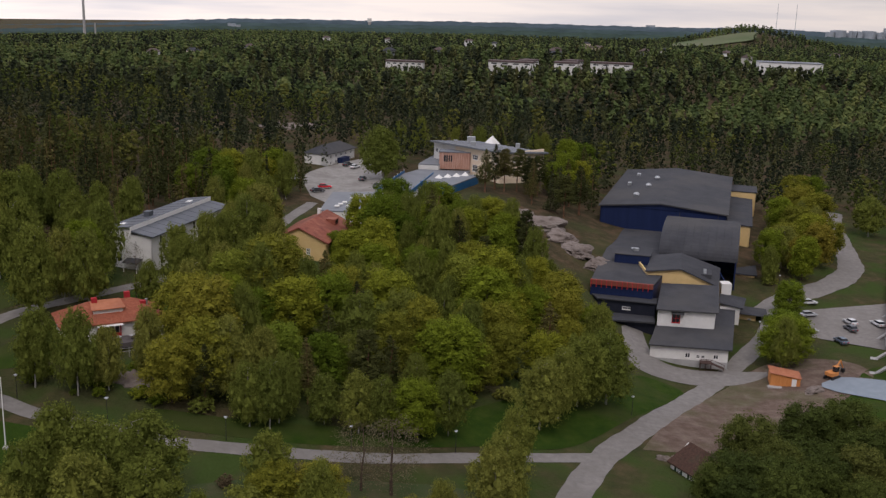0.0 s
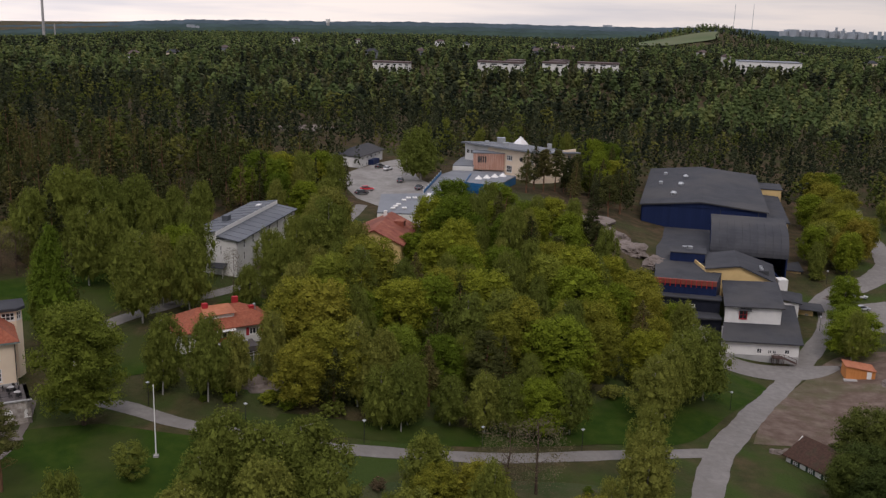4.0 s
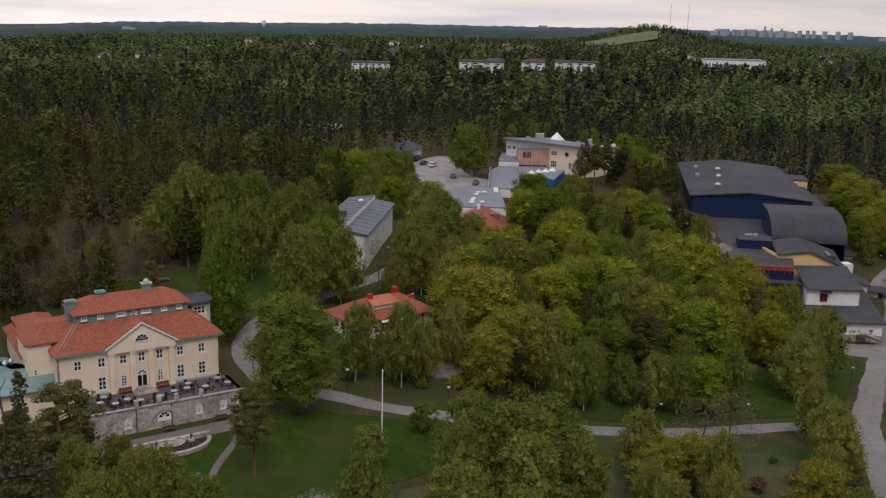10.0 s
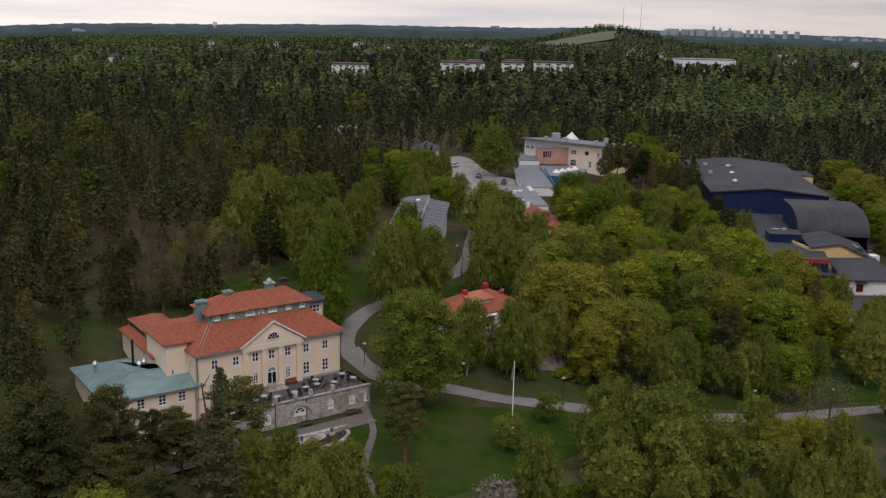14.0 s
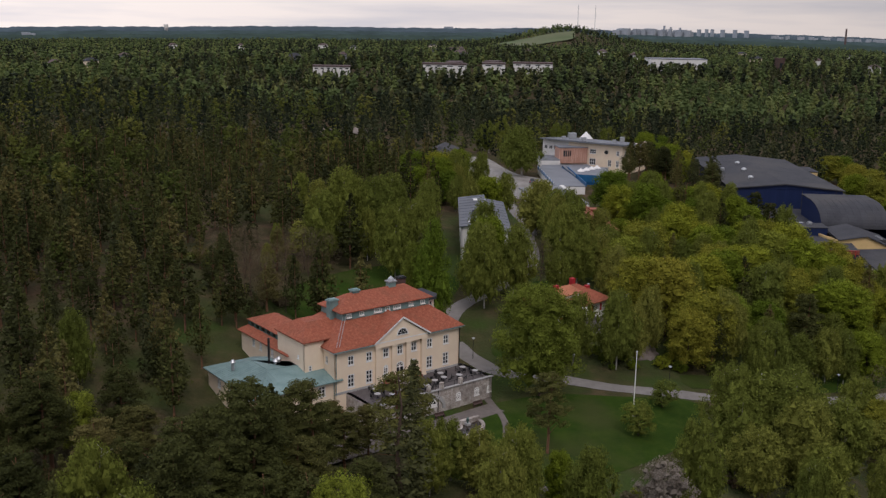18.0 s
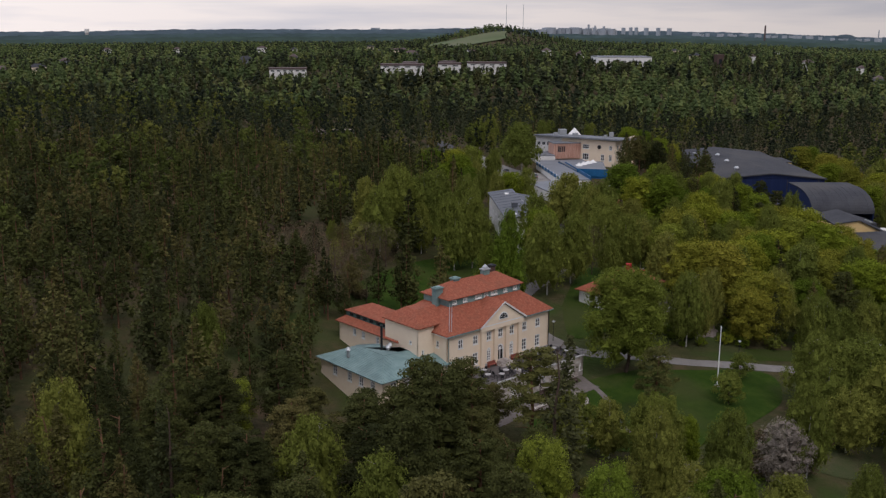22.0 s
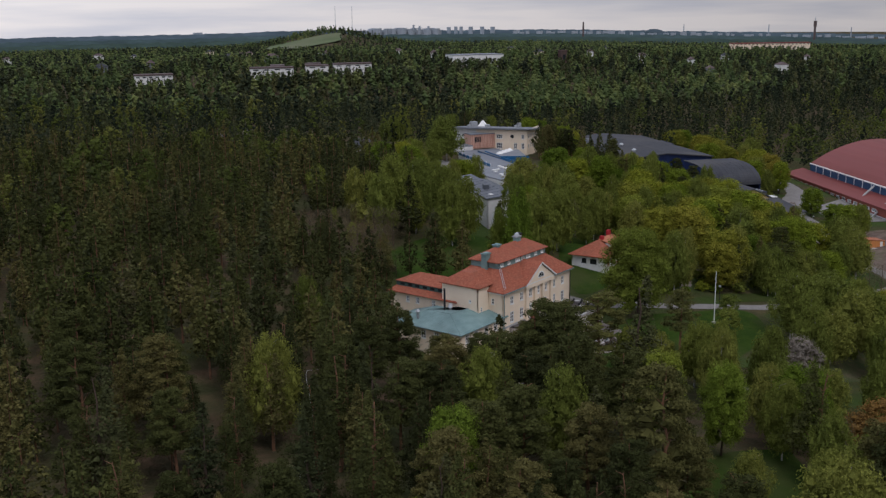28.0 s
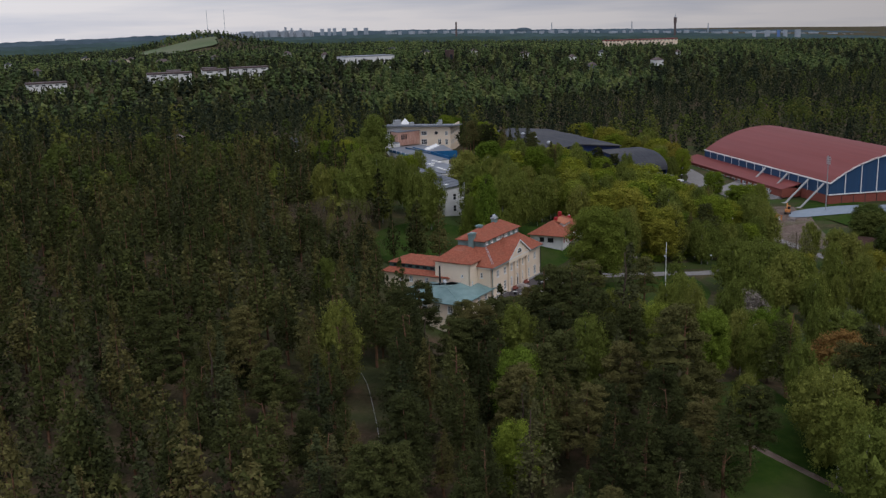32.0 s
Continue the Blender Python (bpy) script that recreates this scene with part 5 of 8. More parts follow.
# navy sheet turned near black, the shade at the entrance put into its colour
M_SHADENAVY = material("shade_darkened_navy_sheet", [(0.012, 0.014, 0.024), (0.02, 0.022, 0.034)], 0.5, 0.7)
entry = thing("entrance_block", pose(0, 0, 0), "navy entrance block, coloured dark as in shade, with stepped flat roofs", "building")
ring = [(40.2, 239.6), (53.8, 236), (55, 240), (39, 244)]
for a, b in zip(ring, ring[1:] + ring[:1]):
    wall(entry, a, b, -13, -5.4, M_SHADENAVY, [(7.0, -7.6, 2.0, 0.8, 3, 1)] if a == ring[0] else ())
part("roof", prism([(39.8, 239.2), (54.0, 235.4), (55.2, 240), (38.8, 244.2)], -5.4, -5.1), M_FELT, entry)
ring = [(43, 234), (53.2, 232.2), (54.0, 236.2), (41.5, 239.4)]
for a, b in zip(ring, ring[1:] + ring[:1]):
    wall(entry, a, b, -14, -9.0, M_SHADENAVY)
part("canopy", prism([(41.5, 232.5), (53.0, 231.2), (54.0, 239.6), (40.8, 243)], -9.0, -8.6), M_FELT, entry, "dark flat canopy")
for x in (42.4, 46, 49.6):
    part("canopy_post", tube((x, 233.4, -14.8), (x, 233.4, -9.0), 0.12, 0.12, 8), M_BLACK, entry)

# ochre block stepping down to the white block
ochre = thing("ochre_block", pose(0, 0, 0), "ochre block with an uneven dark gable roof", "building")
part("wall", prism([(53.9, 249.6), (62.5, 249.0), (71.8, 248.3), (72.3, 249.0), (62.5, 249.6), (53.9, 250.2)], -8, [-0.5, 0.4, -3.9, -3.9, 0.4, -0.5]), M_OCHRE, ochre, "ochre panelled front wall")
wall(ochre, (53.9, 262), (53.9, 250), -8, -0.7, M_OCHRE)
wall(ochre, (72.0, 249), (75, 262), -8, -4.2, M_OCHRE)
part("roof", slab([(53.4, 249.0, -0.3), (62.5, 248.4, 0.6), (66.0, 264, 1.2), (58.0, 264, 0.3)], 0.3), M_FELT, ochre)
part("roof", slab([(62.5, 248.4, 0.6), (72.4, 247.7, -3.7), (76.5, 262, -2.2), (66.0, 264, 1.2)], 0.3), M_FELT, ochre)
part("stair_head", prism([(68.2, 250.5), (71.0, 250.3), (72.4, 256), (69.6, 256.4)], -3.4, -1.2), M_FELT, ochre)
for i in range(3):
    part("skylight", box(69.2 + 0.4 * i, 69.9 + 0.4 * i, 251.2 + 1.6 * i, 251.9 + 1.6 * i, -1.2, -0.85), M_STEEL, ochre)
east = thing("east_annex", pose(0, 0, 0), "low ochre and white annex with dark roofs", "building")
wall(east, (79.5, 277.4), (90.2, 274.8), -14, -7.4, M_OCHRE)
wall(east, (90.2, 274.8), (97, 300), -14, -7.4, M_OCHRE)
part("roof", slab([(78.8, 277.2, -6.9), (90.8, 274.2, -7.2), (97.8, 301, -7.2), (86, 304, -6.7)], 0.3), M_FELT, east)
wall(east, (76.3, 253.5), (79.5, 277.4), -12, -4.6, M_NAVY)
part("wall", box(74.0, 76.6, 250.5, 253.5, -12, -3.6), M_WHITE, east)
wall(east, (72.0, 243.5), (76.8, 242.5), -14, -7.6, M_WHITE)
part("porch_roof", slab([(71.5, 243.2, -6.6), (77.4, 241.8, -7.6), (80.5, 250, -7.2), (74.0, 251.5, -6.2)], 0.25), M_FELT, east)
wall(east, (78.0, 246.5), (82.0, 245.4), -14, -10.2, M_OCHRE, [(2.6, -12.4, 0.9, 1.0, 2, 2)])
part("porch_roof", slab([(77.4, 245.2, -9.9), (84.5, 243.8, -10.2), (86, 250, -9.9), (79, 251.5, -9.6)], 0.2), M_FELT, east)
for x, y in ((84.0, 244.6), (84.9, 248.4)):
    part("porch_post", tube((x, y, -14.6), (x, y, -10.2), 0.09, 0.09, 6), M_BLACK, east)

white_block = thing("white_block", pose(0, 0, 0), "white rendered block with stepped dark felt roofs", "building")
wall(white_block, (53.2, 230.2), (66.6, 228.4), -9.6, -4.7, M_WHITE, [(4.4, -8.1, 2.0, 2.2, 2, 2)], trim=M_REDPAINT)
wall(white_block, (66.6, 228.4), (71.3, 244), -9.6, -4.7, M_WHITE)
wall(white_block, (57.8, 244), (53.2, 230.2), -9.6, -4.7, M_WHITE)
part("bay_roof", slab([(56.2, 228.9, -5.65), (59.2, 228.5, -5.65), (59.4, 229.4, -5.3), (56.4, 229.8, -5.3)], 0.15), M_FELT, white_block)
part("roof", slab([(52.6, 229.4, -4.7), (67.2, 227.6, -4.7), (72.0, 246, -2.9), (57.4, 247, -2.9)], 0.3), M_FELT, white_block, "dark felt shed roof")
wall(white_block, (49.8, 220.2), (67.3, 217.6), -16, -10.3, M_WHITE, [(8.6, -13.2, 1.2, 1.3, 2, 1), (11.0, -13.2, 0.9, 1.0, 2, 1), (12.1, -13.2, 0.9, 1.0, 2, 1), (15.0, -13.1, 1.2, 1.2, 2, 1)])
wall(white_block, (67.3, 217.6), (74.8, 243.5), -16, -10.3, M_WHITE)
wall(white_block, (53.0, 231), (49.8, 220.2), -16, -10.3, M_WHITE)
part("roof", slab([(49.2, 219.4, -10.25), (67.9, 216.7, -10.25), (76.3, 244.6, -8.2), (71.2, 245.0, -8.2), (66.6, 229.0, -9.0), (53.2, 230.8, -9.0)], 0.3), M_FELT, white_block, "dark felt lean-to roof")
part("plinth", prism([(49.7, 220.1), (67.3, 217.5), (67.25, 217.35), (49.65, 219.95)], -16, -13.6), M_CONCRETE, white_block)
stair = thing("outside_stair", pose(60.8, 217.4, -14.4, 0, 0, -8.5), "dark weathered timber stair with railings", "stair")
part("landing", box(0, 2.6, -1.6, 0.6, 1.0, 1.15), M_BRICK, stair)
for i in range(6):
    part("step", box(2.6 + 0.45 * i, 3.1 + 0.45 * i, -1.5, -0.1, 0.85 - 0.17 * i, 0.95 - 0.17 * i), M_BRICK, stair)
for x in (0.1, 1.3, 2.5):
    part("post", box(x - 0.06, x + 0.06, -1.6, -1.48, -0.6, 2.1), M_BRICK, stair)
    part("lower_post", box(x - 0.06, x + 0.06, -0.1, 0.02, -0.6, 1.0), M_BRICK, stair)
part("handrail", box(0, 2.6, -1.6, -1.5, 2.0, 2.12), M_BRICK, stair)
part("handrail", tube((2.5, -1.55, 2.06), (5.4, -1.55, 1.0), 0.06, 0.06, 5), M_BRICK, stair)
part("end_post", box(5.3, 5.42, -1.6, -1.48, -0.4, 1.0), M_BRICK, stair)

# ---------------------------------------------------------------- school
school = thing("school", pose(0, 0, 0), "pale two storey school with a grey roof and a glass pyramid", "school")
F0, F1 = (-3.0, 359.4), (19.6, 334.7)
wall(school, F0, (4.6, 351.1), 6, 17.0, M_WHITE, [(1.4 + 2.1 * i, z, 1.5, 1.5, 2, 1) for i in range(4) for z in (9.3, 13.6)])
wall(school, (4.6, 351.1), (10.0, 345.2), 6, 17.0, M_CREAM)
wall(school, (10.0, 345.2), F1, 6, 17.0, M_CREAM, [(2.2, 13.4, 2.6, 1.7, 3, 2), (2.2, 9.2, 2.6, 2.4, 3, 2), (9.2, 9.2, 1.4, 2.4, 2, 2), (12.4, 9.2, 1.2, 2.4, 2, 2), (12.4, 13.4, 1.2, 1.7, 2, 2)])
wall(school, F1, (36.0, 350.4), 6, 17.0, M_CREAM, [(3 + 4 * i, z, 1.8, 1.7, 2, 1) for i in range(5) for z in (9.4, 13.4)])
wall(school, (36.0, 350.4), (14, 374), 6, 15.0, M_WHITE)
wall(school, (14, 374), F0, 6, 15.5, M_WHITE)
part("roof", slab([(-4.6, 358.2, 17.9), (19.8, 332.2, 17.9), (37.6, 349.6, 15.9), (13.2, 375.6, 15.9)], 0.55), M_GREYROOF, school, "grey sheet metal roof")
for i in range(13):
    t = (i + 0.5) / 13
    part("roof_seam", tube((-4.6 + 24.4 * t, 358.2 - 26.0 * t, 17.93), (13.2 + 24.4 * t, 375.6 - 26.0 * t, 15.93), 0.06, 0.06, 4), M_GREYROOF, school)
bm = bmesh.new()
vs = [bm.verts.new(p) for p in ((15.4, 369.6, 15.9), (18.4, 366.4, 15.9), (21.6, 369.8, 15.7), (18.6, 373.0, 15.7), (18.5, 369.8, 18.8))]
for f in ((0, 1, 4), (1, 2, 4), (2, 3, 4), (3, 0, 4), (3, 2, 1, 0)):
    bm.faces.new([vs[i] for i in f])
part("pyramid", bm, M_TRIM, school, "small white glazed pyramid")
for x, y, s1 in ((4, 357, 1.0), (10, 352, 1.3), (9, 363, 2.0), (26, 352, 1.0), (20, 345, 0.8)):
    part("roof_unit", box(x, x + s1 * 1.5, y, y + s1, 16.6, 17.9 + s1 * 0.5), M_STEEL, school)
part("round_window", tube((15.2, 339.35, 14.4), (15.05, 339.2, 14.4), 0.75, 0.75, 14), M_BLACK, school, "round dark window")
part("glazed_bay", prism([(-1.0, 345.8), (9.8, 345.0), (10.3, 350.0), (-0.4, 352.5)], 9.6, 15.4), M_PINKPANEL, school, "faded pink corrugated bay")
part("bay_roof", prism([(-1.3, 345.5), (10.0, 344.7), (10.6, 350.0), (-0.6, 352.8)], 15.4, 15.7), M_GREYROOF, school)
part("bay_window", box(0.6, 3.6, 345.45, 345.75, 12.2, 14.4), M_GLASS, school)
for i in range(15):
    x = -0.9 + 0.76 * i
    part("bay_rib", tube((x, 345.72 - 0.072 * i, 9.6), (x, 345.72 - 0.072 * i, 15.4), 0.13, 0.13, 4), M_PINKPANEL, school)
low = thing("school_wing", pose(0, 0, 0), "low school wing with grey flat roofs and bright blue walls", "building")
for ring, z0, z1, m in (([(-8.2, 345), (-1.2, 343.8), (4.0, 361.5), (-3.6, 366)], 5, 10.9, M_WHITE), ([(-19.5, 297.5), (-9.5, 295), (-3.0, 331), (-12.6, 335)], 4, 9.2, M_WHITE), ([(-33, 266), (-19.8, 264.5), (-16.5, 297), (-32.4, 294)], 3, 9.3, M_WHITE),
                        ([(-6.6, 312), (2.6, 307), (12.4, 330), (-2.8, 337)], 4, 9.8, M_BRIGHTBLUE), ([(-12, 336), (-3, 332), (8, 330), (10, 344), (-8, 344.5)], 5, 9.0, M_WHITE)):
    for a, b in zip(ring, ring[1:] + ring[:1]):
        wall(low, a, b, z0, z1, m)
    part("roof", prism(ring, z1, z1 + 0.35), M_GREYROOF, low, "grey flat roof")
for (x0, y0), (x1, y1), z0, z1 in (((-19.6, 297.6), (-12.8, 335), 9.3, 10.3), ((-9.4, 295), (-2.9, 331), 9.3, 10.6), ((-6.7, 311.8), (2.6, 306.7), 8.2, 10.8)):
    part("blue_parapet", prism([(x0, y0), (x1, y1), (x1 + 0.25, y1 - 0.1), (x0 + 0.25, y0 - 0.1)], z0, z1), M_BRIGHTBLUE, low, "bright blue fascia")
for i in range(9):
    t = i / 8
    part("fence_post", box(-19.75 + 6.8 * t, -19.55 + 6.8 * t, 297.3 + 37.4 * t, 297.5 + 37.4 * t, 9.4, 10.7), M_TRIM, low)
for x, y in ((-28.7, 271), (-28.0, 274), (-27.2, 277), (-25.6, 283.5), (-24.3, 287), (-25.6, 271.6), (-22.4, 287.5), (-18.6, 288.5), (-18.2, 291.5), (-17.9, 294)):
    part("skylight", box(x - 0.7, x + 0.7, y - 0.55, y + 0.55, 9.65, 10.15), M_TRIM, low, "white domed skylight", bevel=0.15)
for i in range(4):
    x, y = -2.4 + 2.9 * i, 321.5 + 2.2 * i
    bm = bmesh.new()
    vs = [bm.verts.new(p) for p in ((x, y, 10.1), (x + 2.4, y - 0.6, 10.1), (x + 3.0, y + 2.0, 10.1), (x + 0.6, y + 2.6, 10.1), (x + 1.5, y + 1.0, 11.3))]
    for f in ((0, 1, 4), (1, 2, 4), (2, 3, 4), (3, 0, 4), (3, 2, 1, 0)):
        bm.faces.new([vs[k] for k in f])
    part("roof_lantern", bm, M_TRIM, low, "white glazed roof lantern")
barn = thing("tiled_house", pose(-33.0, 228.0, 0, 0, 0, -10.3), "ochre house with a rust red gable roof", "house")
wall(barn, (-6.6, 0), (6.6, 0), 3, 9.8, M_OCHRE, [(-2.2 + 6.6, 6.6, 1.0, 1.5, 2, 2), (2.2 + 6.6, 6.6, 1.0, 1.5, 2, 2)])
wall(barn, (6.6, 0), (6.6, 22), 3, 9.8, M_OCHRE, [(3 + 4 * i, 6.4, 1.1, 1.5, 2, 2) for i in range(5)])
wall(barn, (6.6, 22), (-6.6, 22), 3, 9.8, M_OCHRE)
wall(barn, (-6.6, 22), (-6.6, 0), 3, 9.8, M_OCHRE, [(4 + 5 * i, 6.4, 1.1, 1.5, 2, 2) for i in range(4)])
part("roof", slab([(-7.2, -0.5, 9.7), (0, -0.5, 13.1), (0, 22.5, 13.1), (-7.2, 22.5, 9.7)], 0.25), M_RUST, barn, "rust red sheet roof")
part("roof", slab([(0, -0.5, 13.1), (7.2, -0.5, 9.7), (7.2, 22.5, 9.7), (0, 22.5, 13.1)], 0.25), M_RUST, barn, "rust red sheet roof")
for y in (0.02, 21.6):
    bm = bmesh.new()
    a = [bm.verts.new(p) for p in ((-6.6, y, 9.7), (6.6, y, 9.7), (0, y, 12.8))]
    b = [bm.verts.new((v.co.x, v.co.y + 0.35, v.co.z)) for v in a]
    bm.faces.new(a)
    bm.faces.new(b[::-1])
    for i in range(3):
        j = (i + 1) % 3
        bm.faces.new((a[i], a[j], b[j], b[i]))
    part("gable", bm, M_OCHRE, barn)
part("chimney", box(-1.3, -0.5, 18.2, 19.0, 12.0, 14.0), M_TRIM, barn)
dormer = part("dormer", box(2.2, 4.6, 14.0, 17.0, 10.8, 12.4), M_RUST, barn)
part("dormer_window", box(4.58, 4.64, 14.4, 16.6, 11.2, 12.1), M_GLASS, dormer)
back_house = thing("back_house", pose(-49.5, 357, 7.6, 0, 0, 69), "white house with a dark hipped roof beside the yard", "house")
wall(back_house, (0, -9), (0, 0), -2, 4.4, M_WHITE)
wall(back_house, (0, -9), (22, -9), -2, 4.4, M_WHITE, [(3 + 4 * i, z, 1.3, 1.2, 2, 1) for i in range(5) for z in (0.6, 2.8)])
wall(back_house, (22, -9), (22, 0), -2, 4.4, M_WHITE)
wall(back_house, (22, 0), (0, 0), -2, 4.4, M_WHITE)
hip_roof(back_house, -0.7, 22.7, -9.7, 0.7, 4.6, 2.6, M_FELT, thick=0.2, inset=4.0)
part("porch", box(8, 14, -11, -9, -1, 2.4), M_NAVY, back_house)

# ---------------------------------------------------------------- arena with a red vaulted roof
ARENA = pose(107, 204, -11.7, 0, 0, 66.4)
arena = thing("arena", ARENA, "large blue and red arena under a red vaulted roof", "arena")
N, HALF, L = 18, 31.0, 108.0
prof = [(-2 * HALF * i / N, 8.6 + 10.4 * (1 - (2 * i / N - 1) ** 2)) for i in range(N + 1)]
bm = bmesh.new()
add_vault(bm, prof, -0.8, L, 0.4)
part("roof", bm, M_REDSHEET, arena, "weathered red sheet metal vault")
for x in (0.0, L - 0.7):
    bm = bmesh.new()
    f = [bm.verts.new((x, y, z - 0.3)) for y, z in prof] + [bm.verts.new((x, -2 * HALF + 0.3, 4.0)), bm.verts.new((x, -0.3, 4.0))]
    g = [bm.verts.new((x + 0.5, v.co.y, v.co.z)) for v in f]
    bm.faces.new(f)
    bm.faces.new(g[::-1])
    for i in range(len(f)):
        j = (i + 1) % len(f)
        bm.faces.new((f[i], f[j], g[j], g[i]))
    part("gable", bm, M_ARENABLUE, arena, "blue panelled gable end")
for i in range(0, N):
    (y0, z0), (y1, z1) = prof[i], prof[i + 1]
    part("gable_edge", tube((-0.6, y0, z0 - 0.25), (-0.6, y1, z1 - 0.25), 0.32, 0.32, 4), M_TRIM, arena)
for i in range(1, 9):
    y = -2 * HALF * i / 9
    z = float(np.interp(-y, [-p[0] for p in prof], [p[1] for p in prof]))
    part("gable_mullion", box(-0.25, 0.0, y - 0.15, y + 0.15, 4.0, z - 0.4), M_TRIM, arena, "white mullion")
part("gable_sill", box(-0.35, 0.0, -2 * HALF, 0, 3.7, 4.1), M_TRIM, arena)
part("gable_base", box(0.0, 0.5, -2 * HALF, 0, -2, 3.7), M_REDWOOD, arena, "rust red boarded base")
for i in range(12):
    part("base_post", box(-0.15, 0.0, -2 * HALF + 5.1 * i, -2 * HALF + 5.1 * i + 0.25, -1, 3.7), M_BRICK, arena)
part("wall", box(0.6, L - 0.8, -0.5, -0.1, 3.6, 8.4), M_ARENABLUE, arena, "blue panelled side wall")
part("wall", box(0.6, L - 0.8, -2 * HALF + 0.1, -2 * HALF + 0.5, -2, 8.4), M_NAVY, arena)
part("wall", box(L - 0.7, L, -2 * HALF, 0, -2, 4.0), M_NAVY, arena)
for i in range(15):
    part("wall_mullion", box(0.6 + 7.2 * i, 0.85 + 7.2 * i, -0.1, 0.06, 3.6, 8.3), M_TRIM, arena)
part("eave", box(-0.8, L, -0.25, 0.15, 8.3, 8.75), M_TRIM, arena)
# lower gallery along the west side
part("gallery_roof", slab([(20, 8.5, 3.4), (20, -0.1, 5.4), (L + 8, -0.1, 5.4), (L + 8, 8.5, 3.4)], 0.35), M_REDSHEET, arena, "red lean-to roof")
wall(arena, (L + 7.6, 8.0), (20.4, 8.0), 0.0, 3.2, M_REDWOOD, [(3.5 + 5.0 * i, 0.8, 3.4, 1.3, 3, 1) for i in range(17)])
part("gallery_end", box(20, 20.4, 0, 8.3, 0.0, 3.6), M_REDWOOD, arena)
part("gallery_base", box(22, L, 4.5, 8.6, -3.5, 0.0), M_CONCRETE, arena, "pale concrete base wall")
part("wall", box(L, L + 7.6, 0, 0.4, -2, 5.0), M_REDWOOD, arena)
part("wall", box(L + 7.3, L + 7.6, 0, 8, -2, 3.4), M_REDWOOD, arena)
for x in (3, 14, 30, 48):
    part("raking_strut", tube((x, 0.4, 8.0), (x - 0.8, 10.8, -1.2), 0.4, 0.4, 6), M_CONCRETE, arena, "white concrete raking strut")
    part("strut_foot", box(x - 1.6, x + 0.1, 10.1, 11.7, -2.5, -0.7), M_CONCRETE, arena)
part("recess", box(0.4, 20, -6, -0.2, -2, 3.6), M_REDWOOD, arena)
mast = thing("floodlight_mast", ARENA @ pose(-8, 6, -0.2), "tall steel floodlight mast beside the arena", "floodlight")
part("pole", tube((0, 0, -1), (0, 0, 21), 0.22, 0.12, 8), M_STEEL, mast)
for k in range(4):
    part("lamp_bar", box(-1.2, 1.2, -0.06, 0.06, 20.3 - 0.8 * k, 20.42 - 0.8 * k), M_STEEL, mast)
    for q in (-0.9, 0, 0.9):
        part("lamp_head", box(q - 0.3, q + 0.3, -0.3, 0.0, 20.0 - 0.8 * k, 20.4 - 0.8 * k), M_STEEL, mast)
track = patch("running_track", [(88, 208), (96, 206), (128, 184), (164, 162), (158, 152), (122, 174), (86, 200)], material("pale_blue_track", [(0.20, 0.235, 0.27), (0.25, 0.285, 0.32)], 0.5, 0.9), "pale blue running track", lift=0.3)
patch("playing_field", [(90, 196), (122, 172), (160, 148), (140, 110), (96, 130), (76, 160)], M_LAWN, "green playing field with white lines", lift=0.2, round_off=False)


# ---------------------------------------------------------------- trees
def unit(v):
    return v / (np.linalg.norm(v, axis=-1, keepdims=True) + 1e-9)


OCTA = np.array([[1, 0, 0], [0, 1, 0], [-1, 0, 0], [0, -1, 0], [0, 0, 1], [0, 0, -1]], float)
OCTA_F = np.array([[0, 1, 4], [1, 2, 4], [2, 3, 4], [3, 0, 4], [1, 0, 5], [2, 1, 5], [3, 2, 5], [0, 3, 5]])


def scatter(rng, centers, radii, per, size, flat=1.0, droop=0.0, up=0.35, heart=0.55):
    """Tufts of foliage: leaf sheets strewn through each tuft at all angles, round a small solid heart."""
    n = len(centers)
    core = OCTA[None] * rng.uniform(0.75, 1.1, (n, 6, 1))
    spin = rng.uniform(0, math.tau, n)
    cx, sx = np.cos(spin)[:, None], np.sin(spin)[:, None]
    core = np.stack([core[:, :, 0] * cx - core[:, :, 1] * sx, core[:, :, 0] * sx + core[:, :, 1] * cx, core[:, :, 2] * flat], -1)
    core = core * (radii * heart)[:, None, None] + centers[:, None]
    v = core[:, OCTA_F].reshape(-1, 3) if heart else core[:0, 0]
    if not per:
        return v
    c, r = np.repeat(centers, per, 0), np.repeat(radii, per)
    d = unit(rng.normal(size=(n * per, 3)) + np.array([0, 0, 0.3]))
    p = c + d * (r * rng.uniform(0.5, 1.12, n * per))[:, None] * np.array([1, 1, flat])
    nrm = unit(d * 0.6 + rng.normal(scale=0.55, size=d.shape) + np.array([0, 0, up]))
    a = unit(np.cross(nrm, rng.normal(size=nrm.shape)))
    b = np.cross(nrm, a)
    if droop:
        b = b * (1 - droop) + np.array([0, 0, -1]) * droop * 1.5
    s = size * rng.uniform(0.55, 1.4, n * per)[:, None]
    cards = np.stack([p - a * s - b * s * 0.5, p + a * s - b * s * rng.uniform(0.2, 0.7, (n * per, 1)), p + b * s * 1.15], 1).reshape(-1, 3)
    return np.concatenate([v, cards])


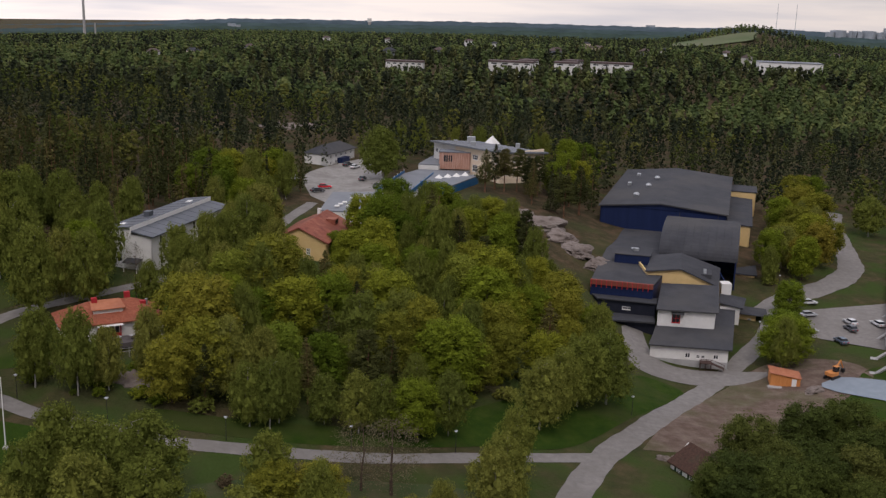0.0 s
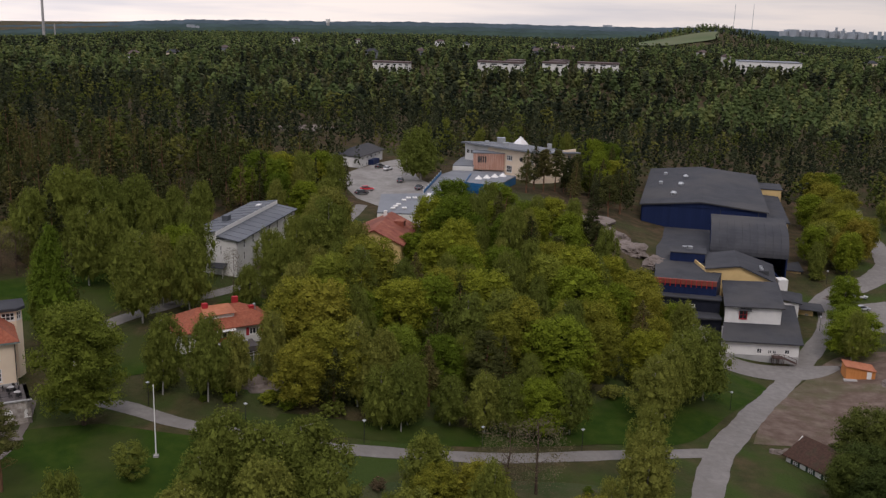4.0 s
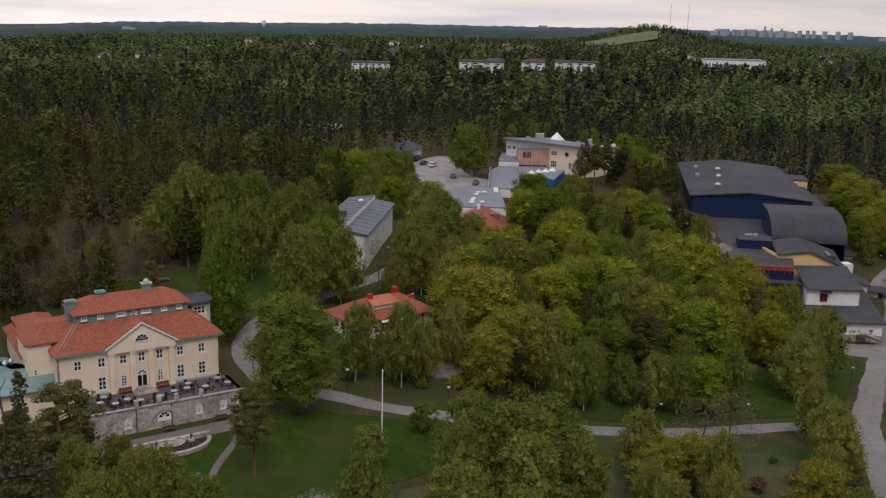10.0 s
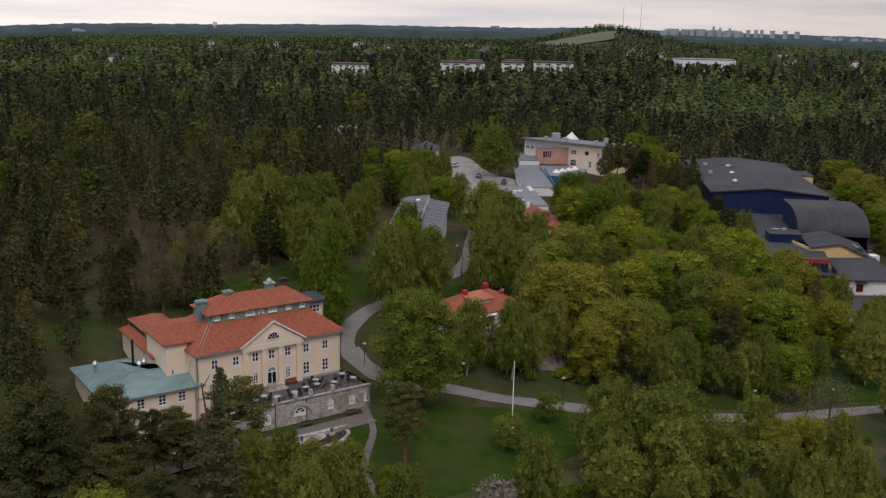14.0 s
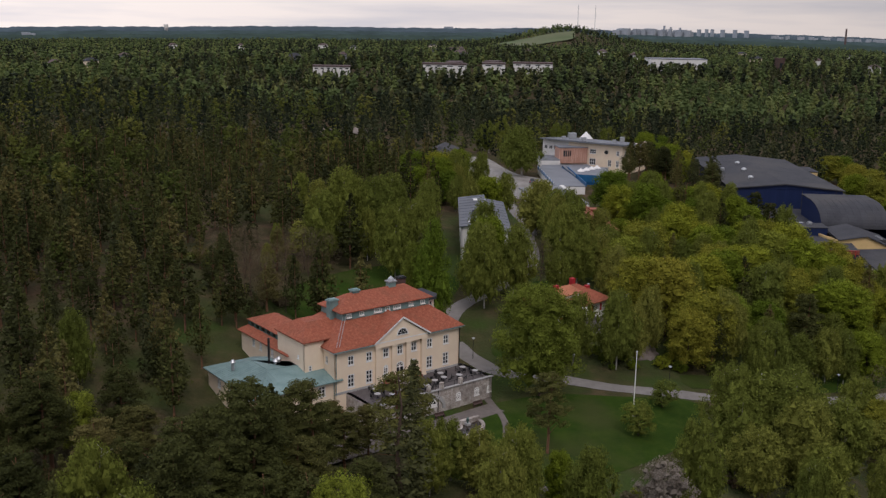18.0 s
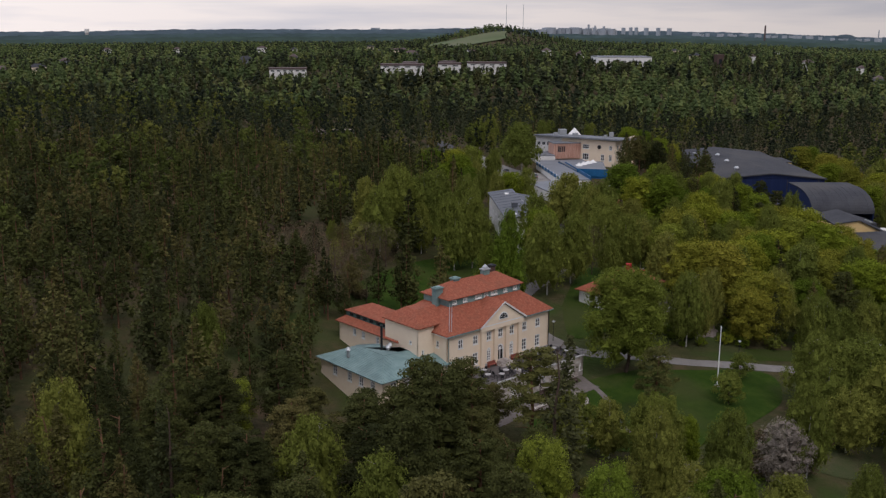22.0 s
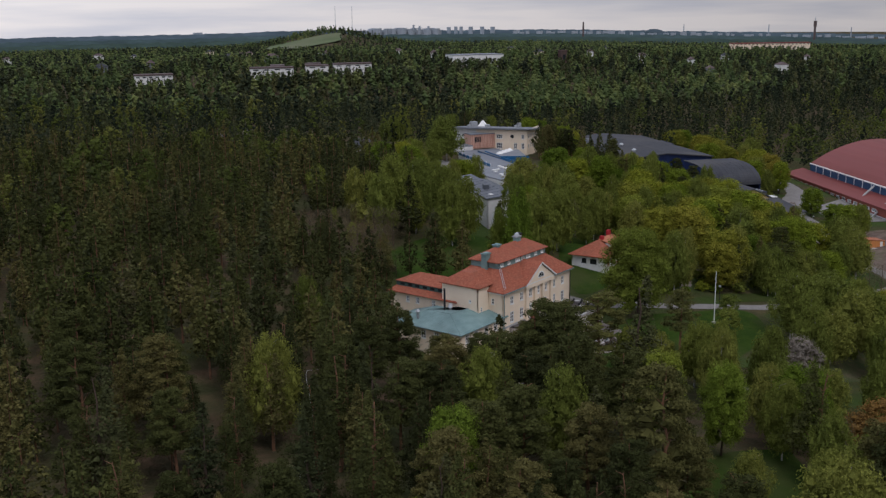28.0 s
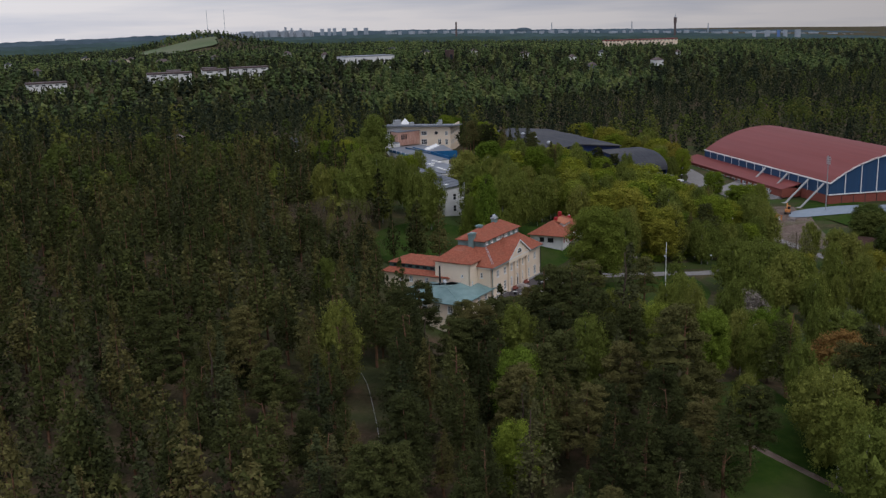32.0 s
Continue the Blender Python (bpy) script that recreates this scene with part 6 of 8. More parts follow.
def conifer(kind, h, w, rng, tufts, per, size):
    """Tufted branches in a spiral on a crown that narrows to a pointed top."""
    spruce = kind.startswith("spruce")
    low = 0.06 if spruce else float(rng.uniform(0.12, 0.28))
    lean = rng.normal(scale=0.025 * h, size=2)
    bare = rng.uniform(0, math.tau)
    u = (np.arange(tufts) + rng.uniform(0, 1, tufts)) / tufts
    k = 1 - (1 - u) ** 0.62
    t = low + (0.95 - low) * k
    reach = w / 2 * (1.03 - k) ** (0.9 if spruce else 0.72) * (np.minimum(1.0, 0.62 + 1.6 * k) if not spruce else 1.0)
    reach = reach * (1 + 0.22 * np.sin(9 * k + rng.uniform(0, 6)))
    az = np.arange(tufts) * 2.4 + rng.uniform(-0.7, 0.7, tufts)
    rad = reach * rng.uniform(0.45, 0.95, tufts) * np.where(np.cos(az - bare) > 0.75, 0.65, 1.0)
    z = t * h + (-0.25 if spruce else 0.18) * rad
    c = np.stack([rad * np.cos(az) + lean[0] * t, rad * np.sin(az) + lean[1] * t, z], 1)
    r = (0.30 * reach + 0.026 * h) * rng.uniform(0.7, 1.2, tufts)
    top = np.array([[lean[0], lean[1], 0.90 * h], [lean[0], lean[1], 0.955 * h], [lean[0], lean[1], 0.99 * h]])
    return scatter(rng, np.concatenate([c, top]), np.concatenate([r, np.array([0.034, 0.025, 0.015]) * h]), per, size, 0.95, 0.0, 0.25, 0.42 if per > 15 else 0.62)


CONIFERS = ("pine", "spruce", "pine_wood", "spruce_wood")


def crown_of(kind, h, w, rng, lobes, per, size):
    """Leaf sheets of one crown; h tree height, w crown width."""
    if kind in CONIFERS:
        return conifer(kind, h, w, rng, lobes, per, size)
    if kind == "dome_far":
        t = 0.36 + 0.52 * np.arange(lobes) / (lobes - 1)
        az = np.arange(lobes) * 2.4 + rng.uniform(-0.6, 0.6, lobes)
        rad = w / 2 * (1.02 - t) * rng.uniform(0.5, 1.1, lobes)
        c = np.stack([rad * np.cos(az), rad * np.sin(az), t * h], 1)
        return scatter(rng, c, w * 0.46 * (1.25 - 0.85 * t) * rng.uniform(0.8, 1.2, lobes), per, size, 0.95 if w > 0.45 else 1.3, 0, 0.2, 0.85)
    u = (np.arange(lobes) + rng.uniform(0, 1, lobes)) / lobes
    az = np.arange(lobes) * 2.4 + rng.uniform(-0.6, 0.6, lobes)
    up = 0.35
    if kind == "scots":
        t = 0.36 + 0.60 * u
        rad = w / 2 * np.clip((1.06 - t) / 0.5, 0.05, 1) ** 0.6 * rng.uniform(0.35, 0.9, lobes)
        cr = rng.uniform(0.10, 0.17, lobes) * w * (1.2 - 0.5 * t)
        tall, droop = 0.5, 0.0
    elif kind == "birch":
        t = 0.20 + 0.76 * u
        rad = w / 2 * np.clip(np.sin(np.clip((t - 0.1) / 0.94, 0, 1) ** 0.75 * math.pi), 0.05, 1) ** 0.75 * rng.uniform(0.3, 0.9, lobes)
        cr = rng.uniform(0.075, 0.14, lobes) * w * (1.15 - 0.45 * t)
        tall, droop = 1.9, 0.55
    elif kind == "poplar":
        t = 0.08 + 0.87 * u
        rad = w / 2 * np.clip(np.sin(np.clip(t, 0, 1) ** 0.75 * math.pi), 0.1, 1) ** 0.7 * rng.uniform(0.3, 0.85, lobes)
        cr = rng.uniform(0.13, 0.22, lobes) * w * (1.15 - 0.5 * t)
        tall, droop = 1.6, 0.15
    else:
        t = 0.16 + 0.78 * u ** 0.85
        rad = w / 2 * np.sqrt(np.clip(1 - ((t - 0.5) / 0.49) ** 2, 0.03, 1)) * rng.uniform(0.5, 0.92, lobes) * (1 + 0.16 * np.cos(2 * az + rng.uniform(0, 6)))
        cr = rng.uniform(0.085, 0.155, lobes) * w
        tall, droop = 0.8, 0.05
    lean = rng.normal(scale=0.025 * h, size=2)
    c = np.stack([rad * np.cos(az) + lean[0] * t, rad * np.sin(az) + lean[1] * t, t * h * 0.97], 1)
    crown = scatter(rng, c, cr, per, size, tall, droop, up, 0.0 if kind == "bare" else 0.5 if per > 12 else 0.85)
    if kind == "bare" or per < 12:
        return crown
    # the shaded inside of the crown
    k = int(0.78 * lobes)
    inner = scatter(rng, c[:k:2] * np.array([0.5, 0.5, 1.0]), cr[:k:2] * 1.2, 0, size, tall, 0, up, 0.8)
    return np.concatenate([inner, crown])


def trunk_bm(kind, h, w, rng):
    """A tapered, slightly bent trunk with limbs."""
    bm = bmesh.new()
    r = {"pine": 0.017, "scots": 0.016, "spruce": 0.014, "birch": 0.011, "poplar": 0.014}.get(kind, 0.02) * h
    p = Vector((0, 0, -0.6))
    bend = Vector((rng.normal(0, 0.02), rng.normal(0, 0.02), 0))
    top = 0.93 if kind != "broad" else 0.62
    n = 5
    for i in range(n):
        q = Vector((bend.x * h * (i + 1) / n + rng.normal(0, 0.008) * h, bend.y * h * (i + 1) / n + rng.normal(0, 0.008) * h, h * top * (i + 1) / n))
        add_tube(bm, p, q, r * (1 - 0.82 * i / n), r * (1 - 0.82 * (i + 1) / n), 6)
        if i >= 1:
            for _ in range(3 if kind != "spruce" else 1):
                a = rng.uniform(0, math.tau)
                up = 0.10 if kind in ("pine", "scots") else 0.16
                out = w * rng.uniform(0.16, 0.30) * (1.0 if i < 3 else 0.5)
                up *= 1.0 if i < 3 else 0.4
                base = p.lerp(q, rng.uniform(0, 1))
                add_tube(bm, base, base + Vector((out * math.cos(a), out * math.sin(a), h * up * rng.uniform(0.5, 1.3))), r * 0.38 * (1 - 0.7 * i / n), r * 0.08, 4)
        p = q
    return bm


def proto_tree(name, kind, h, w, seed, leaf, bark, clumps, per, size, label, category="tree"):
    """A tree with a trunk and a crown; further ones are copies of it."""
    rng = np.random.default_rng(seed)
    ob = thing(name, Matrix.Identity(4), label, category)
    part("trunk", trunk_bm(kind, h, w, rng), bark, ob)
    v = crown_of(kind, h, w, rng, clumps, per, size)
    link_mesh("crown", v, np.arange(len(v)).reshape(-1, 3), leaf, ob, tint=np.zeros(len(v)))
    return (ob, h, w)


USED = {}


def plant(protos, x, y, h, w, rng, group=""):
    """Stands a tree of one of these kinds on the ground, h high and w wide."""
    ob, h0, w0 = protos[int(rng.integers(len(protos)))]
    sx = w / w0
    m = pose(x, y, hz(x, y), 0, 0, float(rng.uniform(0, 360))) @ Matrix.Diagonal((sx * float(rng.uniform(0.93, 1.08)), sx * float(rng.uniform(0.93, 1.08)), h / h0, 1))
    if ob.name in USED:
        made = copy_thing(ob, Matrix.Identity(4))
    else:
        USED[ob.name] = 1
        made = ob
    made.matrix_world = m
    if group:
        made["group"] = group
    return made


def stand(name, spec, pts, seed, mat, label, bark=None):
    """Woods nobody could count: crowns of one kind joined, standing on the ground at pts (x, y, height)."""
    kind, w, clumps, per, size = spec
    rng = np.random.default_rng(seed)
    shapes = []
    for _ in range(10):
        shapes.append(crown_of(kind, 1.0, w, rng, clumps, per, size))
    most = max(len(q) for q in shapes)
    shapes = [np.concatenate([q, np.repeat(q[-1:], most - len(q), 0)]) for q in shapes]
    pts = np.asarray(pts, float)
    if not len(pts):
        return None
    z = height(pts[:, 0], pts[:, 1])
    n, k = len(pts), len(shapes[0])
    pick = rng.integers(0, 10, n)
    a = rng.uniform(0, math.tau, n)
    V = np.stack(shapes)[pick]
    wide = (pts[:, 2] * rng.uniform(0.85, 1.2, n))[:, None]
    x = (V[:, :, 0] * np.cos(a)[:, None] - V[:, :, 1] * np.sin(a)[:, None]) * wide + pts[:, 0:1]
    y = (V[:, :, 0] * np.sin(a)[:, None] + V[:, :, 1] * np.cos(a)[:, None]) * wide + pts[:, 1:2]
    zz = V[:, :, 2] * pts[:, 2:3] + z[:, None]
    ob = link_mesh(name, np.stack([x, y, zz], -1).reshape(-1, 3), np.arange(n * k).reshape(-1, 3), mat, tint=np.repeat(rng.uniform(0, 1, n), k))
    if bark is not None:
        r = pts[:, 2] * 0.016
        k3 = np.arange(3) * math.tau / 3
        ring = np.stack([np.cos(k3), np.sin(k3)], 1)
        lo = np.stack([pts[:, None, 0] + ring[None, :, 0] * r[:, None], pts[:, None, 1] + ring[None, :, 1] * r[:, None], np.repeat(z[:, None] - 0.5, 3, 1)], -1)
        hi = np.stack([pts[:, None, 0] + ring[None, :, 0] * r[:, None] * 0.25, pts[:, None, 1] + ring[None, :, 1] * r[:, None] * 0.25, np.repeat((z + pts[:, 2] * 0.9)[:, None], 3, 1)], -1)
        v6 = np.concatenate([lo, hi], 1).reshape(-1, 3)
        base = (np.arange(n) * 6)[:, None, None]
        f = (np.array([[0, 1, 4, 3], [1, 2, 5, 4], [2, 0, 3, 5]])[None] + base).reshape(-1, 4)
        tagged(link_mesh(name + "_trunks", v6, f, bark), "bare trunks standing in the " + name.replace("_", " "), "tree trunks", kind="stuff")
    return tagged(ob, label, "trees", kind="stuff")


def free_of(x, y, gap=0.0):
    """Which points lie off lanes, lawns, yards and houses."""
    ok = np.ones(x.shape, bool)
    for ring in CLEAR:
        ok &= ~inside(ring, x, y)
    for line, half in LANES:
        near = (x > line[:, 0].min() - 8) & (x < line[:, 0].max() + 8) & (y > line[:, 1].min() - 8) & (y < line[:, 1].max() + 8) & ok
        i = np.where(near)[0]
        if len(i):
            d = np.min((x[i, None] - line[None, :, 0]) ** 2 + (y[i, None] - line[None, :, 1]) ** 2, axis=1)
            ok[i[d < (half + gap) ** 2]] = False
    return ok



# footprints kept free
HOUSES = [[(-127, 146), (-125, 133), (-112, 127), (-80, 141), (-78, 152), (-88, 166), (-112, 168), (-128, 160)], [(-71, 174), (-69, 162), (-60, 160), (-47, 172), (-52, 184), (-66, 178)], [(-76, 206), (-58, 203), (-48, 248), (-64, 252)],
          [(34, 256), (40, 230), (48, 216), (70, 212), (80, 240), (90, 246), (96, 296), (120, 366), (98, 394), (70, 390), (48, 312)], [(-42, 228), (-26, 225), (-17, 250), (-15, 262), (-6, 294), (14, 318), (22, 330), (42, 352), (36, 376), (10, 382), (-14, 342), (-22, 300), (-36, 294), (-36, 262)],
          [(98, 198), (146, 316), (230, 300), (180, 160), (118, 178)], [(39, 158), (47, 142), (55, 145), (47, 161)], [(-52, 352), (-38, 356), (-32, 380), (-50, 384)]]
CLEAR += HOUSES
# bare rocky clearings and a grass hill far off
LOW_TREES = [(-41, 204), (-20, 204), (-14, 238), (-42, 240)]
BARE = [[(-82, 436), (-60, 434), (-56, 456), (-78, 460)], [(16, 280), (30, 276), (40, 262), (44, 270), (34, 292), (18, 292)]]
CLEAR += BARE + [[(-108, 60), (-92, 44), (-66, 54), (-62, 82), (-94, 80)], [(-74, 106), (-65, 99), (-86, 70), (-96, 78)]]
rng = np.random.default_rng(7)
# open grass by the footpath and gaps in front of the maples
CLEAR += [[(-98, 78), (-112, 54), (-124, 38), (-138, 44), (-132, 58), (-112, 76)], [(-122, 80), (-108, 72), (-92, 84), (-92, 104), (-112, 100)], [(-121, 128), (-128, 140), (-143, 128), (-134, 110), (-121, 112)], [(-113, 108), (-82, 100), (-76, 130), (-100, 136), (-118, 126)]]
SCRUB = [(-126, 206), (-112, 218), (-101, 216), (-104, 194), (-112, 176), (-120, 168), (-128, 178)]


def jitter_grid(x0, x1, y0, y1, step, amount=0.42):
    x, y = np.meshgrid(np.arange(x0, x1, step), np.arange(y0, y1, step))
    return (x + rng.uniform(-amount, amount, x.shape) * step).ravel(), (y + rng.uniform(-amount, amount, y.shape) * step).ravel()


def wood_grid(x0, x1, y0, y1, step, amount=0.52):
    """Staggered rows turned askew, so that no lanes open between the trees."""
    half = 0.75 * max(x1 - x0, y1 - y0)
    a, b = np.meshgrid(np.arange(-half, half, step), np.arange(-half, half, step * 0.87))
    a = a + (np.arange(a.shape[0]) % 2 * 0.5 * step)[:, None]
    a, b = a + rng.uniform(-amount, amount, a.shape) * step, b + rng.uniform(-amount, amount, b.shape) * step
    x, y = 0.829 * a - 0.559 * b + (x0 + x1) / 2, 0.559 * a + 0.829 * b + (y0 + y1) / 2
    ok = (x > x0) & (x < x1) & (y > y0) & (y < y1)
    return x[ok], y[ok]


def leafy(x, y):
    """Share of broad-leaved trees: belts and groves through the pine woods, many on the east side."""
    n = np.sin(x / 37 + 1.3 * np.sin(y / 61)) * np.cos(y / 43 + np.sin(x / 53)) + 0.5 * np.sin(x / 17 + y / 23)
    share = 0.10 + 0.75 * np.clip(n - 0.15, 0, 1) ** 1.1
    big = np.sin(x / 95 + 1.7 * np.sin(y / 150)) * np.cos(y / 120 + 1.4 * np.sin(x / 170)) + 0.45 * np.sin(x / 41 - y / 67)
    fine = np.sin(x / 13 + 2 * np.sin(y / 29)) * np.sin(y / 17 + 1.5 * np.sin(x / 31))
    groves = 0.12 + 0.35 * np.clip((fine - 0.3) / 0.4, 0, 1) + 0.6 * np.clip((big - 0.25) / 0.35, 0, 1)
    belt = np.clip((y - 380) / 30, 0, 1) * np.clip((600 - y) / 60, 0, 1)
    groves = groves * (1 - 0.75 * belt) + 0.10 * np.clip((y - 620) / 120, 0, 1)
    f = np.clip((y - 330) / 60, 0, 1)
    share = share * (1 - f) + groves * f
    return np.where((x < -40) & (y < 400), share * 0.22, share)


PARKLAND = [(-84, 240), (-84, 100), (-60, 60), (70, 90), (110, 196), (170, 290), (140, 380), (60, 300), (20, 330), (-40, 300)]

# ---- the kinds of tree
PINES = [proto_tree("pine_tree", "pine", 13, 5.0, 30 + i, L_PINE, M_PINE_BARK, 52, 100, 0.088, "dark green pine with a reddish trunk") for i in range(7)]
SCOTS = [proto_tree("scots_pine", "scots", 14, 7.0, 36 + i, L_SCOTS, M_PINE_BARK, 40, 190, 0.10, "open crowned pine with a bare reddish trunk") for i in range(4)]
DARKSCOTS = [proto_tree("mature_pine", "scots", 14, 7.2, 136 + i, L_PINE, M_PINE_BARK, 60, 215, 0.092, "dark broad crowned pine with a reddish trunk") for i in range(5)]
LINDENS = [proto_tree("linden_tree", "broad", 18, 13, 140, L_LINDEN, M_BARK, 130, 260, 0.135, "large full crowned green linden on the lawn")]
SPRUCES = [proto_tree("spruce_tree", "spruce", 14, 4.6, 40 + i, L_SPRUCE, M_BARK, 56, 48, 0.12, "dark pointed spruce in the wood") for i in range(3)]
BIRCHES = [proto_tree("birch_tree", "birch", 14, 9, 50 + i, L_BIRCH, M_BIRCH_BARK, 96, 125, 0.125, "light green drooping birch with a white trunk") for i in range(6)]
BROADS = [proto_tree("broadleaf_tree", "broad", 15, 12, 60 + i, L_BROAD, M_BARK, 92, 165, 0.145, "full round green broad-leaved tree") for i in range(6)]
ALDERS = [proto_tree("alder_tree", "broad", 13, 11, 64 + i, L_ALDER, M_BARK, 92, 165, 0.125, "dark green spreading alder beside the building site") for i in range(2)]
OLIVES = [proto_tree("oak_tree", "broad", 15, 12, 70 + i, L_OLIVE, M_BARK, 88, 165, 0.142, "oak with young olive green leaves") for i in range(4)]
POPLARS = [proto_tree("poplar_tree", "poplar", 17, 7, 80 + i, m, M_BARK, 80, 190, 0.12, b) for i, (m, b) in enumerate(((L_POPLAR, "tall narrow dark green poplar"), (L_LINDEN, "tall narrow light green poplar")))]
BRIGHTS = [proto_tree("maple_tree", "broad", 12, 9, 83 + i, L_BRIGHT, M_BARK, 84, 230, 0.10, "maple in bright yellow green spring leaf") for i in range(3)]
SMALLS = [proto_tree("young_tree", "broad", 6, 5.5, 86, L_BIRCH, M_BARK, 46, 70, 0.10, "small spreading tree with pale new leaves")]
BARES = [proto_tree("budding_tree", "bare", 12, 10, 88 + i, L_BARE, M_BARK, 90, 34, 0.085, "greyish brown tree just coming into bud") for i in range(3)]
BLOSSOMS = [proto_tree("cherry_tree", "broad", 9, 8, 91, L_BLOSSOM, M_BARK, 78, 74, 0.10, "cherry tree in full whitish blossom")]
CHESTNUTS = [proto_tree("chestnut_tree", "broad", 9, 8, 92, L_BIRCH, M_BARK, 60, 150, 0.115, "pale green flowering chestnut tree")]
BROWNS = [proto_tree("copper_oak", "broad", 13, 11, 93, L_COPPER, M_BARK, 88, 160, 0.14, "oak with orange brown young leaves")]

# ---- trees that stand out, x, y, height, width
NAMED = []
NAMED += [(LINDENS, '', q) for q in [(-74.8, 142.2, 20, 12.6)]]
NAMED += [(BROADS, 'broad-leaved trees of the park', q) for q in [(11.7, 210.1, 17, 15.3), (-9.6, 190.9, 15, 13.5), (-27, 180.4, 14, 12.6), (-27, 226, 6, 6), (-34, 216, 7, 7), (-30.5, 234, 7, 7), (-24, 230.5, 7, 7), (-36, 227, 8, 7), (-13.1, 265.2, 14, 12.6), (-0.1, 265.9, 13, 11.7), (13.1, 257.7, 12, 10.8), (14.5, 233.8, 12, 10.8), (45.5, 226, 5, 4.6), (90.4, 246.7, 11, 9.9), (143.6, 380.8, 13, 11.7), (9.8, 199.8, 16, 14.4), (2.7, 173.7, 15, 13.4), (-2.9, 155.5, 11, 9.5), (-83.6, 106.7, 9, 4.6), (81, 219.5, 12, 13.5), (-69.5, 168, 8, 5)]]
NAMED += [(POPLARS, 'poplars behind the mansion', q) for q in [(-87.6, 168.2, 23, 7.6), (-90.5, 172, 17, 5.5)]]
NAMED += [(BIRCHES, 'birches of the park', q) for q in [(-65.2, 152.3, 13.6, 8.2), (-57.6, 150.6, 14.5, 8.4), (-50.9, 122.6, 14, 9.3), (-42, 119.1, 14, 11.5), (-40, 233, 11, 7), (-41.5, 241, 12, 8), (-52.8, 110.5, 11, 9.9), (33.5, 182.3, 15, 13.5), (14.3, 153.4, 13, 9.4), (-33.9, 155.6, 15, 9.6), (-26.6, 150.2, 12, 7.6), (-18.4, 145.7, 5, 4.5), (-7.2, 184.2, 14, 12.6), (-3.3, 166, 10, 6.4), (-12.6, 154.5, 11, 8), (-95.9, 216.5, 17, 15.3), (-98.1, 212.4, 20, 13), (-104, 206, 16, 11), (-91, 214, 18, 11), (-86.4, 221.4, 17, 11), (-89.5, 196, 16.5, 11), (-74.6, 178.4, 17.5, 11), (-67, 183.5, 15.5, 9.5), (-69, 198.8, 16.5, 9.5), (-85, 197, 17, 9.5), (-80, 213, 15, 8), (-78, 222.5, 15, 8), (-74.5, 234, 14, 8), (-52.8, 196, 14, 8.5), (-49, 205, 15, 9), (-19.6, 332.1, 18, 16.2), (-44.8, 237.4, 15, 13.5), (-45.4, 212, 14, 12.5), (-95.9, 116, 9, 8.1), (101.3, 286, 13, 11.7), (149.4, 339.5, 14, 12.6)]]
NAMED += [(BIRCHES, 'birches of the park', q) for q in [(-14, 175.7, 15, 11.5), (-23.1, 265.2, 13, 11.7), (27.3, 178.3, 15, 13.5), (18.7, 165.2, 13, 11), (9, 129.9, 12, 9.8), (-46.2, 122.5, 13, 11.7), (-28.7, 144.3, 14, 10.7), (-39, 124, 14, 12.6), (-36.2, 115, 13, 11.7), (-89.3, 107.7, 12, 8.3), (-147, 142.4, 12.5, 6.5), (-118.2, 50.6, 14, 12.5), (-127, 39.7, 12, 10.7), (-99.6, 112.1, 11, 6.8), (-120.5, 91.5, 14.5, 6.5), (-101.5, 76, 12, 7.5), (-121.5, 47.3, 12, 9.5), (-105.4, 248.4, 11, 7.7)]]
NAMED += [(SCOTS, 'pines by the mansion', q) for q in [(-103, 116.9, 17, 11.5), (-79.7, 122.7, 13.5, 7.5)]]
NAMED += [(PINES, 'pines of the knoll', q) for q in [(17.5, 322, 15, 7), (14, 315, 14, 7), (21, 330, 14, 7), (-20.2, 174.6, 12, 6.7), (-37.6, 152.9, 11, 6), (41.3, 426.1, 14, 7.6), (44, 310.5, 16, 8.3), (-21.8, 160.5, 12, 5.8)]]
NAMED += [(SMALLS, 'young trees on the bank', q) for q in [(-63.7, 126.5, 6, 5.4), (-24.9, 120.3, 8, 7), (-55.4, 135.9, 5, 4.5)]]
NAMED += [(OLIVES, 'oaks of the park', q) for q in [(-119, 104, 10.5, 9), (-21.9, 125.4, 9, 8.1), (-16.1, 127.8, 9, 8.1), (-40.9, 166.6, 16, 14.4), (27.4, 213.1, 15, 13.5), (136.4, 379.8, 13, 11.7), (133.4, 346.7, 13, 11.7), (-38.4, 156.3, 14, 11.5), (-32.7, 194.9, 16, 14.4), (-3.8, 183.5, 14, 11.9), (-44.4, 169.3, 15, 12.3), (-43, 152.3, 12, 9.5)]]
NAMED += [(BARES, 'budding trees', q) for q in [(-6.1, 136.9, 13, 11.7), (-10.7, 137.1, 11, 9.9), (-116.1, 180.9, 10, 9), (-59.5, 188.5, 12, 5.5)]]
NAMED += [(BRIGHTS, 'maples in the wood', q) for q in [(-114.2, 86.5, 14, 6.8), (-110, 79, 14, 7.6), (-162.7, 64.5, 10.5, 7), (-144.5, 123.3, 9, 6), (-179.8, 158.3, 8, 5.5)]]
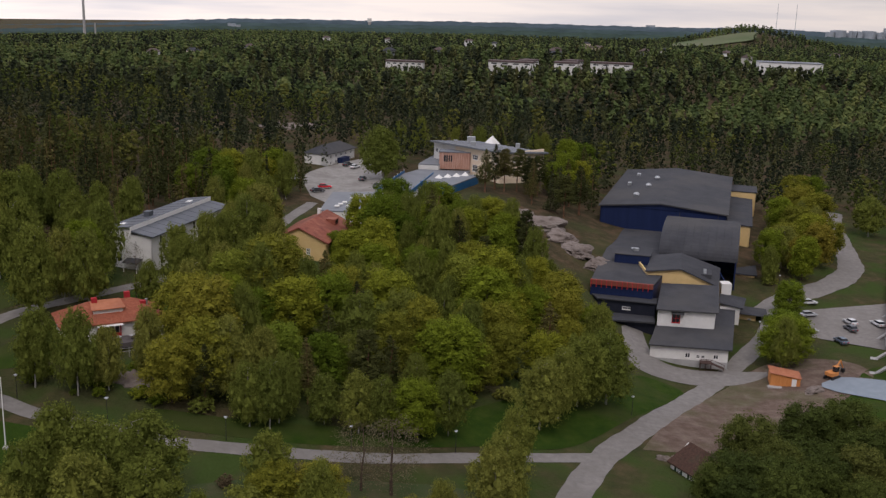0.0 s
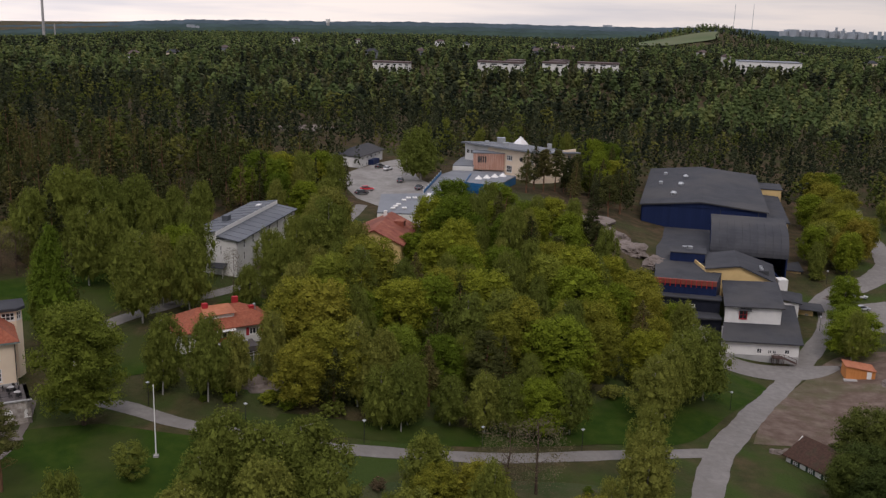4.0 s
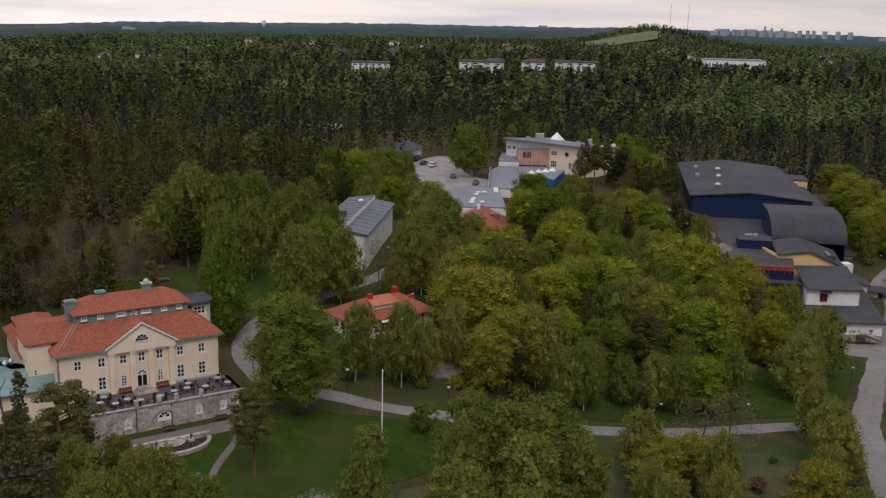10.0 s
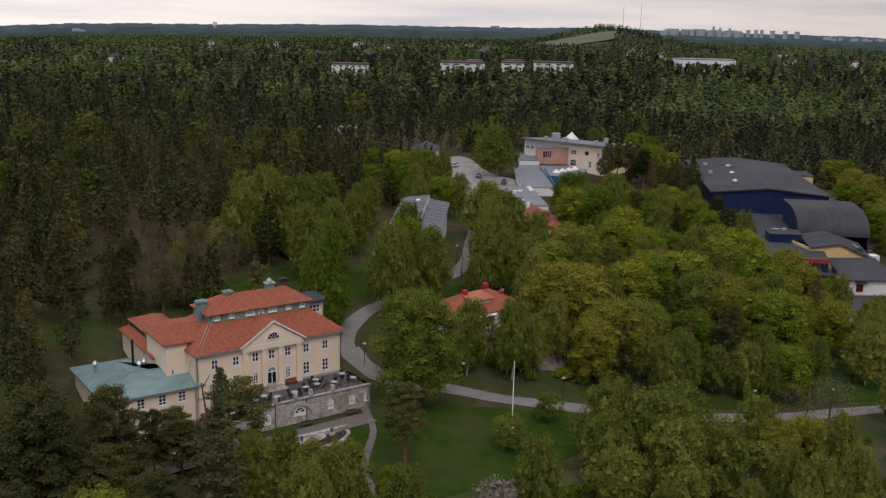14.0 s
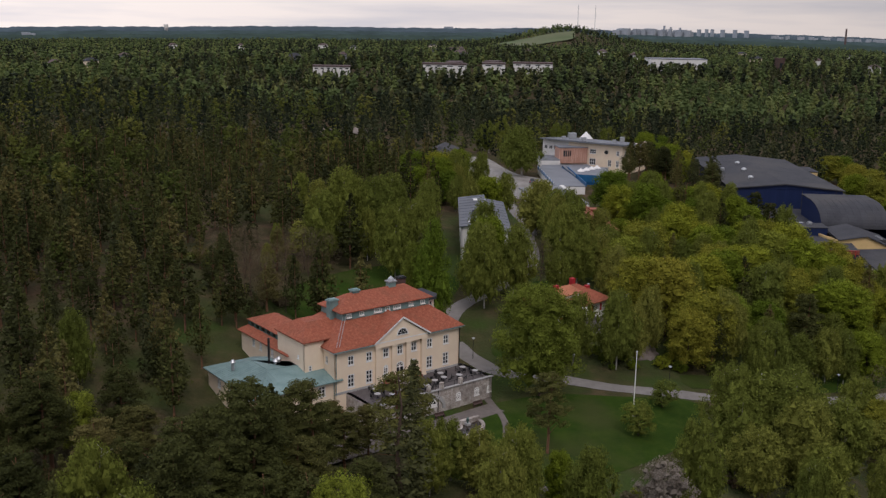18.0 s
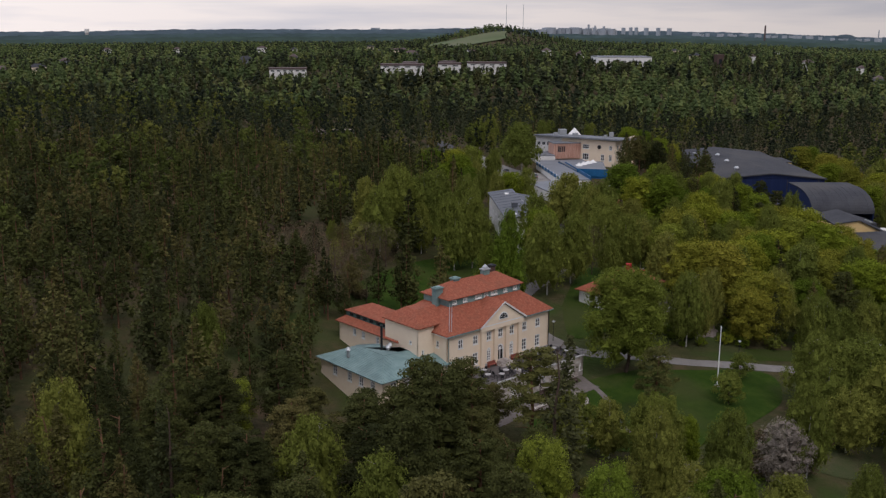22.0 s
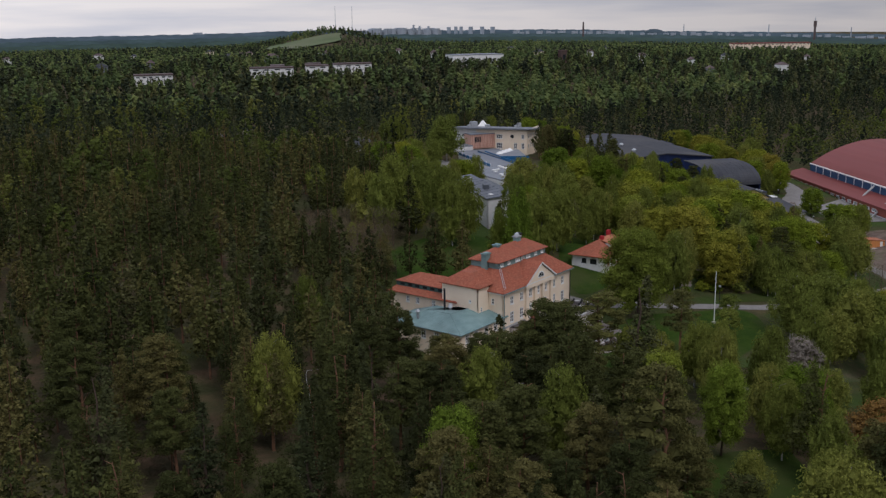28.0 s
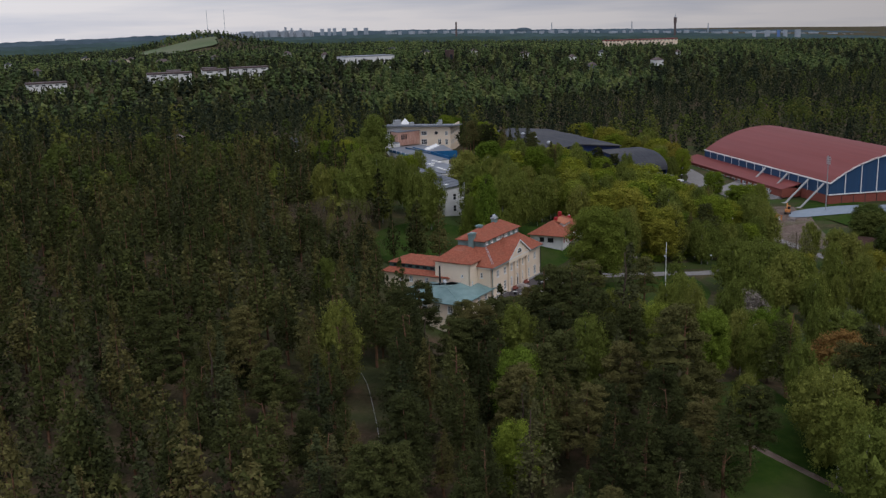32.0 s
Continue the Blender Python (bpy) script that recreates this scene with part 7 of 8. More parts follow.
NAMED += [(DARKSCOTS, 'pines by the mansion', q) for q in [(-113.4, 120.1, 12, 6.5), (-119.4, 118.4, 12, 7.5), (-124, 115.5, 13, 8.5), (-138.7, 121.5, 15, 8), (-128.5, 114, 13, 8), (-122.9, 106.5, 13, 8.5), (-117.5, 101.5, 13, 8), (-144, 121.2, 12, 7), (-150.4, 116.5, 11, 6.5), (-140.3, 103, 14, 8.5), (-151.3, 94.6, 14, 8), (-148.5, 76.7, 15, 9), (-117.2, 89.3, 13, 8), (-131, 104, 14, 9), (-136, 112, 13, 8), (-126, 97, 14, 9), (-133, 93, 14, 9), (-111, 98, 12, 7), (-97.1, 113.9, 12.5, 5.5)]]
NAMED += [(BROADS, 'broad-leaved trees of the park', q) for q in [(83.5, 228.7, 10, 11)]]
NAMED += [(BIRCHES, 'birches of the park', q) for q in [(-92.7, 112.5, 9, 7), (-25.5, 152.7, 11, 7), (-18.4, 155.5, 9, 7), (-29.8, 149.6, 11, 7), (-48.2, 158.1, 13, 7), (-30, 161.1, 12, 8), (-25.2, 156, 11, 7), (-53.5, 153.3, 11, 7), (-47.5, 209, 14, 8), (-46.5, 217, 15, 9), (-44.5, 224, 15, 9), (-50.5, 190.9, 14, 9), (-44.1, 194.5, 12, 8), (-36.5, 215.2, 13, 9), (-46.1, 179, 13, 9), (-56, 186.5, 9, 6), (-114, 55, 12, 10), (-107.5, 57.5, 12.5, 10), (-119.4, 63.7, 8, 6), (-46.4, 103.4, 12, 10), (-43.6, 113, 14, 11), (-23.3, 129.2, 11, 9), (-52, 116.5, 12, 9), (-8.5, 154.5, 11, 7), (2.5, 158, 12, 8), (22.5, 170, 14, 9), (29.5, 178, 13, 8), (-39.5, 205, 11, 8)]]
NAMED += [(DARKSCOTS, 'trees of the hillside wood', q) for q in [(-138.8, 63.2, 14, 8), (-140.3, 54.2, 13, 8), (-136.8, 72.7, 14, 8), (-149.4, 50.6, 13, 8), (-142.3, 78.5, 15, 8.5), (-156, 70.9, 15, 9), (-145.8, 92.6, 14, 8), (-152.5, 62.8, 14, 8), (-128.5, 64.5, 12, 7), (-131.5, 54, 13, 8)]]
NAMED += [(BIRCHES, 'birches of the park', q) for q in [(-120, 50.1, 12, 10), (-116, 43.8, 11, 9), (-103, 53, 12, 10), (-149.2, 115.5, 9, 6)]]
NAMED += [(DARKSCOTS, 'pines by the school', q) for q in [(20.5, 321, 15, 8), (25, 325, 15, 8), (29, 318, 14, 8), (32, 326, 14, 8), (38, 300, 14, 8), (45, 296, 15, 8)]]
NAMED += [(BLOSSOMS, '', q) for q in [(-71, 101.5, 10.5, 7.8)]]
NAMED += [(DARKSCOTS, 'pines by the mansion', q) for q in [(-84.4, 115.3, 13.5, 6.5), (-110.9, 126.5, 9.5, 6), (-109.6, 121, 10.5, 7), (-106, 124.5, 9, 5.5)]]
NAMED += [(BIRCHES, 'birches of the park', q) for q in [(-94.9, 95.7, 14, 7.5), (-97, 83, 12, 8), (-90, 88, 11, 8), (-84, 84, 11, 8), (-104, 66, 11, 7), (-98, 57, 11, 8), (79, 215.5, 13, 8), (77.8, 231.5, 11, 7), (13, 146, 12, 8)]]
NAMED += [(BIRCHES, 'birches of the park', q) for q in [(8.7, 129, 13, 9), (18.5, 139, 13, 9), (11, 135.5, 12, 9)]]
NAMED += [(ALDERS, 'alders by the building site', q) for q in [(44.5, 131, 11, 9), (51, 132.5, 12, 10), (58, 137, 12, 10), (66, 143, 13, 11), (74, 150, 13, 11), (63, 127, 12, 10), (46.5, 141, 11, 10.5), (54, 144, 12, 10), (61, 141, 12, 11), (69, 148, 13, 11), (76, 153, 13, 11), (64, 132, 12, 11), (84, 160, 12, 10), (52.5, 152, 13, 12), (64, 160, 13, 12), (52.5, 138.5, 12, 12), (43.3, 138.5, 10, 9), (60, 146, 12, 12), (74, 166, 12, 12)]]
NAMED += [(CHESTNUTS, '', q) for q in [(-57.5, 89, 9.5, 9)]]
NAMED += [(BROWNS, '', q) for q in [(-86, 70, 11.5, 12)]]

taken = []
for kinds, group, (x, y, h, w) in NAMED:
    if kinds is not POPLARS and any(inside(ring, np.array([x]), np.array([y]))[0] for ring in HOUSES) or not all(np.min(np.hypot(line[:, 0] - x, line[:, 1] - y)) > half * 0.75 for line, half in LANES):
        continue
    if any(math.hypot(x - a, y - b) < 2.5 for a, b in taken):
        continue
    plant(kinds, x, y, h, w, rng, group)
    taken.append((x, y))

# ---- the knoll between path and halls: mixed broad-leaved trees, each on its own
kx, ky = jitter_grid(-46, 48, 150, 262, 6.6)
ok = free_of(kx, ky, 2.0) & ~inside(LOW_TREES, kx, ky) & inside([(-44, 158), (-26, 150), (-8, 154), (12, 164), (30, 182), (36, 206), (28, 236), (16, 262), (-10, 262), (-40, 236), (-44, 200)], kx, ky)
for x, y in zip(kx[ok], ky[ok]):
    if any(math.hypot(x - a, y - b) < 4.3 for a, b in taken):
        continue
    k = rng.uniform()
    kinds = BROADS if k < 0.34 else BRIGHTS if k < 0.40 else OLIVES if k < 0.60 else BIRCHES if k < 0.82 else DARKSCOTS if k < 0.92 else PINES
    h = float(rng.uniform(10, 15.5))
    plant(kinds, float(x), float(y), h, h * (0.72 if kinds in (BROADS, OLIVES, BRIGHTS) else 0.55 if kinds is BIRCHES else 0.5), rng, "trees of the knoll")
    taken.append((float(x), float(y)))
# belts of birch and broad-leaved trees round the school road and the halls
for ring, step, kinds_of in (([(-60, 252), (-40, 246), (-36, 300), (-62, 312), (-76, 280)], 8, (BIRCHES, BROADS)), ([(-100, 196), (-85, 193), (-82, 224), (-104, 232)], 7.5, (BIRCHES, BIRCHES)), ([(88, 258), (100, 270), (120, 290), (128, 320), (138, 356), (124, 358), (104, 300), (90, 270)], 8, (BIRCHES, BROADS, OLIVES)),
                            ([(-58, 106), (-36, 118), (-10, 128), (16, 128), (10, 100), (-40, 92)], 9, (BIRCHES, OLIVES, BIRCHES)), ([(-100, 60), (-64, 78), (-58, 104), (-84, 108), (-112, 86)], 10, (BIRCHES, BROADS, BIRCHES)),
                            ([(-20, 376), (20, 392), (60, 400), (50, 410), (-20, 400)], 9, (BIRCHES, PINES)), ([(22, 294), (46, 314), (64, 386), (44, 388), (26, 330)], 7, (PINES, BROADS, SPRUCES))):
    lo, hi = np.min(ring, 0), np.max(ring, 0)
    kx, ky = jitter_grid(lo[0], hi[0], lo[1], hi[1], step)
    ok = free_of(kx, ky, 1.0) & inside(ring, kx, ky)
    for x, y in zip(kx[ok], ky[ok]):
        if any(math.hypot(x - a, y - b) < 4.5 for a, b in taken):
            continue
        kinds = kinds_of[int(rng.integers(len(kinds_of)))]
        h = float(rng.uniform(9.5, 15))
        plant(kinds, float(x), float(y), h, h * (0.7 if kinds in (BROADS, OLIVES) else 0.55 if kinds is BIRCHES else 0.4), rng, "trees along the roads")
        taken.append((float(x), float(y)))
# birches on both sides of the upper road
road = smooth_line([(-67, 184.5), (-58.5, 197), (-52.5, 212), (-48.5, 232), (-43.5, 250), (-41.5, 266)], 7.0)
for i, (x, y) in enumerate(road):
    for s in (-1, 1):
        px, py = float(x + s * rng.uniform(4.2, 7.5)), float(y + rng.uniform(-2, 2))
        if (px > -70 and py < 206) or any(inside(ring, np.array([px]), np.array([py]))[0] for ring in HOUSES) or any(math.hypot(px - a, py - b) < 4.0 for a, b in taken):
            continue
        h = float(rng.uniform(11, 16))
        plant(BIRCHES if (i + s) % 3 else BROADS, px, py, h, h * 0.62, rng, "trees along the roads")
        taken.append((px, py))
# tall birches hide the upper road from the park
for x, y in smooth_line([(-47, 214), (-44, 222)], 5.0):
    px, py = float(x + rng.uniform(2.0, 4.0)), float(y - rng.uniform(1.0, 3.0))
    if any(inside(ring, np.array([px]), np.array([py]))[0] for ring in HOUSES) or any(math.hypot(px - a, py - b) < 3.2 for a, b in taken):
        continue
    h = float(rng.uniform(13, 18))
    plant(BIRCHES, px, py, h, h * 0.6, rng, "trees along the roads")
    taken.append((px, py))
# budding scrub on the slope behind the mansion
kx, ky = jitter_grid(-152, -98, 160, 225, 3.9)
ok = free_of(kx, ky, 0.5) & inside(SCRUB, kx, ky)
for x, y in zip(kx[ok], ky[ok]):
    if any(math.hypot(x - a, y - b) < 3.0 for a, b in taken):
        continue
    k, h = rng.uniform(), float(rng.uniform(5, 10))
    plant(BARES if k < 0.45 else SMALLS if k < 0.58 else BIRCHES if k < 0.68 else DARKSCOTS if k < 0.84 else PINES, float(x), float(y), h, h * (0.8 if k < 0.58 else 0.6), rng, "budding trees of the slope")
    taken.append((float(x), float(y)))
taken = np.array(taken)


def apart_from_named(x, y, gap):
    ok = np.ones(len(x), bool)
    for i in range(0, len(x), 4000):
        ok[i:i + 4000] = np.min(np.hypot(x[i:i + 4000, None] - taken[None, :, 0], y[i:i + 4000, None] - taken[None, :, 1]), axis=1) > gap
    return ok


# ---- the pine wood on the hill: the front trees singly, the rest as woods
x, y = wood_grid(-225, 60, 45, 330, 6.3)
ok = free_of(x, y) & ~inside(PARKLAND, x, y) & apart_from_named(x, y, 3.2) & ~inside(SCRUB, x, y)
x, y = x[ok], y[ok]
lf, u, sp = leafy(x, y), rng.uniform(0, 1, len(x)), rng.uniform(0, 1, len(x))
hgt = 7.5 + 9.5 * rng.uniform(0, 1, len(x)) ** 0.9
tall = (x > -140) & (y < 112)
hgt = np.where(tall, hgt * 1.28, hgt)
keep = rng.uniform(0, 1, len(x)) < np.where(tall, 0.7, np.where(inside([(-152, 148), (-100, 148), (-92, 300), (-150, 310)], x, y), 0.92, 1.0))
x, y, lf, u, sp, hgt = (q[keep] for q in (x, y, lf, u, sp, hgt))
front = (y < 122) & (x < -92) & (x > -190) & (y < 128 + 0.15 * (x + 150))
count = 0
for i in np.where(front)[0]:
    if count >= 290:
        front[i] = False
        continue
    kinds = BRIGHTS if u[i] < 0.012 else BIRCHES if u[i] < 0.022 else SPRUCES if sp[i] < 0.12 else DARKSCOTS if sp[i] < (0.8 if x[i] > -140 else 0.35) else PINES
    plant(kinds, float(x[i]), float(y[i]), float(hgt[i]), float(hgt[i]) * (0.6 if kinds in (BRIGHTS, BIRCHES) else 0.52 if kinds is DARKSCOTS else 0.44), rng, "trees of the hillside wood")
    count += 1
P = np.stack([x, y, hgt], 1)
rest = ~front
one = rest & (y < 215)
two = rest & (y >= 215)
for tag, m, spec_p, spec_s, spec_b in (("", one, ("pine_wood", 0.45, 36, 25, 0.0155), ("spruce_wood", 0.32, 36, 18, 0.0155), ("broad", 0.6, 34, 22, 0.021)),
                                       ("_upper", two, ("pine_wood", 0.46, 26, 17, 0.019), ("spruce_wood", 0.33, 26, 10, 0.021), ("broad", 0.6, 28, 18, 0.026))):
    stand("pine_wood" + tag, spec_p, P[m & (u > lf) & (sp >= 0.2)], 11, L_PINE, "dense dark pine wood on the hillside", M_PINE_BARK)
    stand("spruce_wood" + tag, spec_s, P[m & (u > lf) & (sp < 0.2)], 12, L_SPRUCE, "dark spruces standing among the pines")
    stand("leafy_wood" + tag, spec_b, P[m & (u <= lf)], 13, L_MID, "light green broad-leaved trees in the wood")
# ---- woods behind the school and halls
x, y = wood_grid(-330, 820, 240, 520, 7.6)
ok = free_of(x, y) & ~inside(PARKLAND, x, y) & ~((x > -225) & (x < 60) & (y < 330)) & (y > 0.6 * (x + 234) - 70) & (x > -230 - 0.25 * np.clip(y - 300, 0, 999)) & apart_from_named(x, y, 3.5)
x, y = x[ok], y[ok]
lf, u, sp = leafy(x, y) * 1.2 + 0.03, rng.uniform(0, 1, len(x)), rng.uniform(0, 1, len(x))
P = np.stack([x, y, 8 + 9.5 * rng.uniform(0, 1, len(x)) ** 1.4], 1)
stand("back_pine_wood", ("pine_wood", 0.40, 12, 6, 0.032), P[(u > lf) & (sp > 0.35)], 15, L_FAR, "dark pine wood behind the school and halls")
stand("back_spruce_wood", ("spruce_wood", 0.31, 13, 5, 0.032), P[(u > lf) & (sp <= 0.35)], 16, L_SPRUCE, "dark spruce wood behind the school and halls")
stand("back_leafy_wood", ("broad", 0.48, 18, 6, 0.036), P[u <= lf], 17, L_MID, "light green trees behind the school and halls")
# ---- far woods to the skyline
x, y = wood_grid(-700, 1500, 520, 1050, 8.3)
b = np.arctan2(x + 110, y)
ok = (b > -0.62) & (b < 1.12) & free_of(x, y)
x, y = x[ok], y[ok]
lf, u = np.clip((leafy(x, y) - 0.12) * 1.7 + 0.09, 0, 0.85), rng.uniform(0, 1, len(x))
low = inside([(-62, 710), (170, 700), (176, 812), (-62, 836)], x, y) | inside([(245, 800), (345, 790), (350, 900), (262, 900)], x, y)
tops = np.where(x < 5, 21.5, np.where(x > 200, 27.8, 26.4)) - rng.uniform(0, 2.2, len(x))
P = np.stack([x, y, np.where(low, np.clip(tops - height(x, y), 5, 16), 7 + 8.5 * rng.uniform(0, 1, len(x)) ** 1.5)], 1)
mix = rng.uniform(0, 1, len(x)) < 0.5
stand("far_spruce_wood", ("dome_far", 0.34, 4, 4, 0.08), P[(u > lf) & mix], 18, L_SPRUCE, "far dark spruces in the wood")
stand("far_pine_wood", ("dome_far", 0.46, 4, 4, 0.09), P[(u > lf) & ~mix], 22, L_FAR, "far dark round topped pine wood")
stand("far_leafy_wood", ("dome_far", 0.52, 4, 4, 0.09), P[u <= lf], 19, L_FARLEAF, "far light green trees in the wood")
M_SKI = material("hill_grass", [(0.075, 0.10, 0.042), (0.11, 0.135, 0.06)], 0.02, 0.95, stain=(0.16, 0.13, 0.09), stain_amount=0.5)
SKI = [(640, 2092), (590, 2104), (545, 2122), (484, 2118), (438, 2010), (446, 1955), (475, 1940), (537, 1985), (606, 2010)]
SKI_FOOT = [(438, 2010), (400, 1880), (430, 1800), (520, 1850), (606, 2010)]
x, y = wood_grid(-1500, 2600, 1050, 2600, 13.0)
b = np.arctan2(x + 110, y)
ok = (b > -0.56) & (b < 1.08) & ~inside(SKI, x, y) & ~inside(SKI_FOOT, x, y) & (np.hypot(x + 110, y) < 2560)
x, y = x[ok], y[ok]
lf, u = np.clip((leafy(x, y) - 0.12) * 1.7 + 0.10, 0, 0.85), rng.uniform(0, 1, len(x))
P = np.stack([x, y, 7 + 8 * rng.uniform(0, 1, len(x)) ** 1.5], 1)
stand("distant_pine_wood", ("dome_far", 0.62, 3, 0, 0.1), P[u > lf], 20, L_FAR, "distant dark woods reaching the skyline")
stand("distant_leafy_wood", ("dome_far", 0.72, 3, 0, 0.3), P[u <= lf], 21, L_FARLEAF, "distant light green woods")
patch("ski_slope", SKI, M_SKI, "open grassy slope on a distant hill", lift=5.0, step=30, clear=False)

# ---------------------------------------------------------------- poles, lamps, vehicles
def flagpole(x, y, h):
    ob = thing("flagpole", pose(x, y, hz(x, y)), "tall white painted flagpole on the grass", "flagpole")
    part("pole", tube((0, 0, -0.5), (0, 0, h), 0.11, 0.06, 8), M_TRIM, ob)
    part("knob", tube((0, 0, h), (0, 0, h + 0.25), 0.12, 0.05, 8), M_TRIM, ob, "small white finial")
    part("base", box(-0.35, 0.35, -0.35, 0.35, -0.3, 0.35), M_CONCRETE, ob)


flagpole(-61.8, 133, 10.8)
flagpole(101, 287, 11.5)

lamp0 = None
for x, y in ((-50.6, 143.6), (-32.4, 144.2), (-13.3, 149.4), (3.7, 152.4), (-82.2, 157.4), (-66.5, 148.4), (-72, 192), (-56, 212), (38, 179), (80, 236), (95, 268)):
    m = pose(x, y, hz(x, y))
    if lamp0 is None:
        lamp0 = thing("park_lamp", m, "dark post lamp with a round pale head", "lamp", "lamps along the paths")
        part("post", tube((0, 0, -0.4), (0, 0, 3.9), 0.06, 0.045, 8), M_BLACK, lamp0)
        part("head", tube((0, 0, 3.75), (0, 0, 4.0), 0.10, 0.28, 12), M_TRIM, lamp0, "pale round lamp head")
        part("hood", tube((0, 0, 4.0), (0, 0, 4.14), 0.34, 0.12, 12), M_STEEL, lamp0)
    else:
        copy_thing(lamp0, Matrix.Identity(4)).matrix_world = m

CAR_PAINTS = {}


def car(x, y, rz, name_color, color, group="parked cars"):
    """A parked car: body with a tapering cabin, glass, lamps and four wheels."""
    if name_color not in CAR_PAINTS:
        CAR_PAINTS[name_color] = material(name_color + "_car_paint", [color, tuple(min(1, c * 1.15) for c in color)], 1.0, 0.25, spec=0.6)
    paint = CAR_PAINTS[name_color]
    ob = thing("car", pose(x, y, hz(x, y) + 0.2, 0, 0, rz), name_color + " car parked on the ground", "car", group)
    ob["label"] = "parked " + name_color + " family car"
    bm = bmesh.new()
    side = [(-2.2, 0.35), (2.2, 0.35), (2.25, 0.7), (1.1, 0.92), (-1.9, 0.95), (-2.2, 0.8)]
    L = [bm.verts.new((px, -0.88, pz)) for px, pz in side]
    R = [bm.verts.new((px, 0.88, pz)) for px, pz in side]
    bm.faces.new(L)
    bm.faces.new(R[::-1])
    for i in range(6):
        j = (i + 1) % 6
        bm.faces.new((L[i], L[j], R[j], R[i]))
    part("body", bm, paint, ob, bevel=0.05)
    bm = bmesh.new()
    lo = [bm.verts.new(p) for p in ((-1.85, -0.82, 0.92), (1.0, -0.82, 0.90), (1.0, 0.82, 0.90), (-1.85, 0.82, 0.92))]
    hi = [bm.verts.new(p) for p in ((-1.4, -0.66, 1.42), (0.25, -0.66, 1.44), (0.25, 0.66, 1.44), (-1.4, 0.66, 1.42))]
    for i in range(4):
        j = (i + 1) % 4
        bm.faces.new((lo[i], lo[j], hi[j], hi[i]))
    bm.faces.new(lo[::-1])
    bm.faces.new(hi)
    part("glasshouse", bm, M_GLASS, ob, "dark car windows")
    part("car_roof", box(-1.42, 0.27, -0.68, 0.68, 1.42, 1.48), paint, ob, bevel=0.02)
    for sx in (-1.35, 1.4):
        for sy in (-0.9, 0.7):
            wheel = part("wheel", tube((sx, sy, 0.33), (sx, sy + 0.2, 0.33), 0.33, 0.33, 12), M_BLACK, ob, "black tyre")
            part("rim", tube((sx, sy - 0.01, 0.33), (sx, sy + 0.21, 0.33), 0.19, 0.19, 10), M_STEEL, wheel)
    for sy in (-0.6, 0.6):
        part("headlight", box(2.18, 2.26, sy - 0.2, sy + 0.2, 0.58, 0.72), M_TRIM, ob)
        part("tail_light", box(-2.24, -2.16, sy - 0.2, sy + 0.2, 0.62, 0.8), M_REDPAINT, ob)
    return ob


for x, y, rz, n, c in ((104.6, 240.5, 100, "dark grey", (0.08, 0.085, 0.095)), (106.3, 245, 100, "white", (0.6, 0.6, 0.6)), (98.9, 231.8, 100, "blue grey", (0.10, 0.13, 0.17)), (97.0, 249.5, 15, "silver", (0.42, 0.43, 0.45)), (93.6, 238.6, 20, "silver", (0.42, 0.43, 0.45)),
                       (-37.2, 313.5, 12, "red", (0.5, 0.012, 0.02)), (-38.6, 306.5, 30, "black", (0.02, 0.02, 0.022)), (-26.5, 330, 80, "dark grey", (0.08, 0.085, 0.095)), (-113.2, 129.6, 12, "silver", (0.42, 0.43, 0.45)), (-31, 352, 60, "white", (0.6, 0.6, 0.6)), (-34, 356, 60, "black", (0.02, 0.02, 0.022)),
                       (113, 244, 100, "white", (0.6, 0.6, 0.6)), (100, 258, 10, "white", (0.6, 0.6, 0.6)), (-20.5, 317, 70, "dark grey", (0.08, 0.085, 0.095)), (-48, 324, 40, "white", (0.6, 0.6, 0.6))):
    car(x, y, rz, n, c)

shed = thing("garden_shed", pose(73.6, 206.2, hz(76, 206) + 0.05, 0, 0, -12), "orange boarded shed with a sloping roof", "shed")
part("wall", prism([(0, 0), (6.2, 0), (6.2, 4.5), (0, 4.5)], -1.0, [2.9, 2.1, 2.1, 2.9]), M_WOOD, shed, "orange stained boards")
for i in range(21):
    part("board", box(0.05 + 0.3 * i, 0.29 + 0.3 * i, -0.03, 0.0, 0.0, 2.78 - 0.038 * i), M_WOOD, shed)
part("roof", slab([(-0.3, -0.3, 3.05), (6.5, -0.3, 2.2), (6.5, 4.8, 2.2), (-0.3, 4.8, 3.05)], 0.12), M_ORANGEROOF, shed)
door = part("door", box(4.5, 5.5, -0.08, -0.03, 0.05, 1.95), M_TRIM, shed, "white door")
part("handle", box(5.3, 5.36, -0.14, -0.08, 0.95, 1.05), M_BLACK, door)
part("deck", box(-0.5, 6.7, -1.4, 0, -0.6, 0.04), M_CONCRETE, shed)
digger = thing("excavator", pose(88, 208.5, hz(88, 208.5) + 0.1, 0, 0, 35), "small orange and black tracked excavator", "excavator")
for s in (-1, 1):
    part("track", box(-1.6, 1.6, s * 0.95 - 0.25, s * 0.95 + 0.25, 0, 0.7), M_BLACK, digger, bevel=0.15)
part("house", box(-1.5, 1.0, -1.0, 1.0, 0.8, 1.7), M_WOOD, digger, "orange engine cover", bevel=0.1)
cab = part("cab", box(-0.2, 1.0, -0.95, 0.0, 1.7, 2.9), M_GLASS, digger, "dark glazed cab", bevel=0.05)
part("cab_roof", box(-0.3, 1.1, -1.0, 0.05, 2.9, 3.0), M_WOOD, cab)
part("boom", tube((0.9, 0.3, 1.5), (3.0, 0.3, 3.6), 0.22, 0.18, 6), M_WOOD, digger)
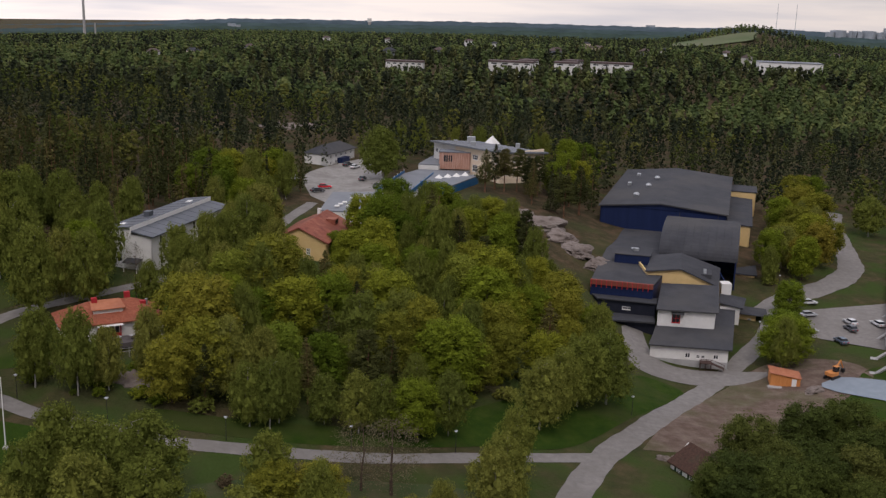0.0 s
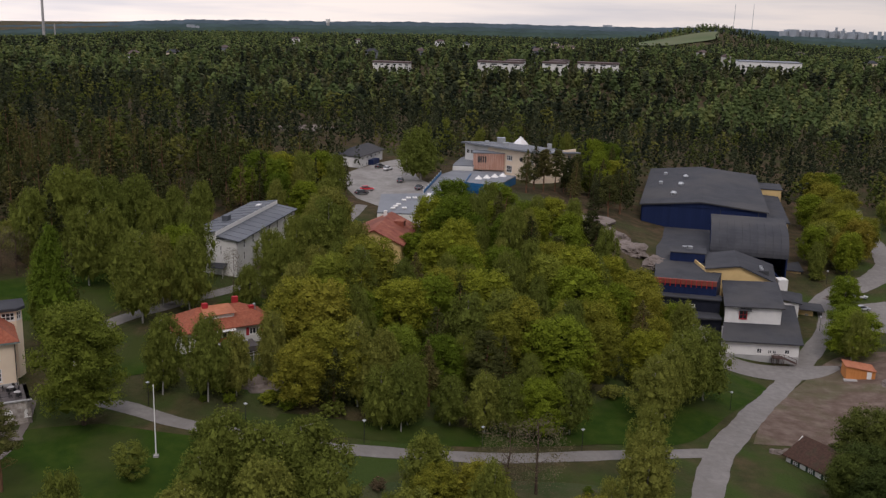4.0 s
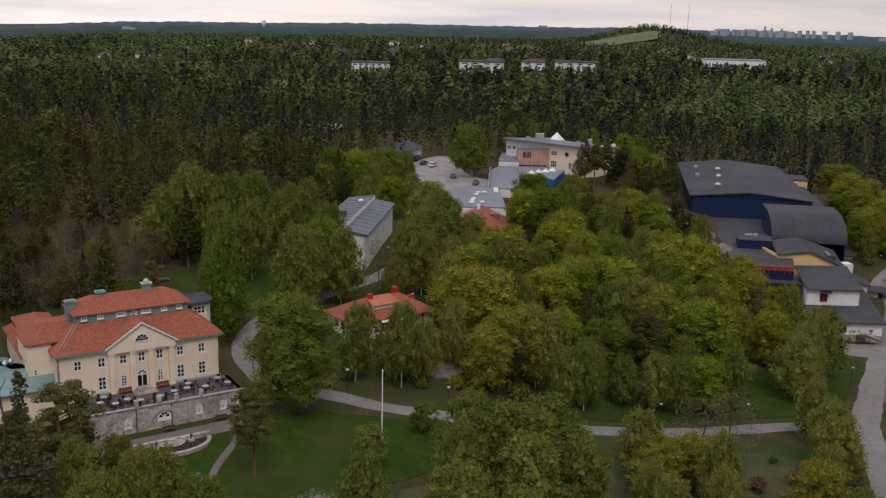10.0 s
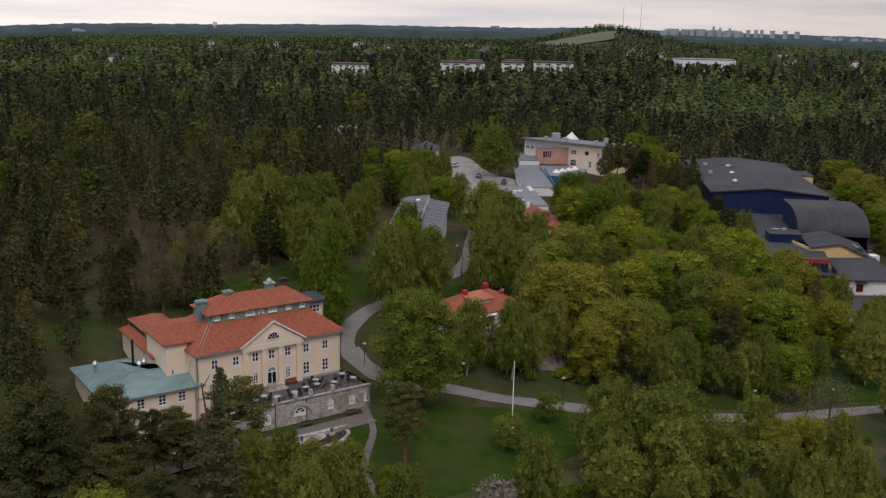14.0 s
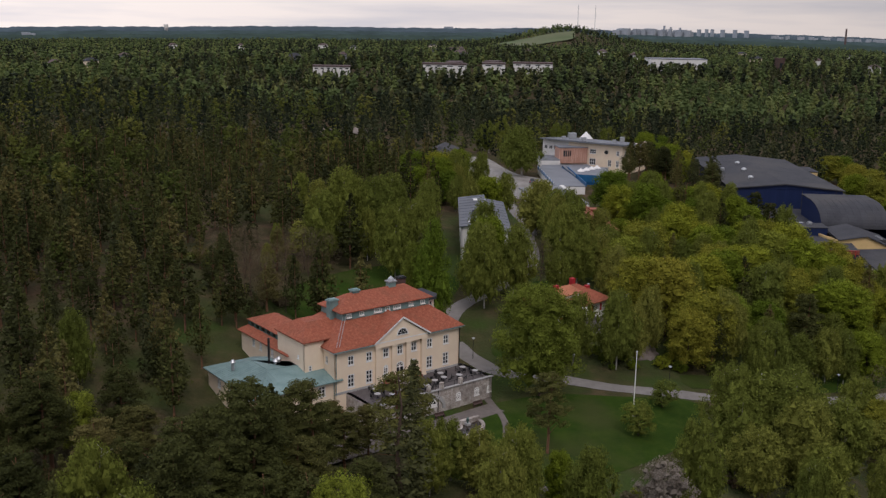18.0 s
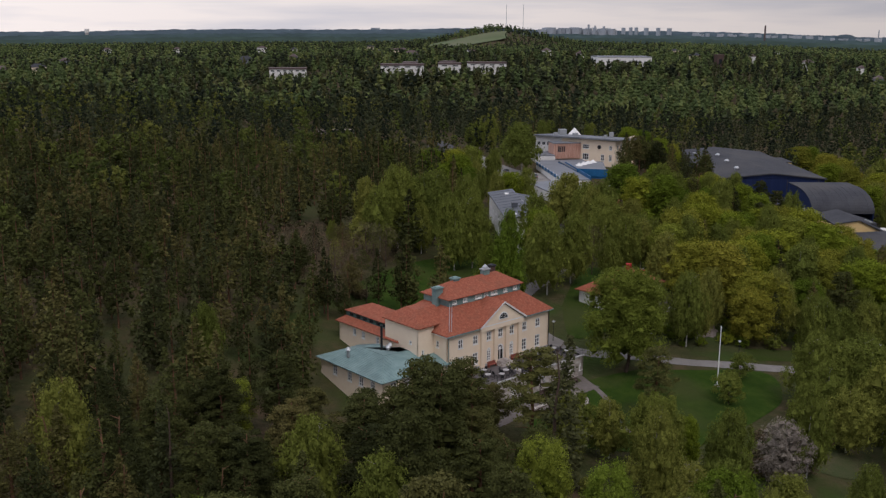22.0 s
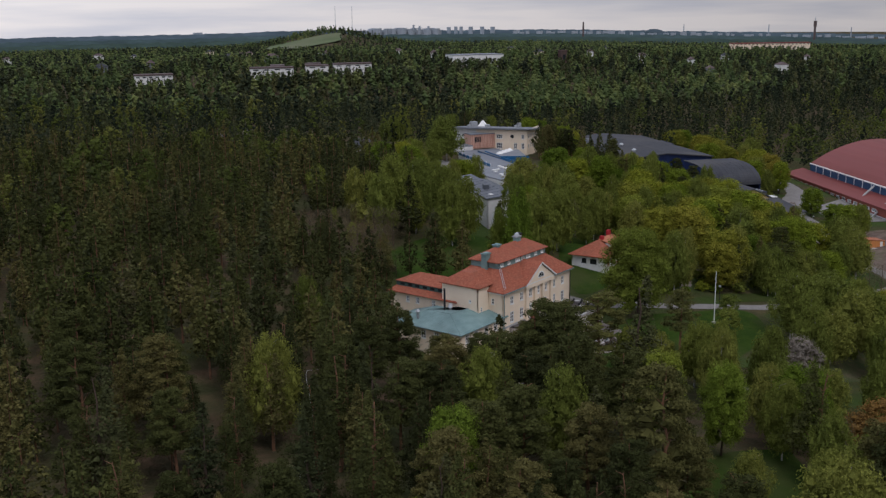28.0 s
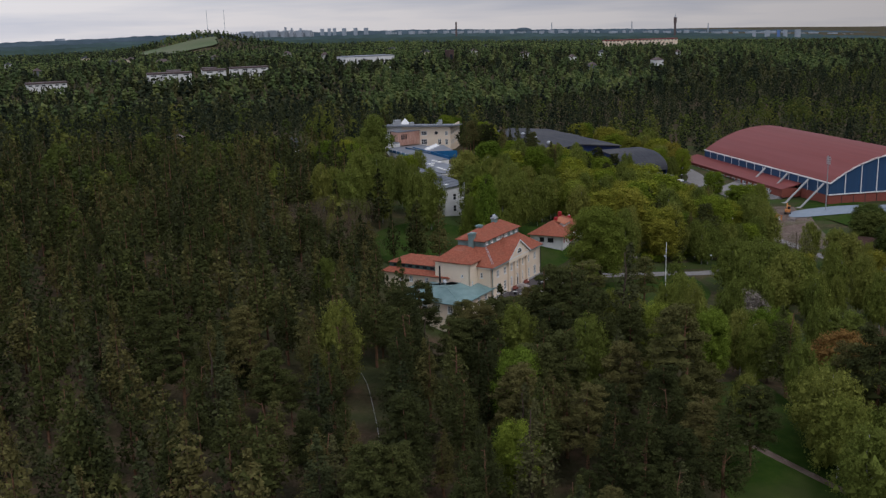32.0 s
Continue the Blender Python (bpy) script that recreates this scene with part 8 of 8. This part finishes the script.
part("stick", tube((3.0, 0.3, 3.6), (4.3, 0.3, 1.6), 0.17, 0.14, 6), M_WOOD, digger)
part("bucket", box(3.9, 4.7, -0.1, 0.7, 0.6, 1.5), M_BLACK, digger, bevel=0.12)

cottage = thing("cottage", pose(40.6, 156.8, -12.6, 0, 0, -62), "white boarded cottage with a dark roof and green shutters", "cottage")
wall(cottage, (0, 0), (17, 0), -1.5, 2.5, M_WHITE, [(2.0 + 3.2 * i, 0.6, 1.0, 1.5, 2, 3) for i in range(5)])
wall(cottage, (17, 0), (17, 7), -1.5, 2.5, M_WHITE)
wall(cottage, (17, 7), (0, 7), -1.5, 2.5, M_WHITE)
wall(cottage, (0, 7), (0, 0), -1.5, 2.5, M_WHITE, [(3.5, 0.6, 1.0, 1.4, 2, 3)])
M_DARKTILE = material("mossy_dark_tiles", [(0.045, 0.025, 0.02), (0.09, 0.05, 0.035)], 2.5, 0.9, bump=0.5, bump_scale=5, stain=(0.05, 0.05, 0.03), stain_amount=0.5)
M_GREENPAINT = material("dark_green_paint", [(0.02, 0.045, 0.03), (0.03, 0.06, 0.04)], 2.0, 0.6)
part("roof", slab([(-0.5, -0.5, 2.5), (17.5, -0.5, 2.5), (16.5, 3.5, 5.6), (0.5, 3.5, 5.6)], 0.2), M_DARKTILE, cottage, "dark mossy tiled roof")
part("roof", slab([(0.5, 3.5, 5.6), (16.5, 3.5, 5.6), (17.5, 7.5, 2.5), (-0.5, 7.5, 2.5)], 0.2), M_DARKTILE, cottage, "dark mossy tiled roof")
for i in range(5):
    for s in (-0.75, 0.75):
        part("shutter", box(2.0 + 3.2 * i + s - 0.22, 2.0 + 3.2 * i + s + 0.22, -0.06, 0.0, 0.55, 2.15), M_GREENPAINT, cottage, "dark green shutter")
for x0 in (0.02, 16.65):
    bm = bmesh.new()
    a = [bm.verts.new(p) for p in ((x0, 0, 2.4), (x0, 7, 2.4), (x0, 3.5, 5.35))]
    b = [bm.verts.new((v.co.x + 0.33, v.co.y, v.co.z)) for v in a]
    bm.faces.new(a)
    bm.faces.new(b[::-1])
    for i in range(3):
        j = (i + 1) % 3
        bm.faces.new((a[i], a[j], b[j], b[i]))
    part("gable", bm, M_WHITE, cottage)

for i, (x, y, sx, sy, sz, rz) in enumerate(((40, 160, 1.2, 0.9, 0.8, 10), (42.5, 161, 1.0, 0.8, 0.7, 40), (45, 163, 1.1, 0.9, 0.6, 70), (78, 214, 2.6, 1.6, 1.0, 20), (82, 202, 3.0, 1.8, 0.9, 50), (92, 258, 3.0, 1.4, 0.9, 30), (97, 262, 2.2, 1.3, 0.7, 60), (30, 284, 7, 5, 2.8, 20), (24, 288, 6, 4, 2.2, 70), (38, 268, 6, 4, 2.6, 110), (43, 262, 5, 3, 2.4, 60), (34, 275, 5, 4, 2.6, 150), (-72, 446, 13, 8, 2.2, 20), (-64, 452, 9, 6, 1.8, 60))):
    rock("boulder", x, y, hz(x, y) - 0.1 * sz, sx, sy, sz, 10 + i, "pale grey boulder on bare ground" if sx < 4 else "bare granite outcrop among the trees", rz)

# a pale cable lying on the forest floor
cable = thing("cable", Matrix.Identity(4), "pale grey cable lying across the forest floor", "cable")
ring = np.array([[math.cos(k * math.tau / 5), math.sin(k * math.tau / 5)] for k in range(5)]) * 0.05
tube_v = np.array([[p[0] + a, p[1] + 0.3 * a, hz(*p) + 0.06 + b] for p in FOREST_LINE for a, b in ring])
tube_f = [(5 * i + k, 5 * i + (k + 1) % 5, 5 * i + 5 + (k + 1) % 5, 5 * i + 5 + k) for i in range(len(FOREST_LINE) - 1) for k in range(5)]
link_mesh("sheath", tube_v, tube_f, M_CONCRETE, cable)

# shrubs under the trees
SHRUB_PROTOS = [proto_tree("shrub", "broad", 2.4, 3.2, 95 + i, lm, M_BARK, 34, 24, 0.12, lb, "shrub") for i, (lm, lb) in enumerate(((L_BROAD, "low dark green shrub"), (L_BARE, "low brownish leafless shrub"), (L_BIRCH, "low light green shrub")))]
for ring, n, which in (([(-60, 122), (-40, 128), (-20, 136), (10, 140), (12, 126), (-20, 116), (-60, 110)], 26, (0, 1, 2)), ([(-140, 178), (-112, 170), (-104, 190), (-130, 206)], 26, (1, 1, 2)), ([(-120, 112), (-100, 118), (-90, 110), (-104, 100)], 8, (0, 2)), ([(70, 236), (78, 238), (80, 222), (72, 222)], 5, (0,)), ([(-52, 166), (-40, 172), (-34, 160), (-46, 152)], 10, (0, 2)), ([(40, 226), (47, 232), (46, 214), (40, 212)], 6, (0, 2)), ([(-88, 168), (-80, 158), (-82, 152), (-90, 160)], 5, (0, 2)), ([(-46, 150), (-30, 150), (-8, 155), (14, 164), (34, 186), (36, 206), (20, 196), (0, 176), (-30, 166), (-46, 162)], 70, (0, 0, 2)), ([(-72, 150), (-48, 150), (-46, 160), (-64, 160)], 12, (0, 0)), ([(-100, 102), (-84, 100), (-74, 112), (-60, 118), (-52, 112), (-76, 96)], 22, (0, 1, 1)), ([(86, 262), (96, 270), (104, 284), (96, 286)], 8, (0, 2))):
    lo, hi = np.min(ring, 0), np.max(ring, 0)
    k = 0
    for _ in range(n * 4):
        x, y = float(rng.uniform(lo[0], hi[0])), float(rng.uniform(lo[1], hi[1]))
        if k >= n or not inside(ring, np.array([x]), np.array([y]))[0] or not free_of(np.array([x]), np.array([y]))[0]:
            continue
        h = float(rng.uniform(1.0, 2.6))
        plant([SHRUB_PROTOS[which[int(rng.integers(len(which)))]]], x, y, h, h * float(rng.uniform(1.2, 1.8)), rng, "shrubs on the banks")
        k += 1

# ---------------------------------------------------------------- far houses and skyline
def far_block(name, x, y, rz, length, depth, z0, h, mat, roof, label, category="building", rows=2, n=6, group=""):
    ob = thing(name, pose(x, y, z0, 0, 0, rz), label, category, group)
    part("wall", box(0, length, 0, depth, -8, h), mat, ob)
    part("roof", box(-0.4, length + 0.4, -0.4, depth + 0.4, h, h + 1.3), roof, ob)
    step = length / n
    for r in range(rows):
        for i in range(n):
            part("window", box(step * (i + 0.25), step * (i + 0.75), -0.06, 0.02, h * (r + 0.4) / rows, h * (r + 0.75) / rows), M_GLASS, ob)
    return ob


M_BROWNROOF = material("brown_flat_roof", [(0.09, 0.065, 0.06), (0.13, 0.10, 0.095)], 0.2, 0.9)
far_block("terrace_block", -48, 818, -8, 30, 12, 19.4, 2.7, M_WHITE, M_BROWNROOF, "long white housing block with a brown flat roof", rows=1, group="housing blocks")
for x, y, rz, ln in ((33, 768, -14, 34), (68, 790, 70, 20), (84, 778, -14, 18), (114, 792, -14, 32), (104, 806, 60, 16)):
    far_block("terrace_block", x, y, rz, ln, 11, 24.4, 2.4, M_WHITE, M_BROWNROOF, "long white housing block with a brown flat roof", rows=1, n=int(ln / 7), group="housing blocks")
warehouse = thing("warehouse", pose(269, 866, 24.2, 0, 0, -12), "long low white warehouse among the trees", "warehouse")
part("wall", box(0, 52, 0, 30, -8, 4.4), M_TRIM, warehouse)
part("roof", box(-0.4, 52.4, -0.4, 30.4, 4.4, 4.9), M_GREYROOF, warehouse)
far_block("red_terrace", 815, 1060, -28, 110, 14, 22, 2.6, M_CREAM, M_REDSHEET, "long pale block of flats with a red roof", rows=1, n=20)
far_block("brick_tower", 420, 900, 0, 7, 7, 14, 14, M_BRICK, M_BRICK, "slim brown brick tower in the wood", "tower", rows=1, n=1)
house_rng = np.random.default_rng(5)
for i in range(34):
    b = math.radians(float(house_rng.uniform(-22, 48)))
    r = float(house_rng.uniform(900, 1700))
    x, y = -110 + r * math.sin(b), r * math.cos(b)
    ob = thing("distant_house", pose(x, y, hz(x, y) + 6.0, 0, 0, float(house_rng.uniform(0, 90))), "small pale house half hidden by far trees", "house", "houses in the far woods")
    w, d, h = float(house_rng.uniform(9, 14)), float(house_rng.uniform(7, 9)), float(house_rng.uniform(4, 6))
    part("wall", box(0, w, 0, d, -9, h), (M_WHITE, M_CREAM, M_TRIM, M_GREYROOF)[int(house_rng.integers(4))], ob)
    hip_roof(ob, -0.4, w + 0.4, -0.4, d + 0.4, h, 2.6, (M_BROWNROOF, M_FELT, M_BROWNROOF)[int(house_rng.integers(3))], inset=d * 0.4)
    for k in range(2):
        part("window", box(w * (0.2 + 0.4 * k), w * (0.4 + 0.4 * k), -0.06, 0.02, h * 0.4, h * 0.75), M_GLASS, ob)


def skyline_tower(name, bearing, r, z0, w, h, mat, label, category="tower", taper=1.0, group=""):
    a = math.radians(bearing)
    ob = thing(name, pose(-110 + r * math.sin(a), r * math.cos(a), z0), label, category, group)
    bm = bmesh.new()
    add_tube(bm, (0, 0, -20), (0, 0, h), w / 2, w / 2 * taper, 8 if taper < 1 else 4)
    part("shaft", bm, mat, ob)
    return ob


# pale blue grey for skyline buildings, aerial haze mixed into their base colour
M_FARBLOCK = material("hazed_pale_block", [(0.27, 0.30, 0.34), (0.36, 0.39, 0.42)], 0.05, 0.9)
def at_bearing(b, r):
    a = math.radians(b)
    return -110 + r * math.sin(a), r * math.cos(a)


# wooded ridges behind everything, one behind the other, each tone painted with more haze
ridge_rng = np.random.default_rng(3)
ridge_b = np.arange(-46, 84, 0.1)
for r0, below, haze_tone in ((2600, 0.0078, (0.034, 0.050, 0.042)), (3200, 0.0042, (0.040, 0.058, 0.058)), (4000, 0.0, (0.052, 0.070, 0.082))):
    mat = material("haze_tinted_far_woods", [haze_tone, tuple(1.25 * c for c in haze_tone), tuple(1.6 * c for c in haze_tone)], 0.012, 1.0, stretch=(1, 1, 4), spec=0.0)
    rz = 62 + r0 * ((np.interp(ridge_b, SKY_B, SKY_Z) - 62) / 4000 - below)
    rz = rz + 0.9 * np.sin(ridge_b * 2.1 + r0) + 0.8 * np.sin(ridge_b * 7.7 + r0 / 7) + ridge_rng.normal(0, 0.5, len(ridge_b))
    nb = len(ridge_b)
    a = np.radians(ridge_b)
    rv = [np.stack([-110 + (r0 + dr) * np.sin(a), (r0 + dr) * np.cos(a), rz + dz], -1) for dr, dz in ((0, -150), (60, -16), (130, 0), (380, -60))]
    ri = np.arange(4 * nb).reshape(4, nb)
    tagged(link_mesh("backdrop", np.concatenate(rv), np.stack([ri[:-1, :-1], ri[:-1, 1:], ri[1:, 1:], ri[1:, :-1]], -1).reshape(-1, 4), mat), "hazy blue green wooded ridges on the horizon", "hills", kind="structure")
M_RIDGE = mat

M_FARBLUE = material("far_blue_block", [(0.10, 0.17, 0.36), (0.14, 0.21, 0.40)], 0.05, 0.9)
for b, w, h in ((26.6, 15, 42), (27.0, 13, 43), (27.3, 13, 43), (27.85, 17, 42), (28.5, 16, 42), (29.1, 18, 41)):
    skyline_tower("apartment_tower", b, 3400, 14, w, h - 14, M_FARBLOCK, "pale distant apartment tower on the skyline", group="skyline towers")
city_rng = np.random.default_rng(9)
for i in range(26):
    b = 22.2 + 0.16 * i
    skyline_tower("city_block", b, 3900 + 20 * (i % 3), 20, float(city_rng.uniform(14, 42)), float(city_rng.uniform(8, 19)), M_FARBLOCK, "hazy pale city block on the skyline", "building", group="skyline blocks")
for b, w, h in ((24.75, 9, 30), (25.1, 8, 26), (25.6, 10, 24)):
    skyline_tower("city_tower", b, 3900, 20, w, h, M_FARBLOCK, "slim hazy city tower on the skyline", group="skyline towers")
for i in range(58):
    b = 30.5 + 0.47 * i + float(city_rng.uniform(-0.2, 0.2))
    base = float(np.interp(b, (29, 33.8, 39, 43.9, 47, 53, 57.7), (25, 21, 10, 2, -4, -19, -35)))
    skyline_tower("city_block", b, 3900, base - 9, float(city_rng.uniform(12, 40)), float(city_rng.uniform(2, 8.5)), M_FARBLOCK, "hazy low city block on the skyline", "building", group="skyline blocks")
for b, w, m in ((50.9, 16, M_FARBLOCK), (51.6, 22, M_FARBLOCK), (52.2, 14, M_FARBLUE), (52.55, 18, M_FARBLOCK), (53.2, 26, M_FARBLOCK)):
    skyline_tower("slab_block", b, 3000, -12, w * 0.8, 15, m, "broad pale slab block above the far trees" if m is M_FARBLOCK else "bright blue slab block above the far trees", "building", group="slab blocks")
for b in (19.95, 20.9):
    x, y = at_bearing(b, 2950)
    ob = thing("radio_mast", pose(x, y, 26), "very thin tall lattice radio mast", "mast", "radio masts")
    part("shaft", tube((0, 0, -10), (0, 0, 82), 0.7, 0.5, 4), M_FARBLOCK, ob)
    for k in range(5):
        part("stay_ring", tube((0, 0, 15 + 14 * k), (0, 0, 16 + 14 * k), 1.1, 1.1, 6), M_FARBLOCK, ob)
ob = thing("chimney_stack", pose(*at_bearing(-16.85, 2200), -14), "tall pale chimney stack above the woods", "chimney")
part("shaft", tube((0, 0, -20), (0, 0, 112), 3.1, 2.2, 12), M_CONCRETE, ob)
part("cap", tube((0, 0, 112), (0, 0, 115), 2.6, 2.6, 12), M_CONCRETE, ob)
ob = thing("small_stack", pose(*at_bearing(-16.3, 2200), -14), "short pale chimney stack above the woods", "chimney")
part("shaft", tube((0, 0, -20), (0, 0, 31), 1.8, 1.4, 8), M_CONCRETE, ob)
tv = thing("television_tower", pose(*at_bearing(46.7, 3300), -10), "distant square television tower on the skyline", "tower")
part("shaft", tube((0, 0, -20), (0, 0, 38), 4.6, 4.6, 4), M_BROWNROOF, tv)
part("head", tube((0, 0, 38), (0, 0, 56), 6.6, 6.6, 4), M_BROWNROOF, tv)
part("antenna", tube((0, 0, 56), (0, 0, 68), 1.4, 0.5, 6), M_FARBLOCK, tv)
ob = thing("power_station_stack", pose(*at_bearing(34.1, 3000), 4), "slender distant power station chimney", "chimney")
part("shaft", tube((0, 0, -10), (0, 0, 49), 3.0, 2.4, 8), M_BROWNROOF, ob)
for b, r, z, h in ((44.4, 3600, 0, 34), (39.9, 3700, 8, 30), (48.6, 3600, -8, 30)):
    ob = thing("slim_stack", pose(*at_bearing(b, r), z), "slim grey stack on the skyline", "chimney", "skyline stacks")
    part("shaft", tube((0, 0, -10), (0, 0, h), 2.0, 1.6, 8), M_FARBLOCK, ob)
ob = thing("arena_dome", pose(*at_bearing(38.3, 3800), 8), "flat hazy dome on the skyline", "building")
bm = bmesh.new()
for i in range(5):
    add_tube(bm, (0, 0, 14 * math.sin(i * 0.3)), (0, 0, 14 * math.sin((i + 1) * 0.3)), 36 * math.cos(i * 0.3), 36 * math.cos((i + 1) * 0.3), 14)
# coloured with the painted haze of the furthest ridge
part("shell", bm, M_RIDGE, ob)
ob = thing("water_tower", pose(*at_bearing(-2.75, 4060), -4), "broad white water tower on the skyline", "tower")
part("tank", tube((0, 0, 14), (0, 0, 28), 8, 9, 16), M_TRIM, ob)
part("shaft", tube((0, 0, -16), (0, 0, 14), 5, 7, 12), M_CONCRETE, ob)
ob = thing("hill_block", pose(*at_bearing(12.8, 4200), 17), "low pale block on a far ridge", "building")
part("wall", box(-18, 18, -6, 6, -6, 14), M_FARBLOCK, ob)
ob = thing("ridge_house", pose(*at_bearing(-9.7, 3130), -8), "cluster of pale flats on a far wooded hill", "building")
part("wall", box(-22, 0, -6, 6, -16, 14), M_FARBLOCK, ob)
part("wing", box(1, 14, -6, 6, -16, 11), M_FARBLOCK, ob)
